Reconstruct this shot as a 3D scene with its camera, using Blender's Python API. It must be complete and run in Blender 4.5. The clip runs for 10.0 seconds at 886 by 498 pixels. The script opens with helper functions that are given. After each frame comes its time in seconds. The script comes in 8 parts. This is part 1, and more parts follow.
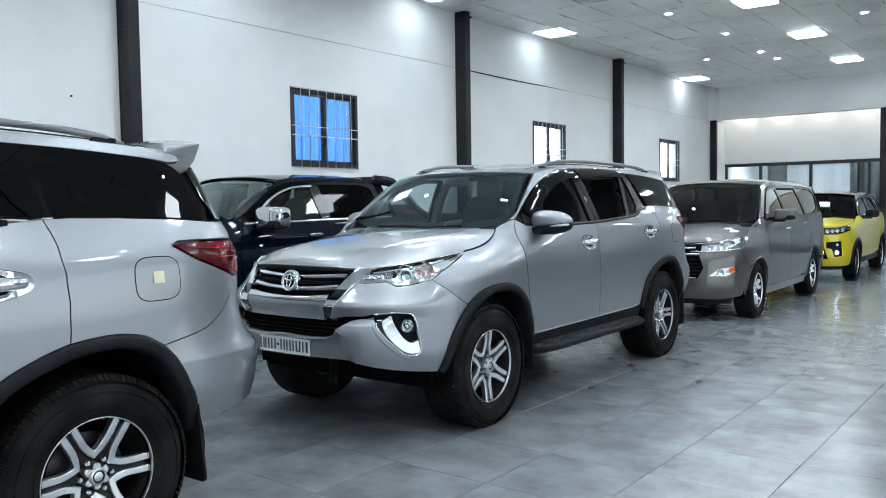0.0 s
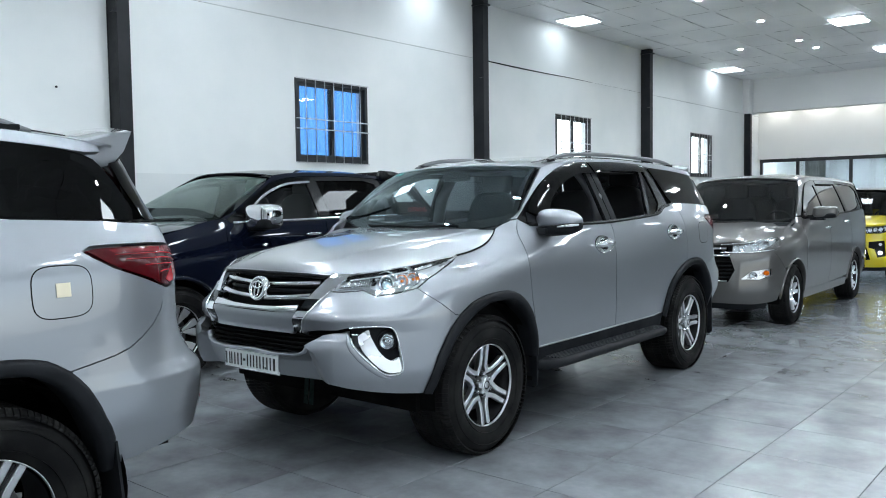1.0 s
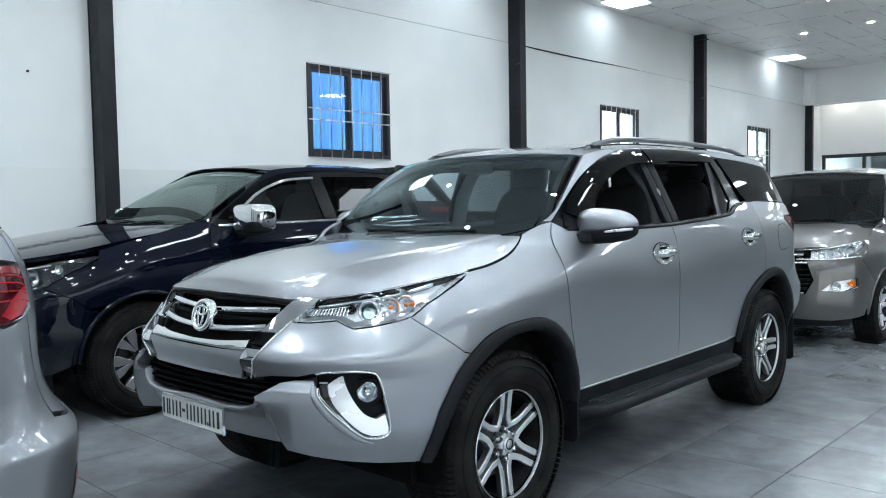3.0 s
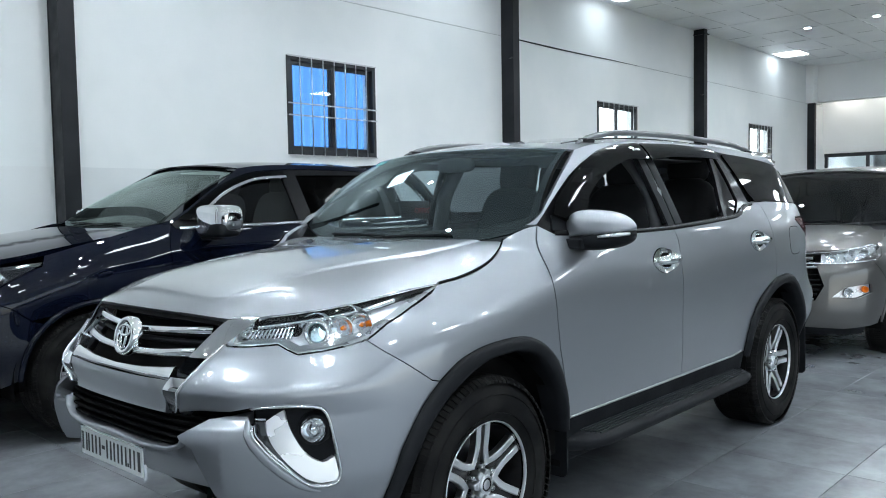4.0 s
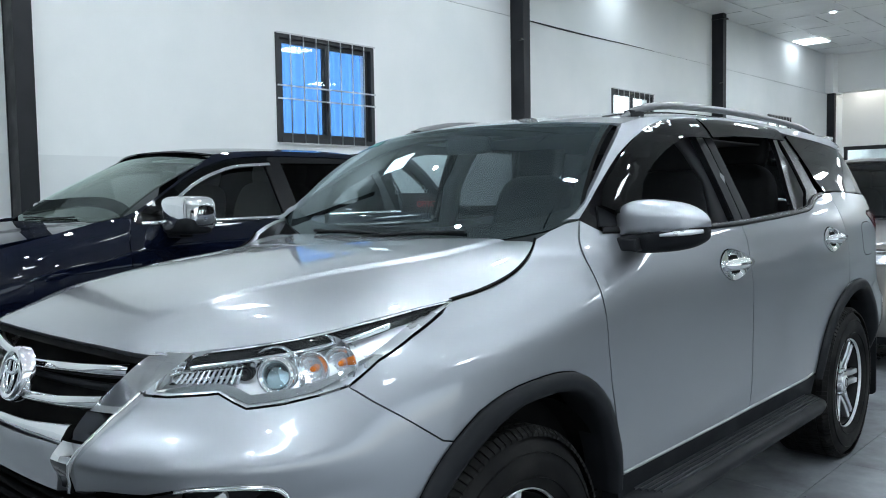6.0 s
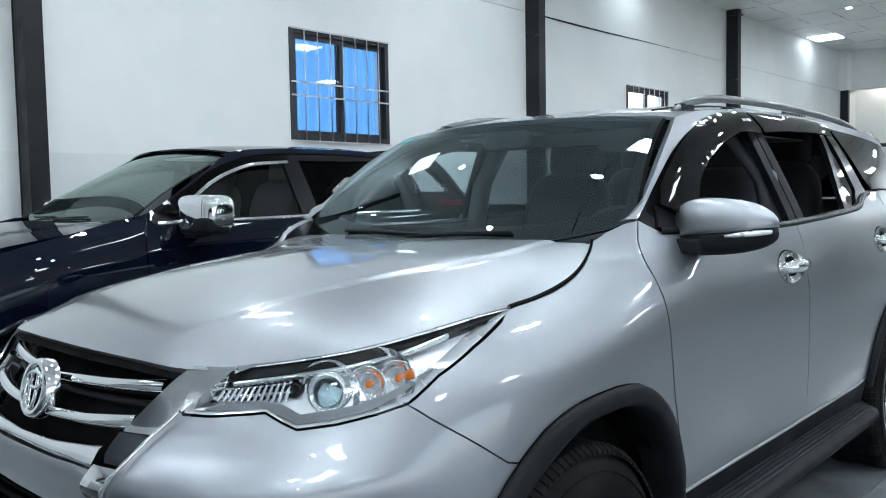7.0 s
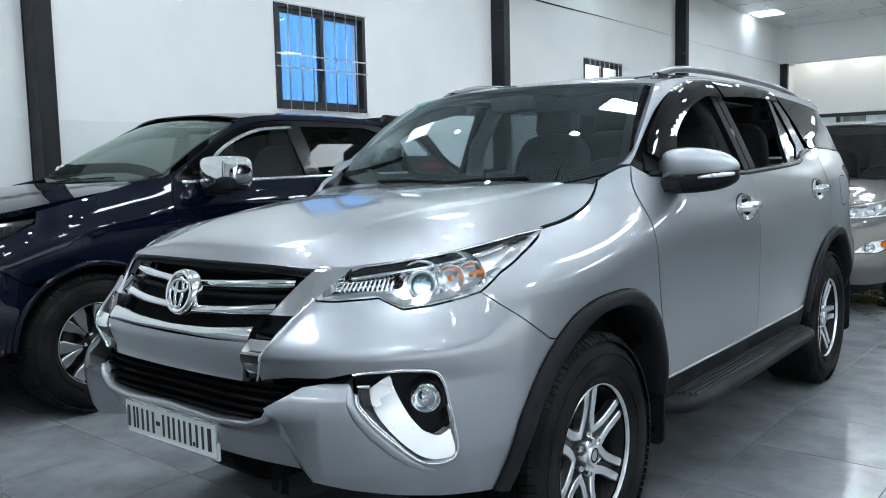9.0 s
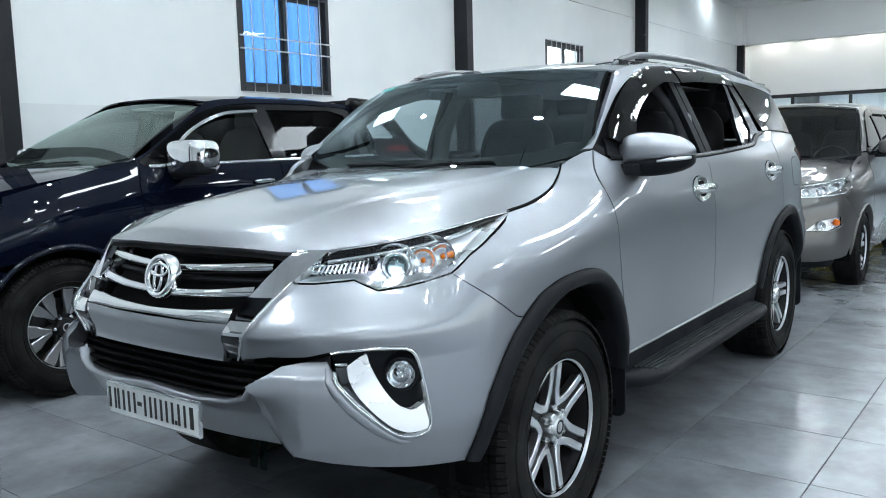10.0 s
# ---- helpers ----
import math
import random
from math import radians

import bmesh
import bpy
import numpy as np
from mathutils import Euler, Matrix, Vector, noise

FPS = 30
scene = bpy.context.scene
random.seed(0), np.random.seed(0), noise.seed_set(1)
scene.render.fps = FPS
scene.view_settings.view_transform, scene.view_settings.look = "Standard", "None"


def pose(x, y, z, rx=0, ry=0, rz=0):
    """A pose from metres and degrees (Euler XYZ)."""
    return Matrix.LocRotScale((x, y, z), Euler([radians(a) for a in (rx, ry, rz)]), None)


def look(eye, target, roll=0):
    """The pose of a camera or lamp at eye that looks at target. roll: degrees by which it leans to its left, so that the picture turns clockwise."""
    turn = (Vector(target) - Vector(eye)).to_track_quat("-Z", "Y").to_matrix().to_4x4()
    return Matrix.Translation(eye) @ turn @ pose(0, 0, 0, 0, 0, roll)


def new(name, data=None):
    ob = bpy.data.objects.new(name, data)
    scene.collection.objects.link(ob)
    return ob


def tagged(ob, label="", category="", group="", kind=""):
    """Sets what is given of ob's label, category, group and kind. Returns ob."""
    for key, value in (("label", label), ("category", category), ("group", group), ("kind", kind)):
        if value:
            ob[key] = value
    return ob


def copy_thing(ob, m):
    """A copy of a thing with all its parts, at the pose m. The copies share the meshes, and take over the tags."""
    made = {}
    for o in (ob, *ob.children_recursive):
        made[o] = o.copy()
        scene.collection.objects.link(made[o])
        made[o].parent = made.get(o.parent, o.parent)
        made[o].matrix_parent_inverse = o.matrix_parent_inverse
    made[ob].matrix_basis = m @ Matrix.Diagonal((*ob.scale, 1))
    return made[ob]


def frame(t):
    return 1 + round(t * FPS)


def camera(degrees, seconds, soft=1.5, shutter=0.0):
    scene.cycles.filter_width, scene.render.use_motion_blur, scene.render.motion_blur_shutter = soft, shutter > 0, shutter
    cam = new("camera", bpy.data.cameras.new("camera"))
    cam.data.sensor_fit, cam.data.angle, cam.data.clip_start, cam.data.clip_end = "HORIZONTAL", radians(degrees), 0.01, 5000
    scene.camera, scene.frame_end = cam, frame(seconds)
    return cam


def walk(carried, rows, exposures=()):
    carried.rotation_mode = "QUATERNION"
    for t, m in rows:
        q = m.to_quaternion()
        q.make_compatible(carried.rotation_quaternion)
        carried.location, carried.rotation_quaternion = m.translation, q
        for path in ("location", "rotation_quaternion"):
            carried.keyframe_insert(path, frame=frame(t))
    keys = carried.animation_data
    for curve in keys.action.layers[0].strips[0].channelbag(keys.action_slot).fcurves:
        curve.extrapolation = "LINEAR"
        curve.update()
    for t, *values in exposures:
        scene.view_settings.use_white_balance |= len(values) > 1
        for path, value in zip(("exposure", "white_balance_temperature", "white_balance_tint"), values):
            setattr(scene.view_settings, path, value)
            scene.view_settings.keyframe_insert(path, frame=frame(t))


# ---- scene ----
cam = camera(57.4, 10.0, soft=1.0)
PATH = [
    (0, (2.802, -4.035, 1.355), (1.574, -2.46, 1.248), -0.8),
    (0.5, (2.732, -3.706, 1.364), (1.473, -2.156, 1.253), -0.8),
    (1, (2.618, -3.439, 1.358), (1.331, -1.913, 1.244), -0.8),
    (1.5, (2.442, -3.203, 1.365), (1.128, -1.7, 1.252), -0.9),
    (2, (2.287, -2.966, 1.366), (0.949, -1.483, 1.253), -0.9),
    (3.5, (1.901, -2.291, 1.338), (0.531, -0.838, 1.227), -1.0),
    (4, (1.785, -2.095, 1.348), (0.421, -0.636, 1.236), -1.0),
    (4.5, (1.634, -1.954, 1.349), (0.279, -0.487, 1.236), -0.9),
    (5, (1.497, -1.813, 1.333), (0.147, -0.342, 1.217), -0.9),
    (5.5, (1.349, -1.645, 1.325), (-0.003, -0.176, 1.205), -0.9),
    (5.7, (1.31, -1.593, 1.325), (-0.049, -0.131, 1.204), -0.9),
    (7, (1.039, -1.523, 1.327), (-0.334, -0.074, 1.201), -1.0),
    (7.5, (1.093, -1.637, 1.311), (-0.274, -0.183, 1.18), -1.1),
    (8, (1.146, -1.8, 1.285), (-0.202, -0.33, 1.141), -1.2),
    (8.5, (1.172, -1.992, 1.251), (-0.144, -0.494, 1.084), -1.2),
    (9, (1.199, -2.125, 1.252), (-0.076, -0.596, 1.059), -1.3),
    (9.5, (1.223, -2.191, 1.26), (-0.011, -0.632, 1.041), -1.4),
    (10, (1.239, -2.213, 1.269), (0.038, -0.632, 1.026), -1.5),
]
walk(cam, [(t, look(eye, target, roll)) for t, eye, target, roll in PATH], [(0.0, 0.45), (2.2, 0.45), (4.5, 0.41), (7.5, 0.40), (9.0, 0.49), (10.0, 0.56)])

# ---- light ----
world = bpy.data.worlds.new("world")
scene.world = world
world.use_nodes = True
wn = world.node_tree
sky = wn.nodes.new("ShaderNodeTexSky")
sky.sky_type, sky.sun_disc = "NISHITA", False
sky.sun_elevation, sky.sun_rotation = radians(50), radians(200)
wn.links.new(sky.outputs[0], wn.nodes["Background"].inputs[0])
wn.nodes["Background"].inputs[1].default_value = 0.12
sun = new("sun", bpy.data.lights.new("sun", "SUN"))
sun.data.energy, sun.data.angle, sun.data.color = 2.0, radians(0.5), (1.0, 0.96, 0.9)
sun.matrix_world = look((-12, -2, 12), (0, 0, 0))
PANEL_POWER, SPOT_POWER, DAY_POWER = 21.0, 590.0, 8.5


# ---- materials ----
def material(name, base, rough=0.5, metal=0.0, **more):
    m = bpy.data.materials.new(name)
    m.use_nodes = True
    b = m.node_tree.nodes["Principled BSDF"]
    b.inputs["Base Color"].default_value = (*base, 1)
    b.inputs["Roughness"].default_value = rough
    b.inputs["Metallic"].default_value = metal
    for k, v in more.items():
        b.inputs[k.replace("_", " ")].default_value = v
    return m


def dull(m, level):
    """Less mirror-like dielectric gloss."""
    m.node_tree.nodes["Principled BSDF"].inputs["Specular IOR Level"].default_value = level
    return m


def nodes(m):
    t = m.node_tree
    return t, t.nodes["Principled BSDF"], t.nodes.new, t.links.new


def vary(m, scale, low, high, detail=6.0, spread=(0.35, 0.65), coords="Object", stretch=(1, 1, 1)):
    """Base colour between two tones by a noise."""
    t, b, add, link = nodes(m)
    co, mp, no, ra = add("ShaderNodeTexCoord"), add("ShaderNodeMapping"), add("ShaderNodeTexNoise"), add("ShaderNodeValToRGB")
    mp.inputs["Scale"].default_value = stretch
    no.inputs["Scale"].default_value, no.inputs["Detail"].default_value = scale, detail
    ra.color_ramp.elements[0].position, ra.color_ramp.elements[1].position = spread
    ra.color_ramp.elements[0].color, ra.color_ramp.elements[1].color = (*low, 1), (*high, 1)
    link(co.outputs[coords], mp.inputs[0]), link(mp.outputs[0], no.inputs["Vector"])
    link(no.outputs["Fac"], ra.inputs[0]), link(ra.outputs[0], b.inputs["Base Color"])
    return m


def relief(m, scale, strength, distance=0.01, detail=4.0, coords="Object"):
    t, b, add, link = nodes(m)
    co, no, bu = add("ShaderNodeTexCoord"), add("ShaderNodeTexNoise"), add("ShaderNodeBump")
    no.inputs["Scale"].default_value, no.inputs["Detail"].default_value = scale, detail
    bu.inputs["Strength"].default_value, bu.inputs["Distance"].default_value = strength, distance
    link(co.outputs[coords], no.inputs["Vector"]), link(no.outputs["Fac"], bu.inputs["Height"])
    link(bu.outputs[0], b.inputs["Normal"])
    return m


def gloss_vary(m, scale, low, high, detail=5.0):
    t, b, add, link = nodes(m)
    co, no, mr = add("ShaderNodeTexCoord"), add("ShaderNodeTexNoise"), add("ShaderNodeMapRange")
    no.inputs["Scale"].default_value, no.inputs["Detail"].default_value = scale, detail
    mr.inputs["From Min"].default_value, mr.inputs["From Max"].default_value = 0.3, 0.7
    mr.inputs["To Min"].default_value, mr.inputs["To Max"].default_value = low, high
    link(co.outputs["Object"], no.inputs["Vector"]), link(no.outputs["Fac"], mr.inputs["Value"])
    link(mr.outputs[0], b.inputs["Roughness"])
    return m


def paint(name, base, metal, rough, flake=0.04):
    m = material(name, base, rough, metal, Coat_Weight=1.0, Coat_Roughness=0.012, Coat_IOR=1.6)
    t, b, add, link = nodes(m)
    co, no, ra = add("ShaderNodeTexCoord"), add("ShaderNodeTexNoise"), add("ShaderNodeValToRGB")
    no.inputs["Scale"].default_value, no.inputs["Detail"].default_value = 900.0, 1.0
    ra.color_ramp.elements[0].color = (*[c * (1 - flake * 3) for c in base], 1)
    ra.color_ramp.elements[1].color = (*[min(1, c * (1 + flake * 3)) for c in base], 1)
    link(co.outputs["Object"], no.inputs["Vector"]), link(no.outputs["Fac"], ra.inputs[0])
    link(ra.outputs[0], b.inputs["Base Color"])
    return m


def pane_material(name, tint, ior=1.5, gloss_rough=0.0, sheen=(1, 1, 1)):
    """Thin glass: it lets tinted light through, and mirrors more at grazing angles."""
    m = bpy.data.materials.new(name)
    m.use_nodes = True
    t = m.node_tree
    t.nodes.clear()
    out, mix = t.nodes.new("ShaderNodeOutputMaterial"), t.nodes.new("ShaderNodeMixShader")
    tr, gl, lw = t.nodes.new("ShaderNodeBsdfTransparent"), t.nodes.new("ShaderNodeBsdfGlossy"), t.nodes.new("ShaderNodeLayerWeight")
    po, fr = t.nodes.new("ShaderNodeMath"), t.nodes.new("ShaderNodeMath")
    po.operation, po.inputs[1].default_value = "POWER", 4.5
    fr.operation, fr.inputs[1].default_value, fr.inputs[2].default_value = "MULTIPLY_ADD", 0.85, ((ior - 1) / (ior + 1))**2
    lw.inputs[0].default_value = 0.5
    t.links.new(lw.outputs["Facing"], po.inputs[0]), t.links.new(po.outputs[0], fr.inputs[0])
    tr.inputs[0].default_value = (*tint, 1)
    gl.inputs["Roughness"].default_value = gloss_rough
    gl.inputs["Color"].default_value = (*sheen, 1)
    t.links.new(fr.outputs[0], mix.inputs[0]), t.links.new(tr.outputs[0], mix.inputs[1])
    t.links.new(gl.outputs[0], mix.inputs[2]), t.links.new(mix.outputs[0], out.inputs[0])
    return m


def lamp_material(name, color, power):
    m = material(name, (0.9, 0.9, 0.9), 0.4)
    b = m.node_tree.nodes["Principled BSDF"]
    b.inputs["Emission Color"].default_value, b.inputs["Emission Strength"].default_value = (*color, 1), power
    return m


WALL = relief(vary(material("white_wall_paint", (0.78, 0.8, 0.8), 0.6), 0.9, (0.74, 0.77, 0.775), (0.82, 0.835, 0.835), 4), 60, 0.06, 0.004)
# the wall white made lighter, standing in for light on the far beam
LIFTED_WHITE = relief(vary(material("lightened_white_paint", (0.87, 0.875, 0.87), 0.6), 0.9, (0.85, 0.856, 0.85), (0.89, 0.892, 0.885), 4), 60, 0.05, 0.004)
DADO = relief(vary(material("grey_white_wall_paint", (0.68, 0.71, 0.72), 0.55), 1.1, (0.66, 0.69, 0.70), (0.73, 0.75, 0.755), 4), 60, 0.06, 0.004)
# for the unseen panel that darkens what the car sides mirror
UNSEEN_GREY = relief(vary(material("unseen_reflection_grey", (0.16, 0.165, 0.17), 0.5), 1.3, (0.13, 0.135, 0.14), (0.19, 0.195, 0.20), 4), 40, 0.08, 0.004)
STEEL = dull(relief(gloss_vary(vary(material("black_steel_paint", (0.012, 0.013, 0.016), 0.45), 3, (0.009, 0.010, 0.013), (0.02, 0.021, 0.025)), 6, 0.35, 0.6), 40, 0.1, 0.003), 0.25)
TILE = material("grey_stone_tile", (0.2, 0.205, 0.21), 0.3, Specular_IOR_Level=0.6)
t, b, add, link = nodes(TILE)
co, oi, sh = add("ShaderNodeTexCoord"), add("ShaderNodeObjectInfo"), add("ShaderNodeVectorMath")
n1, n2, r1, mx, mr = add("ShaderNodeTexNoise"), add("ShaderNodeTexNoise"), add("ShaderNodeValToRGB"), add("ShaderNodeMix"), add("ShaderNodeMapRange")
sh.operation = "MULTIPLY_ADD"
sh.inputs[1].default_value = (1, 1, 1)
cb = add("ShaderNodeCombineXYZ")
mu = add("ShaderNodeMath")
mu.operation, mu.inputs[1].default_value = "MULTIPLY", 37.0
link(oi.outputs["Random"], mu.inputs[0]), link(mu.outputs[0], cb.inputs[0]), link(mu.outputs[0], cb.inputs[1])
link(co.outputs["Object"], sh.inputs[0]), link(cb.outputs[0], sh.inputs[2])
n1.inputs["Scale"].default_value, n1.inputs["Detail"].default_value, n1.inputs["Roughness"].default_value = 2.6, 6.0, 0.6
n2.inputs["Scale"].default_value, n2.inputs["Detail"].default_value = 26.0, 6.0
link(sh.outputs[0], n1.inputs["Vector"]), link(sh.outputs[0], n2.inputs["Vector"])
r1.color_ramp.elements[0].position, r1.color_ramp.elements[1].position = 0.28, 0.74
r1.color_ramp.elements[0].color, r1.color_ramp.elements[1].color = (0.130, 0.138, 0.147, 1), (0.275, 0.290, 0.308, 1)
link(n1.outputs["Fac"], r1.inputs[0])
mx.data_type, mx.blend_type = "RGBA", "MULTIPLY"
mx.inputs[0].default_value = 0.14
link(r1.outputs[0], mx.inputs[6]), link(n2.outputs["Fac"], mx.inputs[7]), link(mx.outputs[2], b.inputs["Base Color"])
mr.inputs["From Min"].default_value, mr.inputs["From Max"].default_value = 0.3, 0.7
mr.inputs["To Min"].default_value, mr.inputs["To Max"].default_value = 0.19, 0.24
link(n1.outputs["Fac"], mr.inputs["Value"]), link(mr.outputs[0], b.inputs["Roughness"])
bu = add("ShaderNodeBump")
bu.inputs["Strength"].default_value, bu.inputs["Distance"].default_value = 0.05, 0.001
link(n2.outputs["Fac"], bu.inputs["Height"]), link(bu.outputs[0], b.inputs["Normal"])
GROUT = vary(material("dark_grout", (0.03, 0.03, 0.032), 0.8), 20, (0.02, 0.02, 0.022), (0.045, 0.045, 0.048))
CEIL = material("grey_foil_ceiling_board", (0.58, 0.59, 0.59), 0.45, 0.1)
vary(CEIL, 0.7, (0.78, 0.79, 0.792), (0.90, 0.905, 0.905), 5)
relief(CEIL, 9.0, 0.5, 0.02)
JOINT = vary(material("grey_joint_backing", (0.3, 0.31, 0.31), 0.6), 4, (0.38, 0.385, 0.39), (0.5, 0.505, 0.51))
FOIL = gloss_vary(vary(material("foil_tape", (0.6, 0.6, 0.6), 0.3, 0.8), 3, (0.4, 0.4, 0.4), (0.75, 0.75, 0.75)), 4, 0.2, 0.45)
ALU = gloss_vary(material("dark_window_aluminium", (0.03, 0.033, 0.037), 0.4, 0.3), 8, 0.3, 0.5)
BAR = gloss_vary(material("galvanised_bar", (0.55, 0.56, 0.57), 0.35, 0.7), 12, 0.3, 0.5)
HAZE = lamp_material("bright_daylight_haze", (0.93, 0.98, 1.0), 3.0)
BLUE = gloss_vary(vary(material("blue_corrugated_sheet", (0.15, 0.36, 0.75), 0.45), 2, (0.12, 0.3, 0.62), (0.2, 0.4, 0.72)), 5, 0.4, 0.6)
CLEAR = pane_material("clear_window_glass", (0.93, 0.96, 0.96))
OFFICE = relief(vary(material("grey_office_wall", (0.42, 0.45, 0.48), 0.7), 1.2, (0.55, 0.59, 0.63), (0.64, 0.68, 0.72)), 30, 0.1)
CURTAIN = vary(material("pale_curtain_cloth", (0.6, 0.63, 0.65), 0.9), 6, (0.52, 0.55, 0.57), (0.68, 0.71, 0.73))
PANEL_LIGHT = lamp_material("panel_diffuser", (0.86, 0.98, 1.07), PANEL_POWER)
# same panels with the power cut, to soften the bright patches on the wall
WALL_ROW_LIGHT = lamp_material("dimmed_panel_diffuser", (0.86, 0.98, 1.07), PANEL_POWER * 0.29)
# for unseen fill lamps behind the beam
UNSEEN_FILL_LIGHT = lamp_material("unseen_fill_diffuser", (1.0, 0.99, 0.93), PANEL_POWER * 0.14)
SPOT_LIGHT = lamp_material("spot_diffuser", (0.87, 0.98, 1.06), SPOT_POWER)
LAMP_RIM = material("white_lamp_rim", (0.8, 0.8, 0.8), 0.4)


# ---- mesh helpers ----
def part(name, bm, mat, parent=None, label="", smooth=False):
    """One mesh object from a bmesh, under a thing or a part."""
    me = bpy.data.meshes.new(name)
    true = bm.verts.layers.float_vector.get("true_normal")
    normals = [tuple(v[true]) for v in bm.verts] if true else None
    bm.to_mesh(me)
    bm.free()
    me.materials.append(mat)
    if smooth:
        me.shade_smooth()
    if normals:
        me.normals_split_custom_set_from_vertices(normals)
    ob = new(name, me)
    if parent:
        ob.parent = parent
    if label:
        ob["label"] = label
    return ob


def box(bm, x0, x1, y0, y1, z0, z1, bevel=0.0):
    m = Matrix.LocRotScale(((x0 + x1) / 2, (y0 + y1) / 2, (z0 + z1) / 2), None, (x1 - x0, y1 - y0, z1 - z0))
    r = bmesh.ops.create_cube(bm, size=1, matrix=m)
    if bevel:
        es = list({e for v in r["verts"] for e in v.link_edges})
        bmesh.ops.bevel(bm, geom=es, offset=bevel, segments=2, affect="EDGES", profile=0.6)
    return bm


def boxed(name, size, mat, parent=None, label="", bevel=0.0):
    return part(name, box(bmesh.new(), *size, bevel), mat, parent, label)


def thing(name, label, category, at=None, group="", kind=""):
    ob = new(name)
    ob.empty_display_size = 0.1
    if at is not None:
        ob.matrix_world = at
    return tagged(ob, label, category, group, kind)


def structure(ob, label, category):
    return tagged(ob, label, category, kind="structure")


def lathe(bm, prof, segs=48, axis="x"):
    """A profile of (distance along the axis, radius) turned round the axis."""
    rings = []
    for a, r in prof:
        ring = []
        for i in range(segs):
            c, s = math.cos(2 * math.pi * i / segs) * r, math.sin(2 * math.pi * i / segs) * r
            ring.append(bm.verts.new((a, c, s) if axis == "x" else (c, a, s) if axis == "y" else (c, s, a)))
        rings.append(ring)
    for p, q in zip(rings, rings[1:]):
        for i in range(segs):
            bm.faces.new((p[i], p[(i + 1) % segs], q[(i + 1) % segs], q[i]))
    return rings


def tube(bm, pts, r, segs=8, flat=1.0, caps=True):
    """A round bar along points."""
    pts = [Vector(p) for p in pts]
    rings = []
    for i, p in enumerate(pts):
        d = (pts[min(i + 1, len(pts) - 1)] - pts[max(i - 1, 0)]).normalized()
        up = Vector((0, 0, 1)) if abs(d.z) < 0.9 else Vector((0, 1, 0))
        u = d.cross(up).normalized()
        v = u.cross(d)
        rr = r[i] if isinstance(r, (list, tuple)) else r
        rings.append([bm.verts.new(p + u * math.cos(2 * math.pi * k / segs) * rr + v * math.sin(2 * math.pi * k / segs) * rr * flat) for k in range(segs)])
    for p, q in zip(rings, rings[1:]):
        for k in range(segs):
            bm.faces.new((p[k], p[(k + 1) % segs], q[(k + 1) % segs], q[k]))
    if caps:
        bm.faces.new(rings[0][::-1]), bm.faces.new(rings[-1])
    return bm


# ---- room ----
WX, EX, SY, NY, TOP = -4.98, 9.2, -12.0, 17.9, 4.4
WINDOWS = [(2.87, 4.07), (8.64, 9.84), (14.34, 15.56)]
SILL, HEAD, LINE, DADO_Z = 1.875, 2.875, 3.54, 1.70
floor = structure(boxed("floor", (WX - 0.3, EX + 0.3, SY - 0.3, 24.5, -0.2, -0.006), GROUT), "grey stone tiled showroom floor with dark joints", "floor")


def wall_with_windows(name, z0, z1, mat, label, holes=()):
    """A stretch of the window wall; openings go right through."""
    bm = bmesh.new()
    y = SY
    for a, b in holes:
        box(bm, WX - 0.2, WX, y, a, z0, z1)
        y = b
    box(bm, WX - 0.2, WX, y, 24.5, z0, z1)
    return structure(part(name, bm, mat), label, "wall")


wall_with_windows("wall_west_lower", 0.0, DADO_Z, DADO, "lower grey-white painted wall")
wall_with_windows("wall_west_sill", DADO_Z, SILL, WALL, "white painted wall below the windows")
wall_with_windows("wall_west", SILL, HEAD, WALL, "white painted wall with barred windows", WINDOWS)
wall_with_windows("wall_west_middle", HEAD, LINE - 0.006, WALL, "white painted wall above the windows")
wall_with_windows("wall_west_top", LINE, TOP + 0.3, WALL, "white painted upper wall panel")
structure(boxed("trim_shadow_gap", (WX - 0.1, WX - 0.012, SY, 24, LINE - 0.007, LINE + 0.001), STEEL), "thin dark horizontal joint in the wall", "trim")
# in one bay the joint is drawn thicker and darker
strip_y = [6.47 + 3.4 * k / 12 for k in range(13)]
bm = tube(bmesh.new(), [(WX + 0.003, y, LINE - 0.003 - 0.010 * math.sin(math.pi * min(1.0, k / 9.0))) for k, y in enumerate(strip_y)], [0.007, 0.009, 0.011, 0.012, 0.012, 0.011, 0.010, 0.009, 0.008, 0.007, 0.005, 0.004, 0.003], 8)
structure(part("trim_loose_seal", bm, STEEL, smooth=True), "thicker dark stretch of the wall joint", "trim")
structure(boxed("wall_south", (WX - 0.2, EX + 0.2, SY - 0.2, SY, 0, TOP + 0.3), WALL), "white painted wall", "wall")
bm = bmesh.new()
# assumed opening out of view, its ends set by the light on the cars
OPEN = [(-10.5, 7.0)]
y = SY
for a, b in OPEN:
    box(bm, EX, EX + 0.2, y, a, 0, TOP + 0.3), box(bm, EX, EX + 0.2, a, b, 3.4, TOP + 0.3)
    y = b
box(bm, EX, EX + 0.2, y, 24.5, 0, TOP + 0.3)
structure(part("wall_east", bm, WALL), "unseen white wall with an assumed shopfront opening", "wall")
# unseen panel, added so that the car doors mirror something dark
structure(boxed("trim_east_panel", (EX - 0.02, EX - 0.002, OPEN[0][1] + 0.1, NY - 0.05, 0.0, 3.3), UNSEEN_GREY), "unseen mid-grey panel added to darken the car sides", "trim")
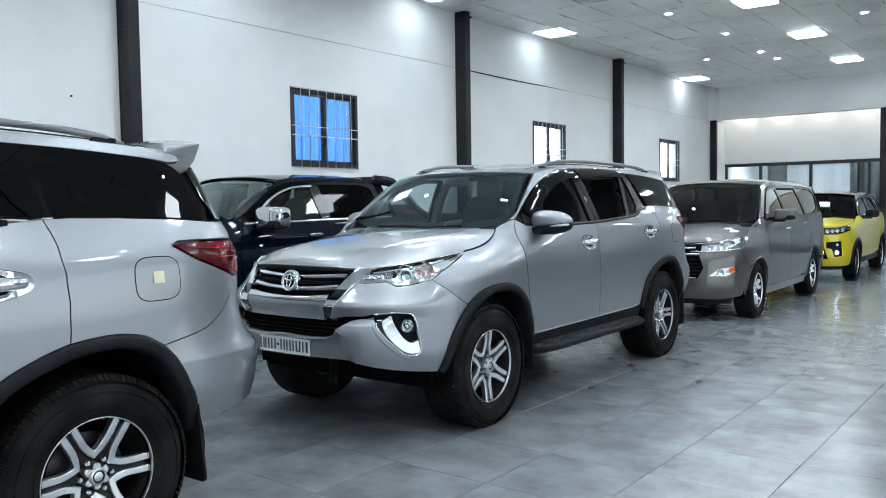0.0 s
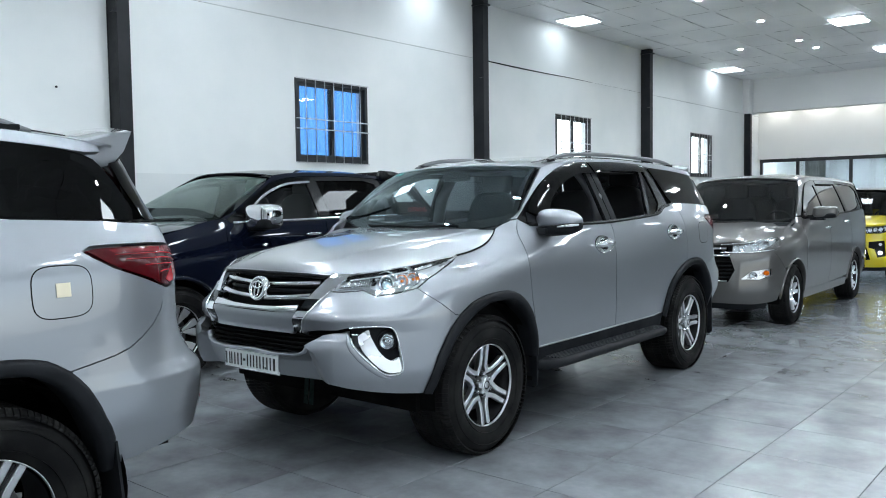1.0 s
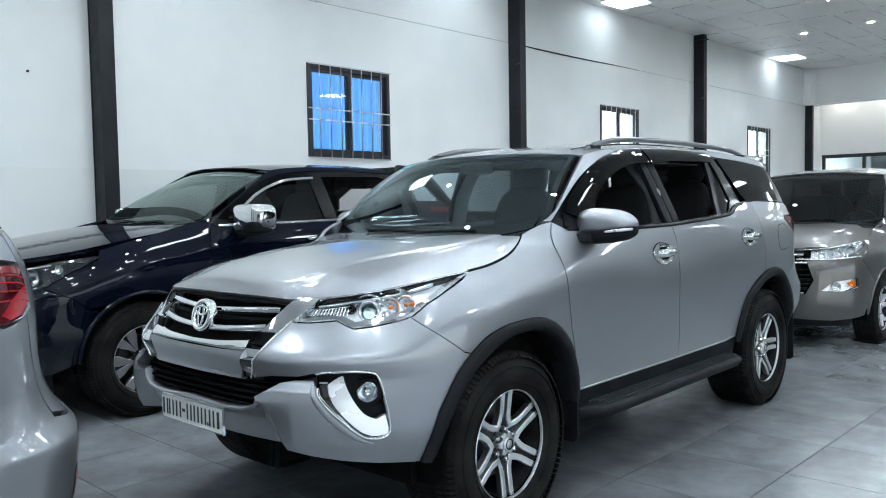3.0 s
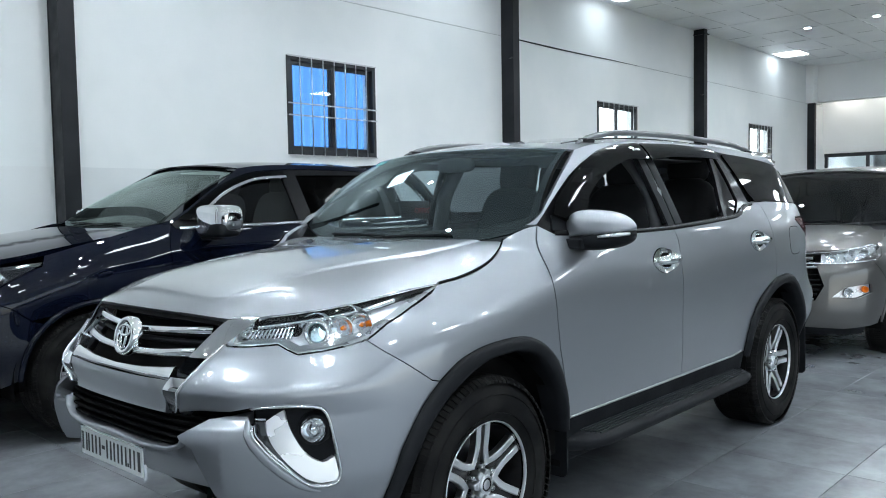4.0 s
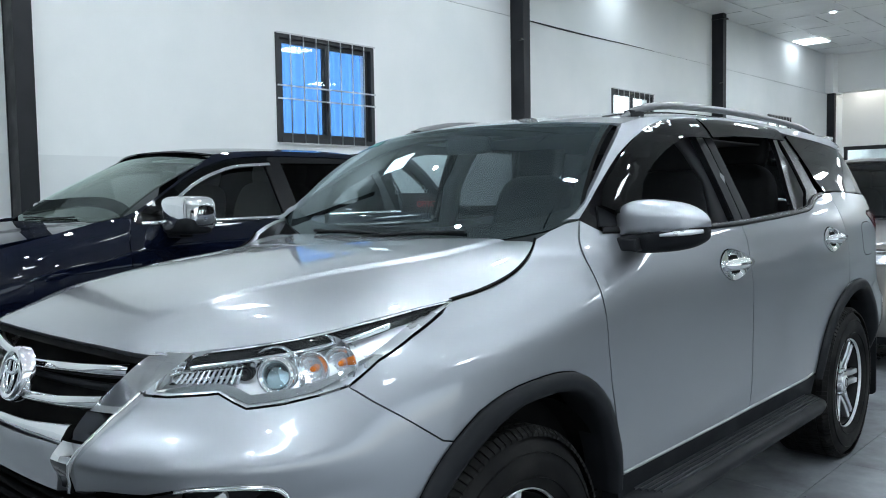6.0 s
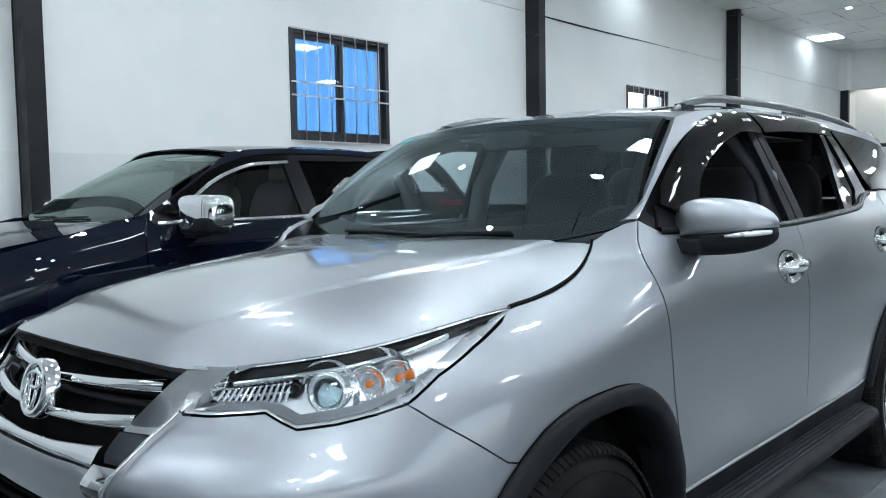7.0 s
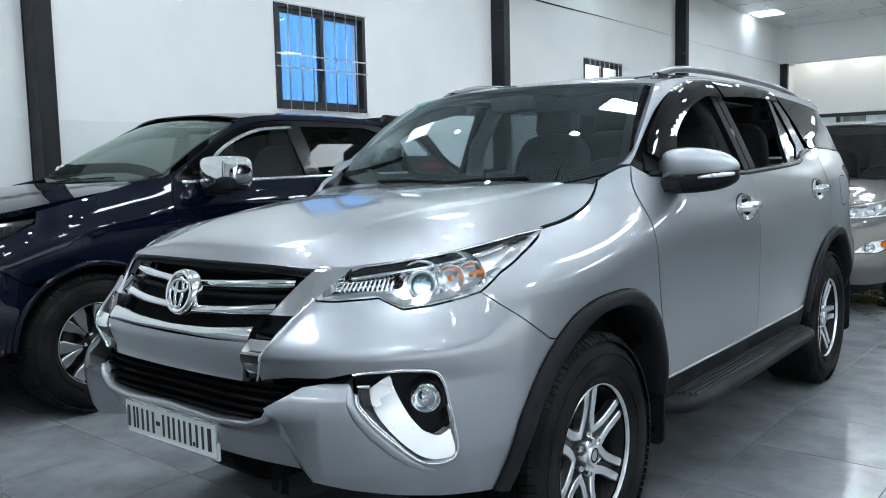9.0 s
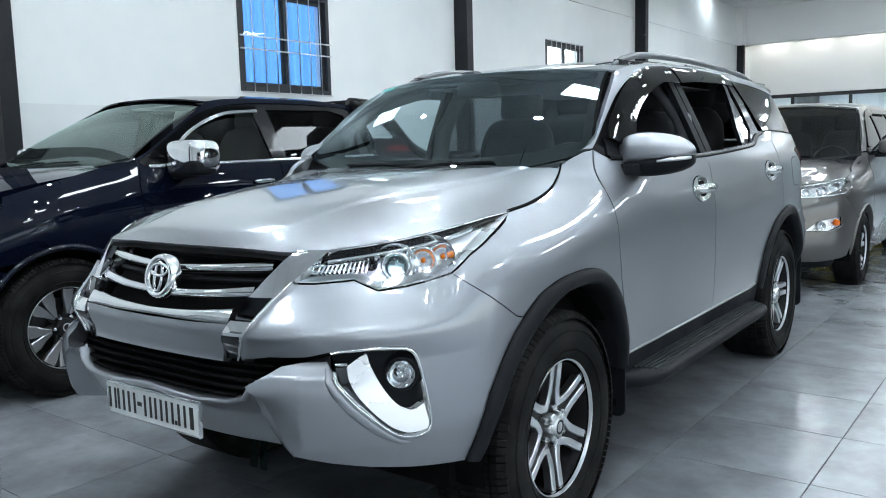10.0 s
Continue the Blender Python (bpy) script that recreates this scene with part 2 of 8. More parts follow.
for a, b in OPEN:
    day = new("daylight", bpy.data.lights.new("daylight", "AREA"))
    day.data.shape, day.data.size, day.data.size_y, day.data.energy, day.data.color = "RECTANGLE", b - a, 3.3, DAY_POWER * (b - a), (0.88, 0.965, 1.03)
    day.matrix_world = pose(EX + 0.1, (a + b) / 2, 1.7, 0, 90, 0) @ pose(0, 0, 0, 0, 0, 90)
ceiling = structure(boxed("ceiling", (WX - 0.2, EX + 0.2, SY - 0.2, 24.5, TOP + 0.012, TOP + 0.3), JOINT), "grey ceiling of foil-faced boards", "ceiling")
bm = bmesh.new()
random.seed(5)
for i in range(24):
    for j in range(26):
        x0, y0 = WX + i * 0.6, SY + j * 1.2
        if y0 > 18:
            continue
        dz = random.uniform(-0.004, 0.004)
        r = bmesh.ops.create_cube(bm, size=1, matrix=Matrix.LocRotScale((x0 + 0.3, y0 + 0.6, TOP + 0.008 + dz), Euler((random.uniform(-0.006, 0.006), random.uniform(-0.006, 0.006), 0)), (0.592, 1.192, 0.016)))
structure(part("ceiling_boards", bm, CEIL), "grey foil-faced ceiling boards with thin joints", "ceiling")
bm = bmesh.new()
for i in range(1, 24):
    for j in range(25):
        if random.random() < 0.75:
            x0, y0 = WX + i * 0.6, SY + j * 1.2 + random.uniform(0, 0.25)
            bmesh.ops.create_cube(bm, size=1, matrix=Matrix.LocRotScale((x0, y0 + 0.5, TOP - 0.005), Euler((random.uniform(-0.01, 0.01), random.uniform(-0.25, 0.25), random.uniform(-0.01, 0.01))), (0.016, random.uniform(0.5, 1.05), 0.003)))
        if random.random() < 0.75:
            x0, y0 = WX + (i - 1) * 0.6 + random.uniform(0.02, 0.1), SY + j * 1.2
            bmesh.ops.create_cube(bm, size=1, matrix=Matrix.LocRotScale((x0 + 0.25, y0, TOP - 0.005), Euler((random.uniform(-0.25, 0.25), 0, 0)), (random.uniform(0.25, 0.5), 0.014, 0.003)))
structure(part("ceiling_tape", bm, FOIL), "silver foil tape over the ceiling joints", "ceiling")


def column(y, top, d=0.2, w=0.13, x=WX):
    """A black steel H column against the wall, with a small bracket."""
    c = thing("steel_column", "black painted steel column against the white wall", "column", pose(x, y, 0), "columns along the wall", "structure")
    boxed("flange", (d - 0.016, d, 0, w, 0, top), STEEL, c, bevel=0.002)
    boxed("flange", (0.0, 0.016, 0, w, 0, top), STEEL, c, bevel=0.002)
    boxed("web", (0.016, d - 0.016, w * 0.04, w * 0.12, 0, top), STEEL, c)
    boxed("web", (0.016, d - 0.016, w * 0.88, w * 0.96, 0, top), STEEL, c)
    boxed("base_plate", (0.0, d + 0.06, -0.06, w + 0.06, 0, 0.016), STEEL, c, bevel=0.002)
    if top > 4:
        boxed("bracket", (d - 0.05, d + 0.0, -0.05, 0.0, 3.22, 3.235), STEEL, c)
        boxed("top_plate", (0.0, d + 0.03, -0.02, w + 0.02, top - 0.1, top - 0.08), STEEL, c)
    return c


for y in (0.56, 6.33, 11.88, -5.2, -10.9):
    column(y, TOP)
column(17.72, 3.54, 0.16, 0.12)


def window(n, y0, y1, open_gap=0.0):
    """A two-leaf sliding aluminium window with a grille of upright bars."""
    w = thing("window_%d" % n, "dark aluminium sliding window behind galvanised security bars", "window", pose(WX, y0, SILL), "barred windows", "structure")
    W, H, f = y1 - y0, HEAD - SILL, 0.045
    fx0, fx1 = -0.07, 0.012
    boxed("window_frame", (fx0, fx1, 0, f, 0, H), ALU, w, bevel=0.003)
    boxed("window_frame", (fx0, fx1, W - f, W, 0, H), ALU, w, bevel=0.003)
    boxed("window_frame", (fx0, fx1, f, W - f, H - f, H), ALU, w, bevel=0.003)
    boxed("window_sill", (fx0, fx1 + 0.006, f, W - f, 0, f), ALU, w, bevel=0.003)
    for k, (a, b, x) in enumerate(((f, W / 2 + 0.03, -0.035), (W / 2 - 0.03, W - f, -0.06))):
        leaf = boxed("sash", (x, x + 0.022, a, a + 0.04, f, H - f), ALU, w, bevel=0.002)
        boxed("sash_stile", (x, x + 0.022, b - 0.04, b, f, H - f), ALU, leaf, bevel=0.002)
        boxed("sash_rail", (x, x + 0.022, a + 0.04, b - 0.04, f, f + 0.045), ALU, leaf)
        boxed("sash_rail", (x, x + 0.022, a + 0.04, b - 0.04, H - f - 0.045, H - f), ALU, leaf)
        p = boxed("pane", (x + 0.008, x + 0.013, a + 0.04, b - 0.04, f + 0.045, H - f - 0.045), CLEAR, leaf)
        p.visible_shadow = False
    boxed("latch", (-0.013, 0.0, W / 2 + 0.0, W / 2 + 0.022, 0.3, 0.4), STEEL, w, bevel=0.003)
    nbar = 7
    for k in range(nbar):
        y = W * (0.13 + 0.125 * k)
        part("bar", tube(bmesh.new(), [(0.024, y, -0.012), (0.024, y, H + 0.004)], 0.006, 6), BAR, w, smooth=True)
    for z in (-0.008, H * 0.40, H * 0.52, H - 0.004):
        boxed("cross_bar", (0.026, 0.032, 0.0, W, z - 0.007, z + 0.007), BAR, w)
    return w


for n, (a, b) in enumerate(WINDOWS):
    window(n + 1, a, b)

bm = bmesh.new()
lathe(bm, [(0.0, 0.011), (0.008, 0.011), (0.012, 0.006), (0.012, 0.0005)], 12)
plug = tagged(part("wall_plug", bm, STEEL), "small dark plug in the white wall", "wall plug")
plug.location = (WX, 0.05, 2.48)

# blue corrugated sheet close outside the first window
bm = bmesh.new()
rows = []
for z in (-0.21, 4.2):
    rows.append([bm.verts.new((-5.75 + 0.022 * math.sin(k * 0.9) + 0.014 * math.sin(k * 0.31) + 0.01 * math.sin(k * 0.13), 1.2 + k * 0.018, z)) for k in range(340)])
for k in range(339):
    bm.faces.new((rows[0][k], rows[0][k + 1], rows[1][k + 1], rows[1][k])).smooth = True
tagged(part("corrugated_sheet", bm, BLUE), "blue corrugated metal sheet standing outside the window", "cladding")
t, b, add, link = nodes(BLUE)
tl, ms = add("ShaderNodeBsdfTranslucent"), add("ShaderNodeMixShader")
tl.inputs[0].default_value, ms.inputs[0].default_value = (0.075, 0.205, 0.47, 1), 0.8
link(b.outputs[0], ms.inputs[1]), link(tl.outputs[0], ms.inputs[2]), link(ms.outputs[0], t.nodes["Material Output"].inputs[0])
structure(boxed("backdrop", (-13.0, -12.8, -10, 70, -0.2, 14), HAZE), "overcast bright distance outside", "backdrop")
structure(boxed("ground", (-60, WX - 0.2, -60, 80, -0.3, -0.21), DADO), "pale concrete yard outside", "ground")

# far end: a deep white beam, a wall set back and an office behind glass
structure(boxed("beam_north", (WX + 0.17, EX, NY, NY + 0.35, 3.57, TOP + 0.3), LIFTED_WHITE), "deep white boxed beam", "beam")
structure(boxed("beam_end", (WX, WX + 0.17, NY - 0.3, NY + 0.35, 3.54, TOP + 0.3), LIFTED_WHITE), "white boxed column head", "beam")
structure(boxed("wall_north", (WX, EX, NY + 0.9, NY + 1.05, 2.40, 3.9), LIFTED_WHITE), "white wall above the office glazing", "wall")
structure(boxed("soffit", (WX, EX, NY + 0.35, NY + 0.9, 3.80, 3.85), WALL), "white soffit behind the beam", "ceiling")
structure(boxed("office_ceiling", (WX, EX, NY + 1.05, 24.5, 2.7, 2.8), WALL), "white office ceiling", "ceiling")
structure(boxed("wall_office_back", (WX, EX, 23.0, 23.2, 0, 2.75), OFFICE), "grey office wall", "wall")
glazing = thing("office_glazing", "dark framed glass partition of the office", "partition", pose(0, NY + 0.92, 0), "", "structure")
POSTS = [-4.9, -3.97, -2.69, -1.54, -1.3, 0.4, 1.9, 3.4, 4.9, 6.4, 7.9, 9.1]
boxed("top_rail", (-4.94, 9.15, -0.03, 0.05, 2.31, 2.395), ALU, glazing, bevel=0.003)
boxed("bottom_rail", (-4.94, 9.15, -0.03, 0.05, 0.0, 0.1), ALU, glazing, bevel=0.003)
for k, x in enumerate(POSTS):
    boxed("post", (x - 0.035, x + 0.035, -0.028, 0.048, 0.1, 2.31), ALU, glazing, bevel=0.003)
for a, b in zip(POSTS, POSTS[1:]):
    p = boxed("pane", (a + 0.035, b - 0.035, 0.0, 0.008, 0.1, 2.31), CLEAR, glazing)
    p.visible_shadow = False
structure(boxed("beam_post", (-0.93, -0.79, NY + 0.1, NY + 0.24, 0, 3.57), STEEL), "black steel column under the beam", "column")
for x, w in ((-4.3, 0.55), (-2.1, 0.9), (0.2, 0.7)):
    bm = bmesh.new()
    rows = [[bm.verts.new((x + w * k / 40, 20.6 + 0.04 * math.sin(k * 1.7), z)) for k in range(41)] for z in (0.002, 2.7)]
    for k in range(40):
        bm.faces.new((rows[0][k], rows[0][k + 1], rows[1][k + 1], rows[1][k]))
    bmesh.ops.solidify(bm, geom=bm.faces[:], thickness=0.006)
    tagged(part("curtain", bm, CURTAIN, smooth=True), "pale pleated curtain hanging in the office", "curtain", "office curtains")


def panel_light(x, y, z=TOP, light=PANEL_LIGHT):
    p = thing("ceiling_panel_light", "square white ceiling panel light, seen or added out of view", "ceiling light", pose(x, y, z), "ceiling panel lights")
    # hangs below its rim so that its sides brighten the ceiling
    boxed("diffuser", (-0.255, 0.255, -0.285, 0.285, -0.036, -0.006), light, p)
    for a in ((-0.275, -0.255, -0.305, 0.305), (0.255, 0.275, -0.305, 0.305), (-0.255, 0.255, -0.305, -0.285), (-0.255, 0.255, 0.285, 0.305)):
        boxed("rim", (*a, -0.02, 0.004), LAMP_RIM, p)
    return p


row0 = panel_light(-4.5, 8.63, light=WALL_ROW_LIGHT)
for x, y in ((-4.6, 15.6), (-4.5, 5.2), (-4.5, 1.6), (-4.5, -2.1), (-4.3, -5.6)):
    copy_thing(row0, pose(x, y, TOP))
lamp0 = panel_light(-1.1, 1.8)
# the last three are unseen, added to brighten the far beam
for x, y in ((-1.1, 5.2), (-1.08, 8.72), (-1.09, 11.82), (-1.12, 15.22), (-1.1, -2.2), (-1.1, -5.6),
             (2.2, 1.4), (2.2, 4.9), (2.2, 8.5), (2.2, 11.9), (2.2, 15.2), (2.2, -2.2), (2.2, -5.6), (5.6, -5.6), (5.6, -2.2), (5.6, 1.4), (5.6, 4.9), (5.6, 8.5), (5.6, 11.9), (5.6, 15.2), (2.2, -9), (5.6, -9), (-1.1, -9), (0.7, 16.7), (1.9, 17.2), (3.4, 17.2)):
    copy_thing(lamp0, pose(x, y, TOP))


# office lamps added to brighten the room behind the glass
for x, y in ((-4.2, 19.9), (-3.0, 19.9), (-1.8, 19.9), (-0.4, 19.9), (1.4, 19.9), (3.4, 19.9), (-3.4, 21.8), (-1.0, 21.8), (1.6, 21.8)):
    copy_thing(lamp0, pose(x, y, 2.7))
# unseen fill lamps added behind the beam to brighten the far wall
fill0 = panel_light(-4.4, 18.53, 3.80, UNSEEN_FILL_LIGHT)
for x in (-3.4, -2.4, -1.4, -0.4, 0.6, 2.0, 3.6):
    copy_thing(fill0, pose(x, 18.53, 3.80))


def spot(x, y):
    p = thing("ceiling_spot", "small round bright ceiling spot light", "ceiling light", pose(x, y, TOP), "ceiling spots")
    bm = bmesh.new()
    lathe(bm, [(0.004, 0.075), (-0.022, 0.072), (-0.03, 0.058), (-0.018, 0.05)], 20, "z")
    part("rim", bm, LAMP_RIM, p, smooth=True)
    bm = bmesh.new()
    bmesh.ops.create_circle(bm, cap_ends=True, radius=0.05, segments=20, matrix=pose(0, 0, -0.02, 180))
    part("lens", bm, SPOT_LIGHT, p)
    return p


spot0 = spot(0.06, 10.65)
# after the first four these are unseen, added for light and paint glints
for x, y in ((-2.22, 10.79), (-3.43, 13.16), (-2.27, 13.04), (-2.24, 14.07), (1.2, 7.0), (-2.2, 6.4), (-2.6, 3.0), (0.2, 3.2), (0.4, -0.6), (-2.5, -0.8), (3.6, 3.2), (3.6, 7.0), (3.4, -0.8), (0.5, -4.2), (3.6, -4.0), (-2.5, -4.2),
             (-1.4, 0.6), (-0.4, 1.2), (-3.4, 1.0), (-3.4, 4.6), (-0.2, 5.8), (-2.0, -2.6), (1.4, -2.4), (1.6, 1.0), (4.4, 1.2), (4.6, -2.4), (4.6, 5.0), (1.6, 4.6), (-2.4, 8.6), (1.5, -6.8), (-1.9, -6.6)):
    copy_thing(spot0, pose(x, y, TOP))

# ---- car materials ----
SILVER = paint("silver_car_paint", (0.312, 0.327, 0.352), 0.88, 0.375)
NAVY = paint("dark_blue_car_paint", (0.0025, 0.004, 0.011), 0.0, 0.5)
BRONZE = paint("grey_bronze_car_paint", (0.115, 0.110, 0.106), 0.65, 0.33)
YELLOW = paint("yellow_car_paint", (0.72, 0.58, 0.01), 0.1, 0.4)
BLACK = paint("black_car_paint", (0.006, 0.006, 0.007), 0.0, 0.3)
CHROME = gloss_vary(material("chrome", (0.82, 0.83, 0.84), 0.06, 1.0), 9, 0.03, 0.09)
PLASTIC = dull(relief(gloss_vary(vary(material("black_grained_plastic", (0.010, 0.011, 0.013), 0.55), 7, (0.0075, 0.0085, 0.010), (0.013, 0.014, 0.0165)), 5, 0.45, 0.65), 500, 0.15, 0.001), 0.35)
STEP_RIB = gloss_vary(material("smooth_black_rubber", (0.02, 0.022, 0.025), 0.35), 9, 0.28, 0.42)
GLOSSY = dull(material("gloss_black_trim", (0.006, 0.006, 0.007), 0.25, 0.0, Coat_Weight=0.18, Coat_Roughness=0.05), 0.1)
RUBBER = relief(gloss_vary(vary(material("tyre_rubber", (0.008, 0.008, 0.009), 0.7), 9, (0.005, 0.005, 0.0055), (0.015, 0.0145, 0.014)), 6, 0.55, 0.8), 160, 0.2, 0.002)
dull(RUBBER, 0.3)
SILL_TRIM = gloss_vary(material("brushed_sill_trim", (0.40, 0.405, 0.41), 0.45, 0.7), 12, 0.4, 0.55)
MACHINED = gloss_vary(material("machined_alloy", (0.76, 0.77, 0.78), 0.30, 1.0), 4, 0.27, 0.34)
PETAL_ALLOY = gloss_vary(material("grey_machined_alloy", (0.47, 0.47, 0.48), 0.34, 1.0), 30, 0.3, 0.42)
DARK_ALLOY = dull(vary(material("dark_grey_alloy", (0.010, 0.010, 0.011), 0.4), 14, (0.007, 0.007, 0.008), (0.014, 0.014, 0.015)), 0.3)
BRAKE = gloss_vary(material("worn_brake_steel", (0.09, 0.09, 0.093), 0.4, 0.9), 20, 0.28, 0.45)
UNDER = vary(material("dark_underbody", (0.006, 0.006, 0.006), 0.8), 8, (0.004, 0.004, 0.0045), (0.009, 0.0088, 0.0085))
SEAT = relief(vary(material("black_leather", (0.03, 0.03, 0.033), 0.5), 5, (0.026, 0.027, 0.03), (0.04, 0.041, 0.044)), 120, 0.2, 0.002)
TRIM_GREY = relief(material("grey_interior_plastic", (0.17, 0.17, 0.18), 0.6), 200, 0.1, 0.001)
WINDSCREEN = pane_material("green_tinted_windscreen", (0.76, 0.88, 0.91), 2.1, 0.0, (0.80, 0.97, 1.0))
LIGHT_GLASS = pane_material("light_tinted_glass", (0.70, 0.75, 0.75), 1.5)
TINTED = pane_material("dark_tinted_glass", (0.2, 0.21, 0.215), 1.5)
BLACK_GLASS = pane_material("black_tinted_glass", (0.010, 0.011, 0.012), 1.38)
FILM_GLASS = pane_material("dark_filmed_glass", (0.012, 0.013, 0.015), 1.16)
SMOKED_GLASS = pane_material("smoked_side_glass", (0.03, 0.032, 0.033), 1.3)
SMOKE = pane_material("smoked_visor_plastic", (0.02, 0.02, 0.022), 1.36, 0.01)
LENS = pane_material("clear_lamp_lens", (0.93, 0.95, 0.96), 1.45)
REFLECTOR = gloss_vary(material("lamp_reflector", (0.84, 0.85, 0.87), 0.2, 0.9), 8, 0.16, 0.26)
# on the grille legs its dark colour stands in for the mirrored floor
DARK_CHROME = gloss_vary(material("darkened_chrome", (0.09, 0.094, 0.10), 0.1, 1.0), 8, 0.06, 0.14)
SATIN = gloss_vary(material("satin_silver_trim", (0.84, 0.85, 0.87), 0.3, 0.6), 8, 0.22, 0.34)
AMBER = material("amber_bulb", (0.95, 0.22, 0.01), 0.15, 0.0, Coat_Weight=1.0)
RED_LENS = dull(material("red_tail_lens", (0.32, 0.003, 0.009), 0.1), 0.35)
RED_MID = dull(material("deep_red_tail_lens", (0.15, 0.002, 0.006), 0.08, 0.0, Coat_Weight=0.5), 0.35)
RED_DARK = dull(material("dark_red_tail_lens", (0.06, 0.001, 0.003), 0.1), 0.35)
PLATE = gloss_vary(material("white_plate", (0.72, 0.73, 0.73), 0.35), 14, 0.3, 0.5)
INK = material("black_plate_ink", (0.01, 0.01, 0.012), 0.4)
RED_INK = material("red_sticker", (0.5, 0.02, 0.02), 0.4)
STICKER = material("cream_sticker", (0.78, 0.70, 0.52), 0.5)
TEAL = material("teal_sticker", (0.05, 0.3, 0.28), 0.4)


for m in (NAVY, BLACK):
    dull(m, 0.0)
for m, level in ((RUBBER, 0.1), (PLASTIC, 0.12), (UNDER, 0.03), (SEAT, 0.16)):
    dull(m, level)
NAVY.node_tree.nodes["Principled BSDF"].inputs["Coat IOR"].default_value = 1.45


# ---- curved car panels ----
def pchip(x, y, q):
    """Smooth curve through points without overshoot."""
    x, y, q = np.asarray(x, float), np.asarray(y, float), np.clip(np.asarray(q, float), x[0], x[-1])
    h, d = np.diff(x), np.diff(y) / np.diff(x)
    m = np.zeros(len(x))
    m[0], m[-1] = d[0], d[-1]
    for i in range(1, len(x) - 1):
        if d[i - 1] * d[i] > 0:
            w1, w2 = 2 * h[i] + h[i - 1], h[i] + 2 * h[i - 1]
            m[i] = (w1 + w2) / (w1 / d[i - 1] + w2 / d[i])
    k = np.clip(np.searchsorted(x, q) - 1, 0, len(h) - 1)
    t = (q - x[k]) / h[k]
    return (2 * t**3 - 3 * t**2 + 1) * y[k] + (t**3 - 2 * t**2 + t) * h[k] * m[k] + (-2 * t**3 + 3 * t**2) * y[k + 1] + (t**3 - t**2) * h[k] * m[k + 1]


def eased(x, y, q, reach=0.035):
    """The same with its bends rounded off."""
    q = np.asarray(q, float)
    return sum(pchip(x, y, q + reach * k / 4) * w for k, w in zip(range(-4, 5), (1, 2, 3, 4, 5, 4, 3, 2, 1))) / 25


class Body:
    """The side wrap of a car: a plan outline from the middle of the front to the middle of the back, set in by profiles over height."""

    def __init__(self, outline, profiles):
        o = np.array(outline, float)
        c = np.concatenate([[0], np.cumsum(np.hypot(*np.diff(o, axis=0).T))])
        q = np.linspace(0, c[-1], 1500)
        x, y = pchip(c, o[:, 0], q), pchip(c, o[:, 1], q)
        for _ in range(3):
            k = 25
            xp = np.concatenate([-x[1:k + 1][::-1], x, -x[-k - 1:-1][::-1]])
            yp = np.concatenate([y[1:k + 1][::-1], y, y[-k - 1:-1][::-1]])
            w = np.ones(2 * k + 1) / (2 * k + 1)
            x, y = np.convolve(xp, w, "valid"), np.convolve(yp, w, "valid")
        self.s = np.concatenate([[0], np.cumsum(np.hypot(np.diff(x), np.diff(y)))])
        self.x, self.y = x, y
        tx, ty = np.gradient(x), np.gradient(y)
        n = np.hypot(tx, ty)
        self.nx, self.ny = ty / n, -tx / n
        self.zq = np.linspace(0, 2.2, 441)
        self.fine(np.array([self.at(*k) for k, _ in profiles]), np.array([pchip([a for a, _ in p], [b for _, b in p], self.zq) for _, p in profiles]))

    def fine(self, keys, tab):
        """A smooth table of insets along the outline and over the height."""
        self.sq = np.linspace(0, self.s[-1], 480)
        full = np.stack([pchip(keys, tab[:, j], self.sq) for j in range(len(self.zq))], 1)
        for axis, k in ((0, 10), (0, 10), (1, 3), (1, 3)):
            w = np.ones(2 * k + 1) / (2 * k + 1)
            pad = np.pad(full, [(k, k), (0, 0)] if axis == 0 else [(0, 0), (k, k)], "reflect" if axis == 0 else "edge")
            full = np.apply_along_axis(lambda v: np.convolve(v, w, "valid"), axis, pad)
        self.tab = full

    def at(self, X, Y):
        """Length along the outline next to a point."""
        return float(self.s[np.argmin((self.x - abs(X))**2 + (self.y - Y)**2)])

    def side(self, Y):
        return self.at(0.86, Y)

    def inset(self, s, z):
        si = np.clip(np.abs(s) / self.s[-1] * 479, 0, 478.999)
        zi = np.clip(np.asarray(z) / 0.005, 0, 439.99)
        k, a = si.astype(int), zi.astype(int)
        t, f = si - k, zi - a
        g = lambda i: self.tab[i, a] * (1 - f) + self.tab[i, a + 1] * f
        return g(k) * (1 - t) + g(k + 1) * t

    def wrap(self, out=0.0):
        def fmap(p):
            s, z = p[:, 0], p[:, 1]
            a, sg = np.abs(s), np.where(s < 0, -1.0, 1.0)
            d = self.inset(s, z) - out
            g = lambda v: np.interp(a, self.s, v)
            return np.stack([sg * (g(self.x) - g(self.nx) * d), g(self.y) - g(self.ny) * d, z], 1)
        return fmap


def resample(loop, step):
    out = []
    for a, b in zip(loop, loop[1:] + loop[:1]):
        n = max(1, int(math.ceil(math.dist(a, b) / step)))
        out += [(a[0] + (b[0] - a[0]) * k / n, a[1] + (b[1] - a[1]) * k / n) for k in range(n)]
    return out


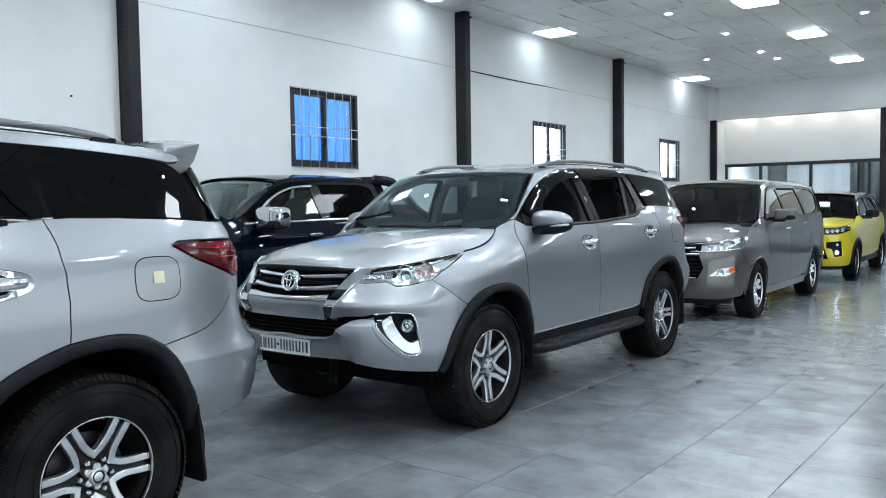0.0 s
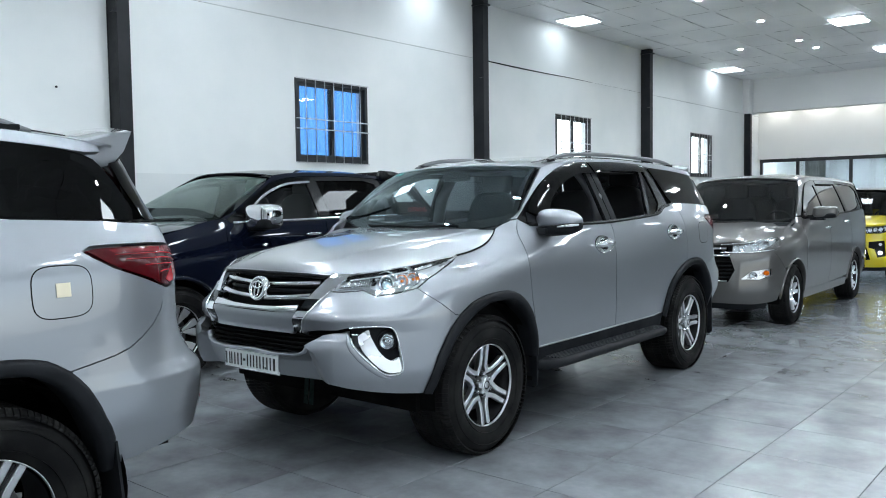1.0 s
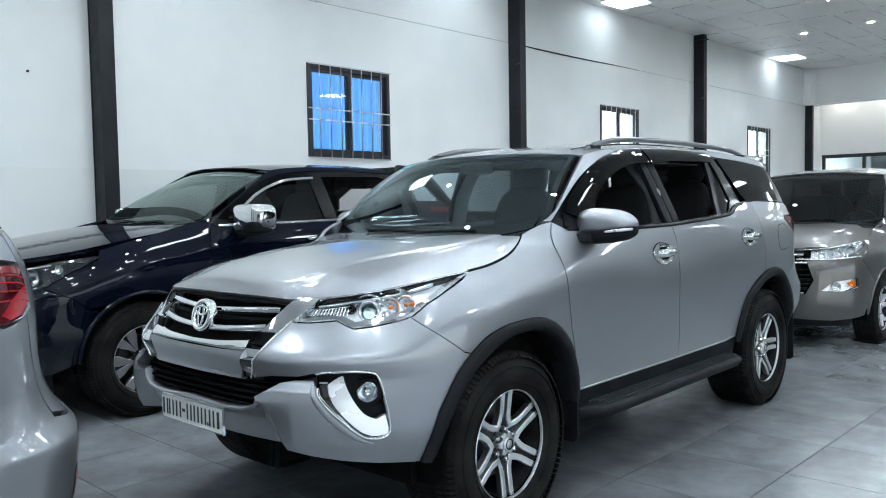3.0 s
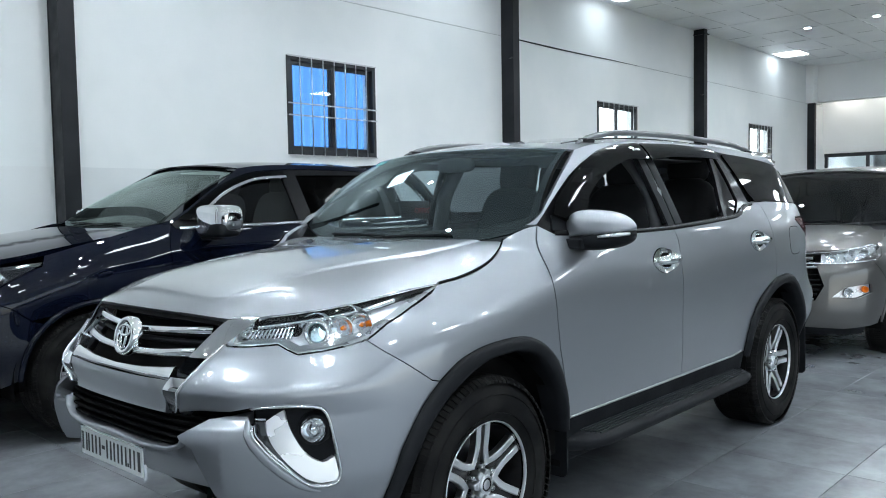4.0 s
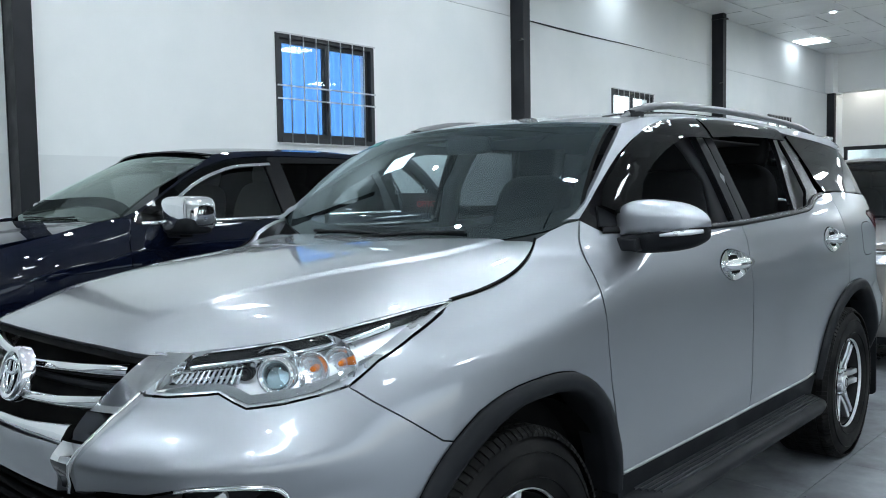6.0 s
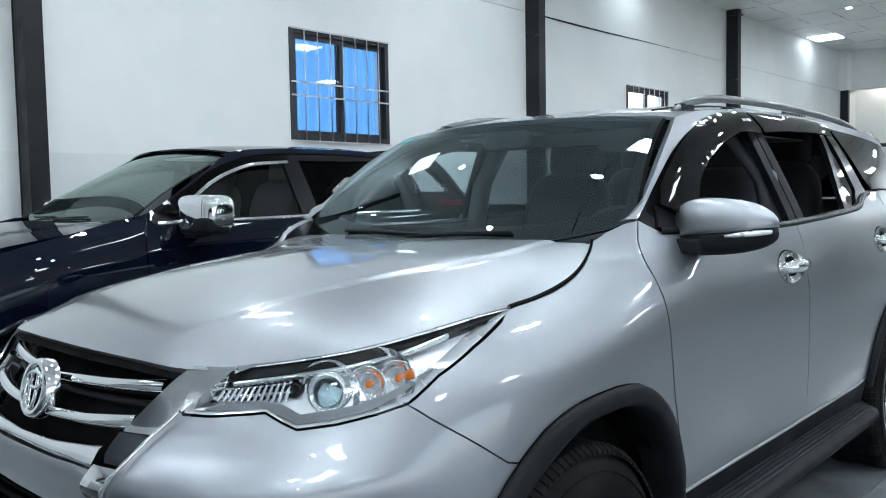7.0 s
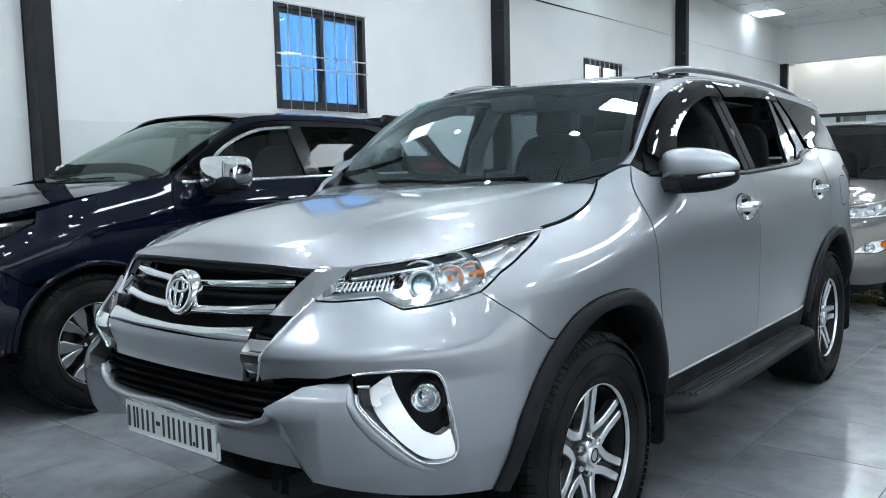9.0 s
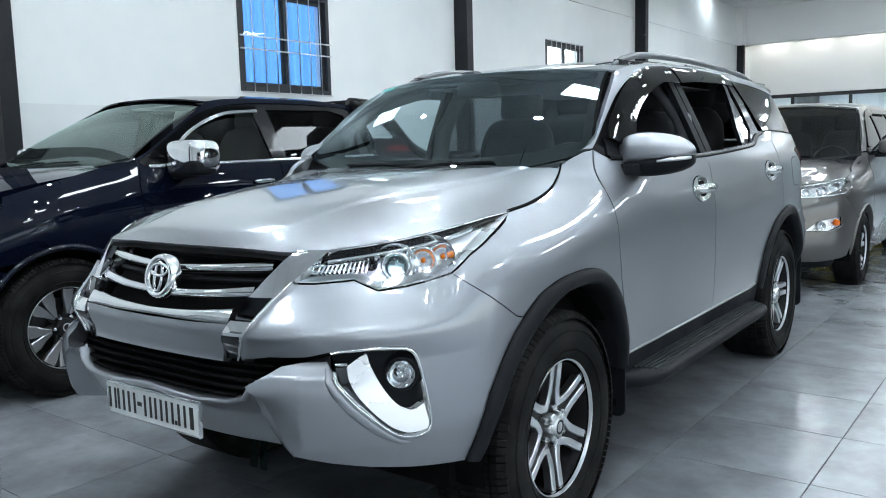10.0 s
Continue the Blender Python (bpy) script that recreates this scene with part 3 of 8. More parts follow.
def soften(loop, rounds=2, sharp=()):
    """Rounded corners: each corner is cut a few times, but for those named sharp."""
    for _ in range(rounds):
        out = []
        n = len(loop)
        for i, p in enumerate(loop):
            if any(math.dist(p, q) < 1e-6 for q in sharp):
                out.append(p)
                continue
            for q in (loop[i - 1], loop[(i + 1) % n]):
                l = math.dist(p, q)
                f = min(0.25, 0.06 / max(l, 1e-6))
                out.append((p[0] + (q[0] - p[0]) * f, p[1] + (q[1] - p[1]) * f))
        loop = out
    return loop


def area(l):
    return sum(a[0] * b[1] - b[0] * a[1] for a, b in zip(l, l[1:] + l[:1])) / 2


def shrink(loop, d):
    a = np.array(loop)
    p, n = np.roll(a, 1, 0), np.roll(a, -1, 0)
    t = n - p
    l = np.maximum(np.hypot(t[:, 0], t[:, 1]), 1e-9)
    sg = 1 if area(loop) > 0 else -1
    a = a + np.stack([-t[:, 1], t[:, 0]], 1) / l[:, None] * d * sg
    return [tuple(v) for v in a]


def inside(pts, loop):
    a = np.array(loop)
    b = np.roll(a, -1, 0)
    x, y = pts[:, 0][:, None], pts[:, 1][:, None]
    c = (a[:, 1] > y) != (b[:, 1] > y)
    with np.errstate(divide="ignore", invalid="ignore"):
        xi = (b[:, 0] - a[:, 0]) * (y - a[:, 1]) / (b[:, 1] - a[:, 1]) + a[:, 0]
    return (np.sum(c & (x < xi), 1) % 2).astype(bool)


def sheet(loop, fmap, res=0.035, gap=0.0025, depth=0.02, holes=(), lip=0.0015, bm=None, flip=False):
    """A curved panel: an outline in surface coordinates, filled with a fine net, with turned-in edges."""
    from mathutils.geometry import delaunay_2d_cdt
    loop = [tuple(p) for p in loop]
    loops = [shrink(resample(loop, res), gap)] + [shrink(resample([tuple(p) for p in h], res), -gap) for h in holes]
    a = np.array(loops[0])
    g = np.stack(np.meshgrid(np.arange(a[:, 0].min(), a[:, 0].max(), res), np.arange(a[:, 1].min(), a[:, 1].max(), res)), -1).reshape(-1, 2)
    g[:, 0] += res * 0.5 * (np.round((g[:, 1] - a[:, 1].min()) / res) % 2)
    keep = inside(g, loops[0])
    for h in loops[1:]:
        keep &= ~inside(g, h)
    g = g[keep]
    edge = np.array([p for l in loops for p in l])
    if len(g):
        d = np.min((g[:, None, 0] - edge[None, :, 0])**2 + (g[:, None, 1] - edge[None, :, 1])**2, 1)
        g = g[d > (0.5 * res)**2]
    allp = np.concatenate([edge, g]) if len(g) else edge
    es, k = [], 0
    for l in loops:
        es += [(k + i, k + (i + 1) % len(l)) for i in range(len(l))]
        k += len(l)
    v2, _, tris, *_ = delaunay_2d_cdt([Vector(p) for p in allp], es, [], 0, 1e-5)
    v2 = np.array([tuple(v) for v in v2])
    ce = np.array([v2[list(f)].mean(0) for f in tris])
    ok = inside(ce, loops[0])
    for h in loops[1:]:
        ok &= ~inside(ce, h)
    P = fmap(v2)
    e = 1e-3
    du, dv = fmap(v2 + (e, 0)) - P, fmap(v2 + (0, e)) - P
    N = np.cross(du, dv)
    N /= np.maximum(np.linalg.norm(N, axis=1), 1e-12)[:, None]
    if flip:
        N = -N
    bm = bm or bmesh.new()
    true = bm.verts.layers.float_vector.new("true_normal")
    onb = np.min((v2[:, None, 0] - edge[None, :, 0])**2 + (v2[:, None, 1] - edge[None, :, 1])**2, 1) < 1e-10
    P[onb] -= N[onb] * lip
    vs = [bm.verts.new(p) for p in P]
    for v, n in zip(vs, N):
        v[true] = n
    for f, k in zip(tris, ok):
        if k:
            f = list(f)
            n = np.cross(P[f[1]] - P[f[0]], P[f[2]] - P[f[0]])
            if np.dot(n, N[f[0]]) < 0:
                f = f[::-1]
            try:
                bm.faces.new([vs[i] for i in f]).smooth = True
            except ValueError:
                pass
    if depth:
        for l in loops:
            L = np.array(l)
            Q = fmap(L)
            du, dv = fmap(L + (e, 0)) - Q, fmap(L + (0, e)) - Q
            M = np.cross(du, dv)
            M /= np.maximum(np.linalg.norm(M, axis=1), 1e-12)[:, None]
            if flip:
                M = -M
            Q = Q - M * lip
            o, i = [bm.verts.new(p) for p in Q], [bm.verts.new(p) for p in Q - M * depth]
            n = len(l)
            for k in range(n):
                bm.faces.new((o[k], o[(k + 1) % n], i[(k + 1) % n], i[k])).smooth = True
    loose = [v for v in bm.verts if not v.link_faces]
    for v in loose:
        bm.verts.remove(v)
    return bm


def strip(bm, fmap, pts, width, proud, depth=0.006):
    """A raised trim strip along points in surface coordinates."""
    pts = np.array(resample_open(pts, 0.03))
    t = np.gradient(pts, axis=0)
    n = np.stack([-t[:, 1], t[:, 0]], 1) / np.hypot(t[:, 0], t[:, 1])[:, None]
    w = np.array([width] * len(pts)) if not isinstance(width, (list, tuple)) else np.interp(np.linspace(0, 1, len(pts)), np.linspace(0, 1, len(width)), width)
    rows = []
    e = 1e-3
    for k, lift in ((-0.5, -depth), (-0.5, 0.6), (-0.3, 1.0), (0.3, 1.0), (0.5, 0.6), (0.5, -depth)):
        q = pts + n * (k * w)[:, None]
        P = fmap(q)
        N = np.cross(fmap(q + (e, 0)) - P, fmap(q + (0, e)) - P)
        N /= np.linalg.norm(N, axis=1)[:, None]
        rows.append([bm.verts.new(p) for p in P + N * (proud * lift if lift > 0 else lift)])
    for a, b in zip(rows, rows[1:]):
        for i in range(len(a) - 1):
            bm.faces.new((a[i], a[i + 1], b[i + 1], b[i])).smooth = True
    return bm


def resample_open(pts, step):
    out = [tuple(pts[0])]
    for a, b in zip(pts, pts[1:]):
        n = max(1, int(math.ceil(math.dist(a, b) / step)))
        out += [(a[0] + (b[0] - a[0]) * k / n, a[1] + (b[1] - a[1]) * k / n) for k in range(1, n + 1)]
    return out


def curve(pts, n=24):
    """More points along a smooth line through a few."""
    a = np.array(pts, float)
    c = np.concatenate([[0], np.cumsum(np.linalg.norm(np.diff(a, axis=0), axis=1))])
    q = np.linspace(0, c[-1], n)
    return [tuple(v) for v in np.stack([pchip(c, a[:, k], q) for k in range(a.shape[1])], 1)]


def mirror_pts(pts):
    return [(-a, *r) for a, *r in pts]


def blob(bm, cx, cy, cz, sx, sy, sz, power=3.0, nu=20, nv=12, tilt=0.0):
    """A rounded cushion form."""
    f = lambda v: math.copysign(abs(v)**(2 / power), v)
    rot = Matrix.Rotation(tilt, 3, "X")
    rows = []
    for j in range(nv + 1):
        b = -math.pi / 2 + math.pi * j / nv
        row = []
        for i in range(nu):
            a = 2 * math.pi * i / nu
            p = Vector((sx * f(math.cos(b)) * f(math.cos(a)), sy * f(math.cos(b)) * f(math.sin(a)), sz * f(math.sin(b))))
            row.append(bm.verts.new(rot @ p + Vector((cx, cy, cz))))
        rows.append(row)
    for p, q in zip(rows, rows[1:]):
        for i in range(nu):
            bm.faces.new((p[i], p[(i + 1) % nu], q[(i + 1) % nu], q[i])).smooth = True
    bmesh.ops.remove_doubles(bm, verts=bm.verts[:], dist=1e-5)
    return bm


def ribbon(bm, path, width, x0, x1):
    """A bevelled bar lying in a wheel's face, along a path of (y, z)."""
    p = np.array(path, float)
    t = np.gradient(p, axis=0)
    n = np.stack([-t[:, 1], t[:, 0]], 1) / np.hypot(t[:, 0], t[:, 1])[:, None]
    w = np.interp(np.linspace(0, 1, len(p)), np.linspace(0, 1, len(width)), width)[:, None]
    rows = []
    for k, x in ((-0.5, x0), (-0.5, x1 - 0.003), (-0.38, x1), (0.38, x1), (0.5, x1 - 0.003), (0.5, x0)):
        q = p + n * w * k
        rows.append([bm.verts.new((x - 0.03 * max(0.0, 1 - math.hypot(*v) / 0.2), *v)) for v in q])
    for a, b in zip(rows, rows[1:]):
        for i in range(len(a) - 1):
            bm.faces.new((a[i], a[i + 1], b[i + 1], b[i]))
    return bm


def make_wheel(car, x, y, R=0.378, rim=0.222, width=0.25, style="double", side=1, hub_z=0.372, turn=0, spoke_mat=None):
    """A wheel: tyre, alloy face, cap and nuts. Its face looks along +x (side 1) or -x."""
    rot = pose(x, y, hub_z, 0, 0, 0 if side > 0 else 180)
    bm = bmesh.new()
    h = width / 2
    prof = [(-h + 0.02, rim * 0.97), (-h, rim + 0.03), (-h, R - 0.05), (-h + 0.035, R - 0.008), (-h * 0.5, R), (0, R), (h * 0.5, R), (h - 0.035, R - 0.008), (h - 0.012, R - 0.03), (h + 0.002, R - 0.065), (h + 0.004, rim + 0.055), (h - 0.004, rim + 0.025), (h - 0.012, rim + 0.006), (h - 0.02, rim - 0.002)]
    segs = 96
    deep = 0.0045
    lathe(bm, [(a, r - deep if 2 < i < 9 else r) for i, (a, r) in enumerate(prof)], segs)
    for f in bm.faces:
        f.smooth = True
    # tread: shoulder lugs that wrap onto the sidewall, and staggered blocks between them
    count = 100
    rows = [(-1, 0.64, 1.0, 0.0), (-1, 0.24, 0.60, 0.5), (0, -0.2, 0.2, 0.2), (1, 0.24, 0.60, 0.7), (1, 0.64, 1.0, 0.4)]
    for k in range(count):
        for d, u0, u1, shift in rows:
            fill = 0.80 if u1 == 1.0 else 0.86
            mid = 2 * math.pi * (k + shift) / count
            half = math.pi / count * fill * (1.0 + 0.12 * math.sin(k * 2.4))
            loop = []
            for u, drop in ((u0, 0.0), ((u0 + u1) / 2, 0.0), (u1, 0.016)) if u1 == 1.0 else ((u0, 0.0), (u1, 0.0)):
                x = (d or 1) * u * h - (0.004 * (d or 1) if drop else 0.0)
                lean = 0.25 * half * (1 if u == u0 else -1)
                for a in (mid - half + lean, mid + half + lean):
                    top = R - drop
                    loop.append([bm.verts.new((x, r * math.cos(a), r * math.sin(a))) for r in (top - deep - 0.004, top)])
            for j in range(0, len(loop) - 2, 2):
                p, q, r, t = loop[j], loop[j + 1], loop[j + 2], loop[j + 3]
                bm.faces.new((p[1], q[1], t[1], r[1]))
                bm.faces.new((p[0], p[1], r[1], r[0])), bm.faces.new((q[0], t[0], t[1], q[1]))
            bm.faces.new((loop[0][0], loop[1][0], loop[1][1], loop[0][1]))
            bm.faces.new((loop[-2][0], loop[-2][1], loop[-1][1], loop[-1][0]))
    for r0 in (rim + 0.03, R - 0.062):
        lathe(bm, [(h + 0.001, r0 - 0.0015), (h + 0.0055, r0), (h + 0.001, r0 + 0.0015)], segs)
    for v in bm.verts:
        if v.co.z < -hub_z + 0.0005:
            v.co.z = -hub_z + 0.0005
    wheel = part("wheel", lathe_bm([(-h + 0.03, rim - 0.004), (-0.04, rim * 0.9), (h - 0.075, rim * 0.92), (h - 0.028, rim - 0.013)], 64), DARK_ALLOY, car, smooth=True)
    wheel.matrix_local = rot
    bmesh.ops.recalc_face_normals(bm, faces=bm.faces[:])
    part("tyre", bm, RUBBER, wheel)
    part("rim_lip", lathe_bm([(h - 0.026, rim - 0.006), (h - 0.016, rim - 0.0045), (h - 0.0135, rim - 0.0035), (h - 0.0135, rim - 0.0015), (h - 0.016, rim)], 96), MACHINED, wheel, smooth=True)
    part("brake_disc", lathe_bm([(h - 0.12, 0.001), (h - 0.12, rim * 0.68), (h - 0.135, rim * 0.68)], 40), BRAKE, wheel)
    xf = h - 0.03
    if style == "double":
        for k in range(6):
            a0 = math.radians(60 * k + turn)
            bm = bmesh.new()
            pol = lambda r, a: (r * math.cos(a), r * math.sin(a))
            def offs(r, a, d):
                return (r * math.cos(a) - d * math.sin(a), r * math.sin(a) + d * math.cos(a))
            a1 = a0 + math.radians(60)
            ribbon(bm, [offs(rim - 0.008, a0, 0.0245), offs(0.16, a0, 0.0230), offs(0.125, a0, 0.0230), offs(0.1, a0, 0.027), pol(0.077, a0 + math.radians(30)), offs(0.1, a1, -0.027), offs(0.125, a1, -0.0230), offs(0.16, a1, -0.0230), offs(rim - 0.008, a1, -0.0245)], [0.027, 0.0265, 0.026, 0.026, 0.033, 0.026, 0.026, 0.0265, 0.027], xf - 0.03, xf)
            part("spoke", bm, MACHINED, wheel)
            bm = bmesh.new()
            ribbon(bm, [pol(rim - 0.012, a0), pol(0.12, a0), pol(0.05, a0)], [0.026, 0.026, 0.05], xf - 0.045, xf - 0.018)
            part("spoke_channel", bm, DARK_ALLOY, wheel)
    elif style == "petal":
        for k in range(6):
            a0 = math.radians(60 * k + 10)
            pol = lambda r, a: (r * math.cos(a), r * math.sin(a))
            for d, wide in ((-1, 0.068), (1, 0.058)):
                bm = bmesh.new()
                ribbon(bm, [pol(rim - 0.012, a0 + d * 0.225), pol(0.17, a0 + d * 0.21), pol(0.13, a0 + d * 0.16), pol(0.075, a0 + d * 0.09)], [wide, wide * 0.92, wide * 0.6, 0.012], xf - 0.03, xf - 0.002 * (d + 1))
                part("spoke", bm, PETAL_ALLOY, wheel)
            bm = bmesh.new()
            ribbon(bm, [pol(rim - 0.012, a0), pol(0.12, a0), pol(0.03, a0)], [0.05, 0.05, 0.06], xf - 0.04, xf - 0.012)
            part("spoke_web", bm, DARK_ALLOY, wheel)
    else:
        for k in range(5):
            a0 = math.radians(72 * k + 90)
            pol = lambda r, a: (r * math.cos(a), r * math.sin(a))
            bm = bmesh.new()
            for d in (-1, 1):
                ribbon(bm, [pol(rim - 0.012, a0 + d * 0.24), pol(0.14, a0 + d * 0.18), pol(0.04, a0 + d * 0.1)], [0.042, 0.034, 0.034], xf - 0.03, xf)
            part("spoke", bm, spoke_mat or MACHINED, wheel)
    if style == "double":
        # star-shaped hub plate whose points run out to the spokes, between the nuts
        bm = bmesh.new()
        rim_pts = []
        for k in range(48):
            a = math.radians(7.5 * k + turn)
            r = 0.045 - 0.009 * math.cos(6 * math.radians(7.5 * k)) - 0.003 * math.cos(12 * math.radians(7.5 * k))
            rim_pts.append((r * math.cos(a), r * math.sin(a)))
        back, front, top = ([bm.verts.new((x, a * g, b * g)) for a, b in rim_pts] for x, g in ((xf - 0.04, 1.0), (xf - 0.006, 1.0), (xf - 0.001, 0.93)))
        for k in range(48):
            j = (k + 1) % 48
            bm.faces.new((back[k], back[j], front[j], front[k])), bm.faces.new((front[k], front[j], top[j], top[k]))
        bm.faces.new(top)
        bmesh.ops.recalc_face_normals(bm, faces=bm.faces[:])
        part("hub_star", bm, MACHINED, wheel)
    cap = -0.004 if style == "double" else 0.0
    part("hub_cap", lathe_bm([(xf - 0.04, 0.05), (xf - 0.016, 0.048), (xf - 0.010, 0.043), (xf - 0.006, 0.036), (xf - 0.004, 0.034), (xf - 0.004, 0.0005)] if style != "double" else [(xf - 0.02, 0.034), (xf + 0.004, 0.033), (xf + 0.007, 0.030), (xf + 0.008, 0.0005)], 24), DARK_ALLOY if style == "petal" else MACHINED, wheel, smooth=True)
    part("hub_emblem", lathe_bm([(xf - cap * 2 - 0.004 - cap, 0.024), (xf - 0.001 - cap * 2.4, 0.023), (xf - 0.001 - cap * 2.4, 0.018), (xf - 0.0035 - cap * 2.6, 0.017)], 20), MACHINED if style == "petal" else DARK_ALLOY, wheel)
    for k in range(6):
        a = math.radians(60 * k + turn)
        bm = lathe_bm([(xf - 0.05, 0.012), (xf - 0.010, 0.011), (xf - 0.004, 0.007), (xf - 0.004, 0.0005)], 8)
        nut = part("lug_nut", bm, CHROME, wheel)
        nut.location = (0, 0.062 * math.cos(a), 0.062 * math.sin(a))
    return wheel


def lathe_bm(prof, segs=32, axis="x"):
    bm = bmesh.new()
    lathe(bm, prof, segs, axis)
    bmesh.ops.recalc_face_normals(bm, faces=bm.faces[:])
    return bm


PALE_TRIM = relief(material("pale_grey_interior", (0.42, 0.42, 0.41), 0.7), 120, 0.2, 0.002)


def seat(car, x, y, z, mat=SEAT, wide=0.25):
    s = part("seat", blob(bmesh.new(), x, y, z, wide, 0.26, 0.09, 4), mat, car)
    part("backrest", blob(bmesh.new(), x, y + 0.30, z + 0.34, wide * 0.96, 0.085, 0.34, 4, tilt=radians(-14)), mat, s)
    part("headrest", blob(bmesh.new(), x, y + 0.40, z + 0.75, 0.125, 0.05, 0.10, 4, tilt=radians(-10)), mat, s)
    return s


# ---- silver seven-seat SUV ----
def tilted(B, p):
    """The wrap, leaning out towards the bottom."""
    a, b = B.wrap(-0.035)(p), B.wrap(0.01)(p)
    f = np.clip((0.78 - p[:, 1]) / 0.25, 0, 1)[:, None]
    return a * (1 - f) + b * f



def build_suv(at):
    car = thing("suv", "silver seven-seat SUV with black wheel arch cladding on grey tiles", "car", at, "parked cars")
    B = Body([(0, -0.95), (0.22, -0.945), (0.43, -0.915), (0.585, -0.83), (0.685, -0.74), (0.755, -0.65), (0.805, -0.52), (0.84, -0.3), (0.85, 0), (0.85, 0.5), (0.855, 1.3), (0.86, 2.3),
              (0.855, 2.75), (0.836, 3.2), (0.792, 3.455), (0.72, 3.58), (0.59, 3.672), (0.43, 3.73), (0.25, 3.765), (0, 3.785)],
             [((0, -0.95), [(0.25, 0.2), (0.35, 0.13), (0.45, 0.075), (0.55, 0.025), (0.62, 0.0), (0.66, 0.01), (0.75, 0.04), (0.79, 0.026), (0.83, 0.028), (0.87, 0.05), (0.93, 0.085), (1.0, 0.14), (1.05, 0.19), (1.3, 0.4)]),
              ((0.4, -0.92), [(0.25, 0.2), (0.35, 0.12), (0.45, 0.065), (0.55, 0.02), (0.62, 0.002), (0.66, 0.0), (0.75, 0.034), (0.79, 0.02), (0.83, 0.026), (0.87, 0.054), (0.93, 0.10), (1.0, 0.15), (1.05, 0.2), (1.3, 0.4)]),
              ((0.66, -0.77), [(0.25, 0.15), (0.35, 0.08), (0.45, 0.028), (0.55, 0.004), (0.68, 0.0), (0.76, 0.014), (0.80, 0.016), (0.84, 0.036), (0.87, 0.065), (0.905, 0.085), (0.95, 0.115), (1.0, 0.15), (1.05, 0.20), (1.3, 0.4)]),
              ((0.81, -0.5), [(0.25, 0.10), (0.35, 0.05), (0.45, 0.015), (0.55, 0.0), (0.75, 0.0), (0.85, 0.01), (0.92, 0.035), (0.98, 0.065), (1.03, 0.105), (1.08, 0.17), (1.3, 0.4)]),
              ((0.85, -0.1), [(0.25, 0.06), (0.4, 0.02), (0.6, 0.0), (0.8, 0.0), (0.9, 0.006), (0.97, 0.03), (1.02, 0.07), (1.06, 0.13), (1.10, 0.19), (1.16, 0.26), (1.3, 0.4)]),
              ((0.85, 0.25), [(0.25, 0.06), (0.4, 0.03), (0.6, 0.006), (0.8, 0.0), (0.95, 0.002), (1.03, 0.02), (1.09, 0.065), (1.13, 0.12), (1.17, 0.17), (1.22, 0.19), (1.3, 0.2), (1.65, 0.31)]),
              ((0.85, 0.55), [(0.25, 0.06), (0.4, 0.035), (0.5, 0.016), (0.62, 0.005), (0.8, 0.0), (0.95, 0.002), (1.05, 0.015), (1.13, 0.04), (1.2, 0.07), (1.26, 0.105), (1.4, 0.17), (1.57, 0.245), (1.66, 0.30), (1.8, 0.42)]),
              ((0.86, 1.5), [(0.25, 0.06), (0.4, 0.04), (0.5, 0.02), (0.62, 0.006), (0.78, 0.0), (0.95, 0.003), (1.03, 0.015), (1.12, 0.035), (1.2, 0.055), (1.3, 0.095), (1.45, 0.162), (1.57, 0.22), (1.66, 0.275), (1.8, 0.4)]),
              ((0.857, 2.4), [(0.25, 0.06), (0.4, 0.04), (0.5, 0.02), (0.62, 0.006), (0.78, 0.0), (0.95, 0.0), (1.05, 0.008), (1.15, 0.025), (1.25, 0.06), (1.33, 0.10), (1.45, 0.15), (1.57, 0.21), (1.66, 0.27), (1.8, 0.4)]),
              ((0.82, 3.3), [(0.25, 0.14), (0.4, 0.075), (0.5, 0.038), (0.60, 0.004), (0.63, 0.0), (0.78, 0.006), (0.95, 0.01), (1.05, 0.01), (1.15, 0.018), (1.25, 0.05), (1.33, 0.085), (1.45, 0.14), (1.57, 0.20), (1.66, 0.26), (1.8, 0.4)]),
              ((0.63, 3.645), [(0.25, 0.17), (0.4, 0.085), (0.5, 0.035), (0.60, 0.028), (0.70, 0.024), (0.745, 0.030), (0.78, 0.050), (0.82, 0.07), (0.87, 0.085), (0.95, 0.09), (1.05, 0.09), (1.15, 0.10), (1.25, 0.13), (1.33, 0.18), (1.45, 0.26), (1.57, 0.34), (1.66, 0.41), (1.8, 0.5)]),
              ((0, 3.86), [(0.25, 0.17), (0.4, 0.085), (0.5, 0.035), (0.60, 0.044), (0.70, 0.040), (0.745, 0.046), (0.78, 0.066), (0.82, 0.088), (0.87, 0.10), (0.95, 0.11), (1.05, 0.11), (1.15, 0.12), (1.25, 0.17), (1.33, 0.23), (1.45, 0.31), (1.57, 0.39), (1.66, 0.46), (1.8, 0.56)])])
    # the crisp shoulder of the rear bumper, running from the arch round the corner
    S, Z = np.meshgrid(B.sq, B.zq, indexing="ij")
    B.tab = B.tab - np.interp(S, [4.50, 4.62, 4.90, 5.20], [0.0, 0.013, 0.026, 0.032]) * np.interp(Z, [0.44, 0.60, 0.745, 0.755, 0.80, 0.87, 0.96], [0.0, 0.70, 1.0, 0.92, 0.55, 0.22, 0.0])
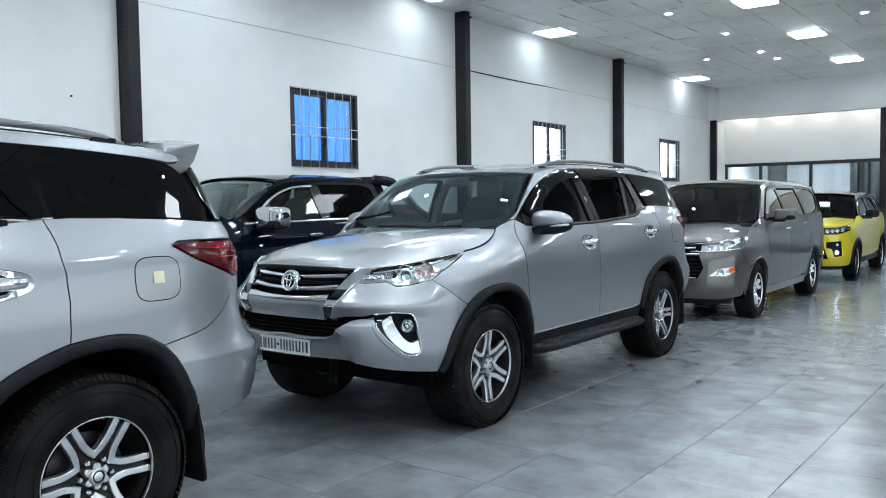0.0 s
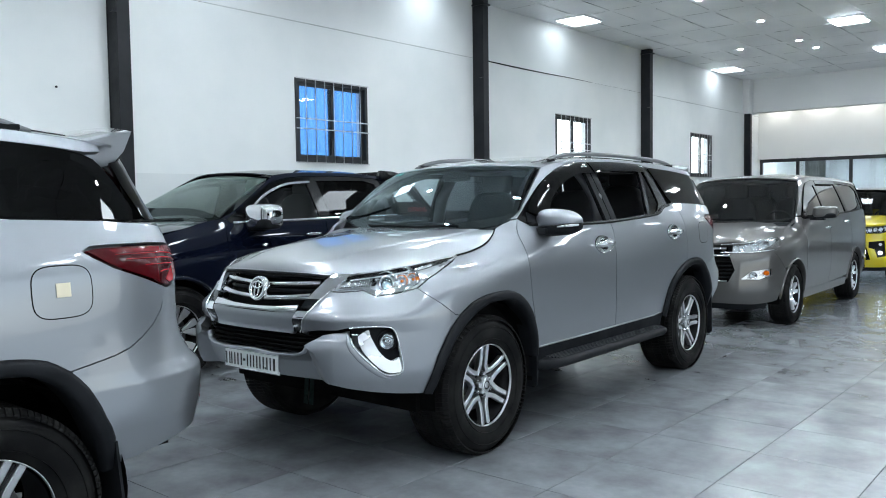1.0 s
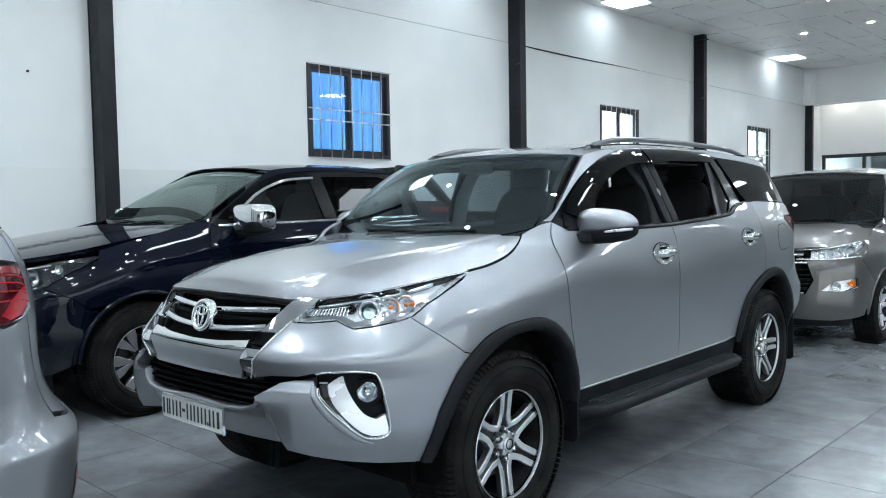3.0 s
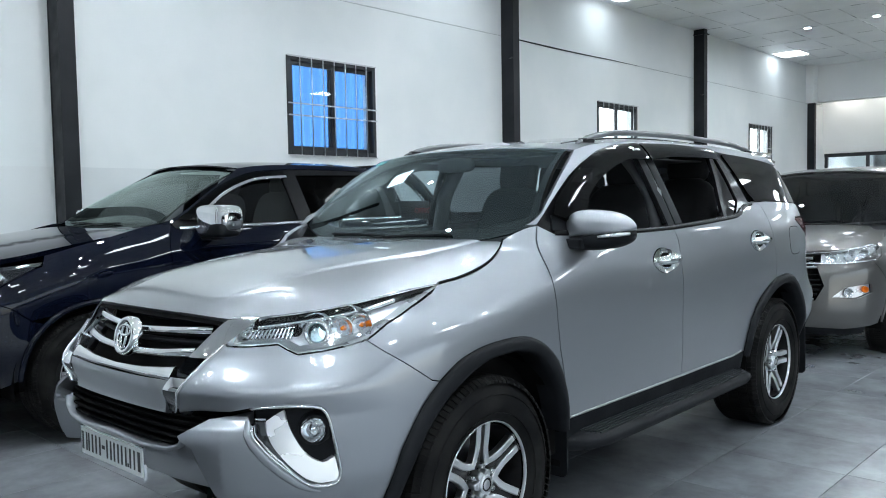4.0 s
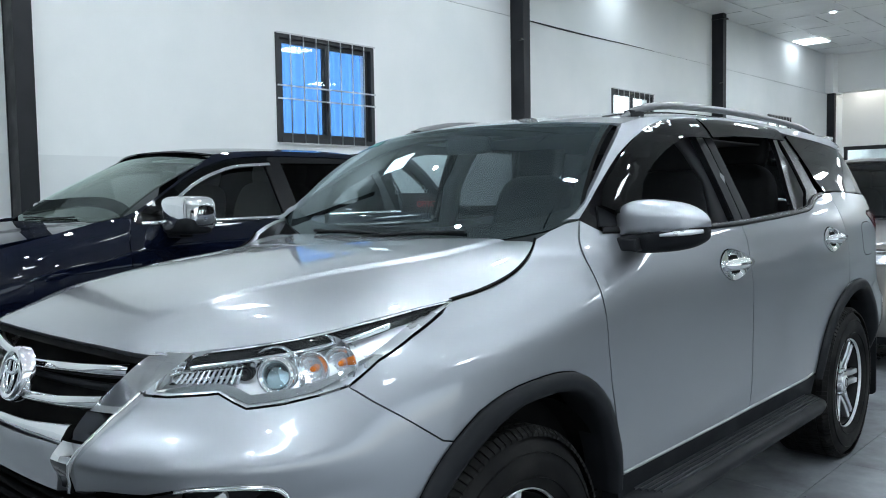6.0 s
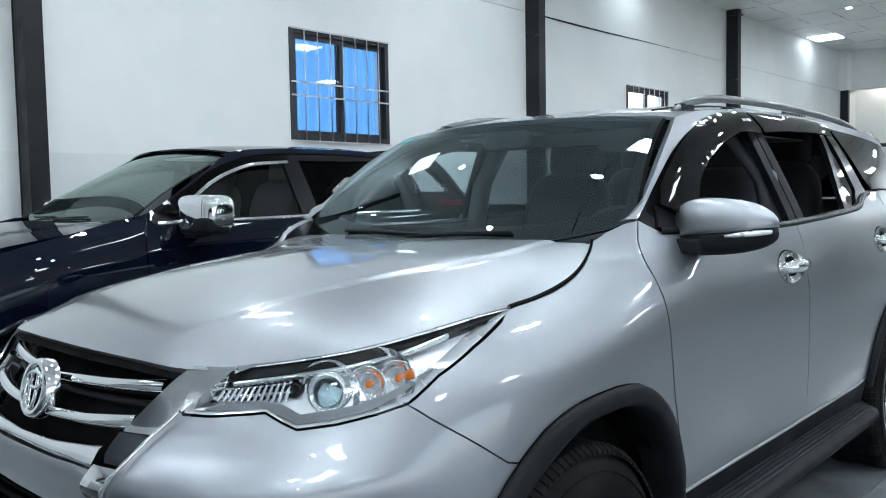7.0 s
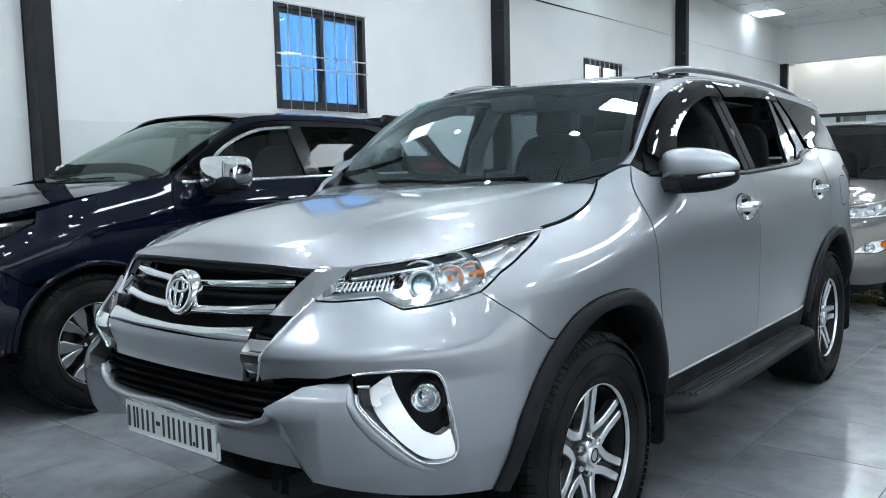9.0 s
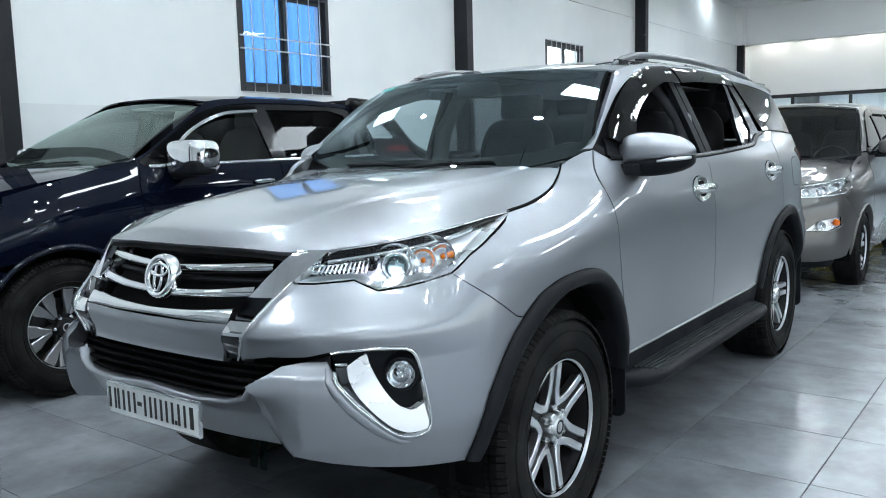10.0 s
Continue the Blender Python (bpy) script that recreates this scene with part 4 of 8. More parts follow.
    # the ridge of the front bumper under the headlights
    B.tab = B.tab - np.interp(S, [0.27, 0.36, 0.45, 0.70, 0.90, 1.08], [0.0, 0.014, 0.017, 0.017, 0.011, 0.0]) * np.interp(Z, [0.70, 0.74, 0.80, 0.817, 0.828, 0.86, 0.905], [0.0, 0.15, 0.93, 1.0, 0.86, 0.42, 0.0])
    W = B.wrap()
    q = lambda X, Y, z: (B.at(X, Y), z)
    sd = lambda pts: [(B.side(Y), z) for Y, z in pts]
    sx = lambda X, z: (B.at(X, -0.95 + 0.3 * max(0.0, abs(X) - 0.3)), z)
    left = lambda pts, s: pts if s > 0 else mirror_pts(pts)

    def panel(name, pts, mat, label="", res=0.035, gap=0.0025, depth=0.02, holes=(), out=0.0, parent=None, rounds=0, sides=(1, -1), lip=0.0015):
        obs = []
        for s in sides:
            l = soften(pts, rounds) if rounds else pts
            obs.append(part(name, sheet(left(l, s), B.wrap(out), res, gap, depth, [left(h, s) for h in holes], lip, flip=False), mat, parent or car, label))
        return obs

    # wheel arch lines
    arch_f = curve([(-0.505, 0.415), (-0.466, 0.499), (-0.433, 0.571), (-0.377, 0.660), (-0.32, 0.729), (-0.25, 0.786), (-0.14, 0.842), (0.0, 0.868), (0.12, 0.872), (0.22, 0.86), (0.3, 0.825), (0.38, 0.76), (0.43, 0.68), (0.465, 0.58), (0.485, 0.47)], 30)
    arch_fi = curve([(-0.455, 0.405), (-0.41, 0.496), (-0.37, 0.572), (-0.32, 0.645), (-0.26, 0.706), (-0.19, 0.755), (-0.1, 0.798), (0.0, 0.824), (0.11, 0.826), (0.2, 0.815), (0.27, 0.785), (0.335, 0.725), (0.38, 0.66), (0.42, 0.57), (0.45, 0.46)], 30)
    arch_r = curve([(2.19, 0.49), (2.228, 0.62), (2.30, 0.725), (2.39, 0.79), (2.51, 0.845), (2.65, 0.885), (2.79, 0.895), (2.91, 0.88), (3.01, 0.832), (3.085, 0.745), (3.135, 0.64), (3.17, 0.56), (3.20, 0.462)], 36)
    arch_ri = curve([(2.25, 0.48), (2.285, 0.60), (2.35, 0.69), (2.43, 0.752), (2.54, 0.80), (2.66, 0.835), (2.78, 0.845), (2.89, 0.832), (2.97, 0.79), (3.035, 0.715), (3.08, 0.625), (3.113, 0.545), (3.14, 0.452)], 36)

    k0 = next(k for k, p in enumerate(arch_f) if p[0] > -0.285)
    SEAM = [(1.005, 0.938), (1.052, 0.904), (1.114, 0.864), (1.223, 0.79)]
    # lower side panels
    fender = [(1.50, 1.086), (1.56, 1.096), (1.617, 1.110), (1.67, 1.126), (1.718, 1.144), (1.755, 1.163), (1.782, 1.186), (1.797, 1.208), (1.85, 1.232), (1.91, 1.251)] + sd(curve([(0.45, 1.258), (0.425, 1.205), (0.405, 1.11), (0.395, 1.02), (0.40, 0.90), (0.42, 0.78), (0.455, 0.64), (0.495, 0.50)], 14))
    fender += sd(arch_f[k0:][::-1][1:]) + SEAM[::-1] + [(1.089, 0.980), (1.209, 1.019), (1.345, 1.055), (1.39, 1.0735)]
    panel("front_fender", fender, SILVER, res=0.025)
    front_edge = curve([(0.495, 0.50), (0.455, 0.64), (0.42, 0.78), (0.40, 0.90), (0.395, 1.02), (0.405, 1.11), (0.425, 1.205), (0.45, 1.258)], 14)
    split = curve([(1.46, 1.215), (1.475, 1.16), (1.465, 1.07), (1.45, 0.97), (1.435, 0.80), (1.44, 0.64), (1.45, 0.515)], 12)
    rgap = curve([(2.605, 1.327), (2.628, 1.24), (2.642, 1.13), (2.646, 1.02), (2.638, 0.884)], 10)
    belt = [(0.45, 1.258), (0.52, 1.225), (0.9, 1.212), (1.2, 1.212), (1.46, 1.215)]
    panel("front_door", sd(front_edge + belt[1:] + split[1:]), SILVER)
    belt_r = [(1.46, 1.215), (1.8, 1.229), (2.08, 1.244), (2.2, 1.252), (2.27, 1.266), (2.33, 1.291), (2.40, 1.309), (2.48, 1.317)]
    panel("rear_door", sd(split[::-1] + belt_r[1:] + rgap + [p for p in arch_r if p[0] < 2.63 and p[1] > 0.52][::-1] + [(2.2, 0.515)]), SILVER)
    seam_r = [(4.955, 1.06), (4.917, 0.982), (4.87, 0.938), (4.81, 0.899), (4.75, 0.868), (4.69, 0.852), (4.53, 0.824)]
    tail_loop = curve([(4.612, 1.214), (4.645, 1.222), (4.71, 1.224), (4.915, 1.222), (5.01, 1.217), (5.095, 1.205), (5.12, 1.17), (5.10, 1.10), (5.04, 1.075), (4.97, 1.066), (4.875, 1.098), (4.71, 1.158), (4.64, 1.198), (4.612, 1.214)], 60)[:-1]
    quarter = sd(rgap[::-1] + [(2.7, 1.331), (2.9, 1.327), (3.2, 1.314), (3.36, 1.302)]) + [(4.99, 1.292), (5.085, 1.285), (5.112, 1.212), (5.01, 1.223), (4.915, 1.228), (4.71, 1.23), (4.64, 1.228), (4.605, 1.214), (4.637, 1.193), (4.71, 1.152), (4.875, 1.092), (4.965, 1.06)] + seam_r[1:] + sd([p for p in arch_r if 2.645 < p[0] < 3.01][::-1])
    panel("quarter_panel", quarter, SILVER)
    panel("rocker", sd([(0.49, 0.50), (2.2, 0.51), (2.2, 0.40), (0.49, 0.40)]), PLASTIC, depth=0.05, res=0.05)
    for s in (1, -1):
        part("sill_trim", strip(bmesh.new(), W, left(sd([(0.50, 0.508), (1.2, 0.508), (2.05, 0.515), (2.15, 0.525)]), s), 0.008, 0.005), SILL_TRIM, car, "thin bright sill strip")
    # arch cladding
    for n, (o, i) in (("wheel_arch_trim", (arch_f, arch_fi)), ("wheel_arch_trim", (arch_r, arch_ri))):
        for s in (1, -1):
            bm = bmesh.new()
            A, I = np.array(left(sd(o), s)), np.array(left(sd(i), s))
            rows = []
            for f, lift in ((0.0, 0.001), (0.0, 0.010), (0.25, 0.019), (0.75, 0.022), (1.0, 0.016), (1.05, -0.02), (1.05, -0.09)):
                rows.append([bm.verts.new(p) for p in B.wrap(lift)(A * (1 - f) + I * f)])
            for a, b in zip(rows, rows[1:]):
                for k in range(len(a) - 1):
                    bm.faces.new((a[k], a[k + 1], b[k + 1], b[k])).smooth = True
            part(n, bm, PLASTIC, car, "black plastic wheel arch cladding")
    # arch liners
    for y, xa in ((0.0, 0.45), (2.745, 0.45)):
        for s in (1, -1):
            bm = bmesh.new()
            rows = [[bm.verts.new((s * x, y + 0.03 + r * math.cos(a), 0.375 + r * 0.98 * math.sin(a))) for a in np.linspace(-0.15, math.pi + 0.15, 24)] for x, r in ((0.45, 0.05), (0.45, 0.45), (0.80, 0.45))]
            for a, b in zip(rows, rows[1:]):
                for k in range(23):
                    bm.faces.new((a[k], a[k + 1], b[k + 1], b[k])).smooth = True
            part("wheel_arch_liner", bm, UNDER, car)
    # mud flaps: slanting rubber sheets with a rounded lower corner
    for y0, low, wide in ((0.475, 0.268, 0.832), (3.165, 0.225, 0.842)):
        for s in (1, -1):
            bm = bmesh.new()
            edge = [(0.60, 0.56), (wide + 0.004, 0.56), (wide + 0.002, 0.42)] + [(wide - 0.03 + 0.03 * math.cos(t), low + 0.03 - 0.03 * math.sin(t)) for t in np.linspace(0, math.pi / 2, 6)] + [(0.60, low)]
            lean = lambda z: y0 + 0.10 * (0.56 - z) if y0 > 1 else y0 + 0.03 * (0.56 - z)
            a, b = ([bm.verts.new((s * x, lean(z) + d, z)) for x, z in edge] for d in (-0.005, 0.005))
            bm.faces.new(a), bm.faces.new(b[::-1])
            for k in range(len(edge)):
                j = (k + 1) % len(edge)
                bm.faces.new((a[k], b[k], b[j], a[j]))
            bmesh.ops.recalc_face_normals(bm, faces=bm.faces[:])
            part("mud_flap", bm, PLASTIC, car)
    # front bumper: wings and lower skirt, round the grilles and fog lamps
    hl_low = [(0.498, 0.930), (0.577, 0.928), (0.677, 0.933), (0.702, 0.935), (0.737, 0.920), (0.771, 0.907), (0.856, 0.914), (0.932, 0.925), (SEAM[0][0], SEAM[0][1])]
    leg_outer = [(0.627, 1.013), (0.573, 0.978), (0.508, 0.934), (0.457, 0.887), (0.429, 0.849), (0.394, 0.804), (0.366, 0.736)]
    leg_inner = [(0.306, 0.735), (0.317, 0.787), (0.335, 0.826), (0.358, 0.874), (0.377, 0.903), (0.414, 0.943), (0.468, 0.992), (0.508, 1.012)]
    fog_o = curve([(0.628, 0.765), (0.672, 0.772), (0.734, 0.775), (0.818, 0.770), (0.845, 0.759), (0.860, 0.735), (0.873, 0.687), (0.886, 0.620), (0.893, 0.565), (0.885, 0.536), (0.849, 0.524), (0.810, 0.528), (0.768, 0.552), (0.727, 0.588), (0.687, 0.628), (0.653, 0.672), (0.636, 0.700), (0.634, 0.722)], 60)
    low_top = [(0.412, 0.684), (0.453, 0.708), (0.497, 0.732), (0.553, 0.740), (0.620, 0.741)]
    tusk_edge = [(0.527, 0.492), (0.502, 0.563), (0.482, 0.618), (0.463, 0.652), (0.422, 0.671)]
    wing = leg_outer[::-1][:5] + hl_low + SEAM[1:] + sd(arch_f[:k0 + 1][::-1])
    wing += [(0.97, 0.42), (0.93, 0.425), (0.837, 0.435), (0.725, 0.45), (0.616, 0.469)] + tusk_edge + low_top + fog_o[::-1] + [(0.565, 0.752), (0.46, 0.749)]

    def tusk(p):
        """The wrap, with the lower wing standing proud beside the grille."""
        a, z = np.abs(p[:, 0]), p[:, 1]
        f = np.clip((0.737 - z) / 0.03, 0, 1) * np.clip((0.80 - a) / 0.25, 0, 1) * np.clip((z - 0.40) / 0.12, 0, 1)
        return B.wrap(0.0)(p) * (1 - f[:, None]) + B.wrap(0.035)(p) * f[:, None]
    for s in (1, -1):
        part("front_bumper_wing", sheet(left(wing, s), tusk, 0.013, 0.001, 0.05), SILVER, car)
        # painted border round the lower edge of the fog lamp recess
        part("fog_border", strip(bmesh.new(), lambda p: tusk(p), left([(0.622, 0.728), (0.624, 0.700), (0.641, 0.665), (0.676, 0.619), (0.718, 0.577), (0.762, 0.541), (0.800, 0.519), (0.828, 0.513)], s), [0.012, 0.020, 0.022, 0.022, 0.022, 0.020, 0.014, 0.004], 0.004), SILVER, car)
    skirt_top = [(0.0, 0.628), (0.196, 0.618), (0.332, 0.624), (0.386, 0.641), (0.41, 0.682)]
    half = skirt_top + tusk_edge[::-1] + [(0.372, 0.496), (0.187, 0.493), (0.0, 0.492)]
    whole = lambda h: h + [(-a, z) for a, z in h[::-1]][1:-1]
    slope_at = sorted((z, a) for a, z in tusk_edge)

    def skirt(p):
        """The wrap set back, rising in a flat facet to the wings beside it."""
        a, z = np.abs(p[:, 0]), p[:, 1]
        end = np.interp(z, [v for v, _ in slope_at], [v for _, v in slope_at])
        start = end - 0.055 - 0.02 * np.clip((0.67 - z) / 0.17, 0, 1)
        f = np.clip((a - start) / (end - start), 0, 1)[:, None]
        under = np.clip((0.60 - z) / 0.11, 0, 1)[:, None]
        back = B.wrap(-0.024)(p) * (1 - under) + B.wrap(-0.048)(p) * under
        return back * (1 - f) + B.wrap(0.032)(p) * f
    part("front_skirt", sheet(whole(half), skirt, 0.012, 0.0, 0.03), SILVER, car, "silver lower bumper centre")
    lip_line = skirt_top[:4] + [(0.408, 0.672)]
    part("bumper_lip", strip(bmesh.new(), B.wrap(-0.02), [(-a, z) for a, z in lip_line[::-1]][:-1] + lip_line, 0.016, 0.02, 0.02), SILVER, car)
    # lower grille: dark back and slats
    low = [(0.0, 0.765), (0.36, 0.765), (0.68, 0.77), (0.68, 0.735), (0.5, 0.735), (0.42, 0.66), (0.36, 0.61), (0.0, 0.605)]
    part("lower_grille", sheet(whole(low), B.wrap(-0.055), 0.05, 0.0, 0.0), UNDER, car)
    for k, z in enumerate((0.638, 0.657, 0.676, 0.695, 0.714, 0.733)):
        a = 0.345 + k * 0.03
        part("grille_slat", strip(bmesh.new(), B.wrap(-0.045), [(-a, z), (0.0, z), (a, z)], 0.0095, 0.022, 0.01), UNDER, car)
    # upper grille
    up = [(0.0, 1.005), (0.50, 1.012), (0.41, 0.945), (0.36, 0.86), (0.33, 0.74), (0.0, 0.74)]
    part("upper_grille", sheet(whole(up), B.wrap(-0.07), 0.05, 0.0, 0.0), UNDER, car)
    for (z0, z1, z2), a, w in (((0.946, 0.956, 0.965), 0.415, 0.018), ((0.882, 0.890, 0.902), 0.372, 0.019)):
        part("grille_bar", strip(bmesh.new(), B.wrap(-0.028), [(-a, z2), (-a * 0.55, z1), (0, z0), (a * 0.55, z1), (a, z2)], [0.024, w, w * 0.9, w, 0.024], 0.016, 0.01), CHROME, car, "chrome grille bar")
    for z, a in ((0.985, 0.43), (0.918, 0.375)):
        part("grille_fin", strip(bmesh.new(), B.wrap(-0.06), [(-a, z + 0.006), (0, z), (a, z + 0.006)], 0.012, 0.012, 0.01), PLASTIC, car)
    a = 0.338
    part("grille_bar", strip(bmesh.new(), B.wrap(-0.012), [(-a, 0.845), (-a * 0.5, 0.838), (0, 0.836), (a * 0.5, 0.838), (a, 0.845)], [0.036, 0.024, 0.018, 0.024, 0.036], 0.014, 0.012), CHROME, car, "chrome grille bar")
    mid = [(0.0, 0.825), (0.2, 0.827), (0.336, 0.832), (0.317, 0.787), (0.306, 0.729), (0.0, 0.727)]
    part("bumper_bar", sheet(whole(mid), B.wrap(0.004), 0.03, 0.0, 0.03), SILVER, car)

    edge_at = lambda line, z: float(np.interp(z, *zip(*sorted((h, a) for a, h in line))))
    for s in (1, -1):
        leg = None
        # the two dark pieces have the floor's dark reflection put into their colour
        for z0, z1, o0, o1, mat in ((0.897, 1.013, 0.006, 0.017, CHROME), (0.842, 0.897, -0.010, 0.012, DARK_CHROME), (0.806, 0.842, 0.012, 0.004, CHROME), (0.735, 0.806, -0.006, 0.012, DARK_CHROME)):
            lean = lambda p: (lambda f: B.wrap(o0)(p) * (1 - f) + B.wrap(o1)(p) * f)(((p[:, 1] - z0) / (z1 - z0))[:, None])
            zs = np.linspace(z0, z1, 8)
            loop = [(edge_at(leg_outer, z) - 0.001, z) for z in zs[::-1]] + [(edge_at(leg_inner, z), z) for z in zs]
            piece = part("grille_surround" if leg is None else "surround_facet", sheet(left(loop, s), lean, 0.015, 0.0, 0.03, lip=0.0008), mat, leg or car, "chrome grille surround leg" if leg is None else "chrome facet coloured dark for the floor it mirrors" if mat is DARK_CHROME else "")
            leg = leg or piece
        part("surround_edge", strip(bmesh.new(), B.wrap(0.004), left(leg_outer[2:], s), 0.006, 0.010), CHROME, leg)

    # badge: a plain chrome ring
    by = W(np.array([[0.0, 0.93]]))[0][1] - 0.012
    badge = part("badge", lathe_bm([(0.02, 0.066), (0.0, 0.066), (-0.012, 0.06), (-0.012, 0.05), (-0.004, 0.046)], 40, "y"), CHROME, car, "plain chrome ring badge", True)
    badge.matrix_local = pose(0, by, 0.93, -14)
    part("badge_centre", lathe_bm([(0.0, 0.047), (-0.003, 0.03), (-0.004, 0.0005)], 32, "y"), GLOSSY, badge, smooth=True)
    bm = bmesh.new()
    tube(bm, [(0.038 * math.cos(k / 24 * 2 * math.pi), -0.007, 0.018 + 0.017 * math.sin(k / 24 * 2 * math.pi)) for k in range(25)], 0.0055, 6)
    tube(bm, [(0.017 * math.cos(k / 24 * 2 * math.pi), -0.007, -0.002 + 0.042 * math.sin(k / 24 * 2 * math.pi)) for k in range(25)], 0.0055, 6)
    part("badge_emblem", bm, CHROME, badge, smooth=True)
    # number plate with plain bars
    py = W(np.array([[0.0, 0.62]]))[0][1] + 0.012
    plate = boxed("licence_plate", (-0.185, 0.245, py - 0.016, py - 0.01, 0.520, 0.616), PLATE, car, "white plate with dark bars", 0.002)
    for a in ((-0.187, 0.247, 0.518, 0.523), (-0.187, 0.247, 0.613, 0.618), (-0.187, -0.182, 0.523, 0.613), (0.242, 0.247, 0.523, 0.613)):
        boxed("plate_rim", (a[0], a[1], py - 0.019, py - 0.01, a[2], a[3]), CHROME, plate)
    for k, (x, w, h) in enumerate(((-0.162, 0.036, 0.062), (-0.119, 0.036, 0.062), (-0.066, 0.038, 0.062), (-0.028, 0.02, 0.012), (0.012, 0.036, 0.062), (0.062, 0.036, 0.062), (0.113, 0.036, 0.062), (0.141, 0.01, 0.012), (0.168, 0.036, 0.062), (0.211, 0.016, 0.062))):
        zb = 0.536 if h > 0.02 else (0.562 if k == 3 else 0.537)
        wb = w * 0.27
        if w > 0.03:
            for xx in (x - w / 2, x + w / 2 - wb):
                boxed("plate_bar", (xx, xx + wb, py - 0.0175, py - 0.0165, zb, zb + h), INK, plate)
        else:
            boxed("plate_bar", (x - w / 2, x + w / 2, py - 0.0175, py - 0.0165, zb, zb + h), INK, plate)

    # fog lamps
    for s in (1, -1):
        part("fog_lamp_housing", sheet(left(fog_o, s), B.wrap(-0.05), 0.03, -0.003, 0.0), PLASTIC, car)
        bm = bmesh.new()
        O = np.array(left(fog_o, s))
        C0 = np.array([s * 0.77, 0.66])
        I = O + (C0 - O) * np.minimum(1.0, 0.009 / np.linalg.norm(C0 - O, axis=1))[:, None]
        rows = [[bm.verts.new(p) for p in tusk(O * (1 - f) + I * f) + (B.wrap(l)(O) - B.wrap(0.0)(O))] for f, l in ((0, -0.05), (0, 0.002), (0.4, 0.006), (1.0, 0.003), (1.0, -0.055))]
        for a, b in zip(rows, rows[1:]):
            for k in range(len(O) - 1):
                bm.faces.new((a[k], a[k + 1], b[k + 1], b[k])).smooth = True
        part("fog_lamp_frame", bm, CHROME, car, "thin chrome fog lamp frame")
        up_edge = curve([(0.670, 0.722), (0.696, 0.738), (0.723, 0.750), (0.732, 0.725), (0.746, 0.694), (0.776, 0.644), (0.807, 0.612), (0.840, 0.599), (0.874, 0.612)], 30)
        low_edge = curve([(0.883, 0.565), (0.877, 0.546), (0.834, 0.541), (0.795, 0.553), (0.759, 0.579), (0.718, 0.620), (0.688, 0.659), (0.673, 0.693)], 24)
        part("fog_lamp_blade", sheet(left(up_edge + low_edge, s), lambda p: tilted(B, p), 0.02, 0.0, 0.04, lip=0.002), SATIN, car, "bright curved fog lamp blade")
        facet = [(0.640, 0.722), (0.668, 0.724)] + low_edge[::-1] + curve([(0.885, 0.540), (0.849, 0.529), (0.81, 0.533), (0.768, 0.557), (0.727, 0.593), (0.687, 0.633), (0.655, 0.675)], 20)
        part("fog_lamp_facet", sheet(left(facet, s), B.wrap(-0.012), 0.012, 0.0, 0.03), DARK_CHROME, car)
        part("fog_lamp_slot", strip(bmesh.new(), B.wrap(-0.02), left([(0.640, 0.728), (0.672, 0.728)], s), 0.010, 0.008), CHROME, car)
        c = B.wrap(-0.03)(np.array([[s * 0.818, 0.694]]))[0]
        d = np.array([s * 0.62, -0.78, 0.0])
        fog = part("fog_lamp", lathe_bm([(-0.03, 0.052), (0.012, 0.046), (0.018, 0.041), (0.01, 0.037)], 28, "y"), PLASTIC, car, smooth=True)
        fog.matrix_local = Matrix.Translation(c) @ Vector((0, 1, 0)).rotation_difference(Vector(d)).to_matrix().to_4x4()
        part("reflector", lathe_bm([(0.016, 0.037), (-0.006, 0.031), (-0.018, 0.016), (-0.02, 0.0005)], 24, "y"), CHROME, fog, smooth=True)
        part("bulb_shield", lathe_bm([(-0.02, 0.012), (0.0, 0.011), (0.006, 0.0005)], 16, "y"), CHROME, fog, smooth=True)
        part("lens", lathe_bm([(0.014, 0.038), (0.022, 0.03), (0.027, 0.015), (0.028, 0.0005)], 28, "y"), LENS, fog, smooth=True)

    # headlights
    hl_up = [(1.405, 1.072), (1.296, 1.066), (1.081, 1.049), (0.915, 1.032), (0.767, 1.018), (0.652, 1.009), (0.585, 0.989), (0.532, 0.957)]
    hl = [(a, z + 0.003) for a, z in hl_low] + [(1.089, 0.982), (1.209, 1.021), (1.345, 1.057)] + hl_up
    for s in (1, -1):
        body = part("headlight", sheet(left(hl, s), B.wrap(-0.045), 0.025, 0.0, 0.0), SATIN, car, "clear headlight with amber indicator bulbs")
        part("lens", sheet(left(hl, s), B.wrap(0.0), 0.025, 0.001, 0.0), LENS, body)
        bm = bmesh.new()
        O = np.array(left(resample(hl, 0.02), s))
        rows = [[bm.verts.new(p) for p in B.wrap(l)(O)] for l in (-0.001, -0.06)]
        for k in range(len(O)):
            bm.faces.new((rows[0][k], rows[0][(k + 1) % len(O)], rows[1][(k + 1) % len(O)], rows[1][k])).smooth = True
        part("bezel", bm, SATIN, body)
        mask = hl_up[:7] + [(0.615, 0.983), (0.763, 0.997), (0.906, 1.011), (1.026, 1.026), (1.193, 1.047), (1.345, 1.063)]
        part("black_mask", sheet(left(mask, s), B.wrap(-0.008), 0.03, 0.001, 0.03), GLOSSY, body)
        part("chrome_strip", strip(bmesh.new(), B.wrap(-0.012), left([(0.617, 0.979), (0.763, 0.992), (0.906, 1.006), (1.026, 1.021), (1.17, 1.041)], s), 0.006, 0.006), CHROME, body)
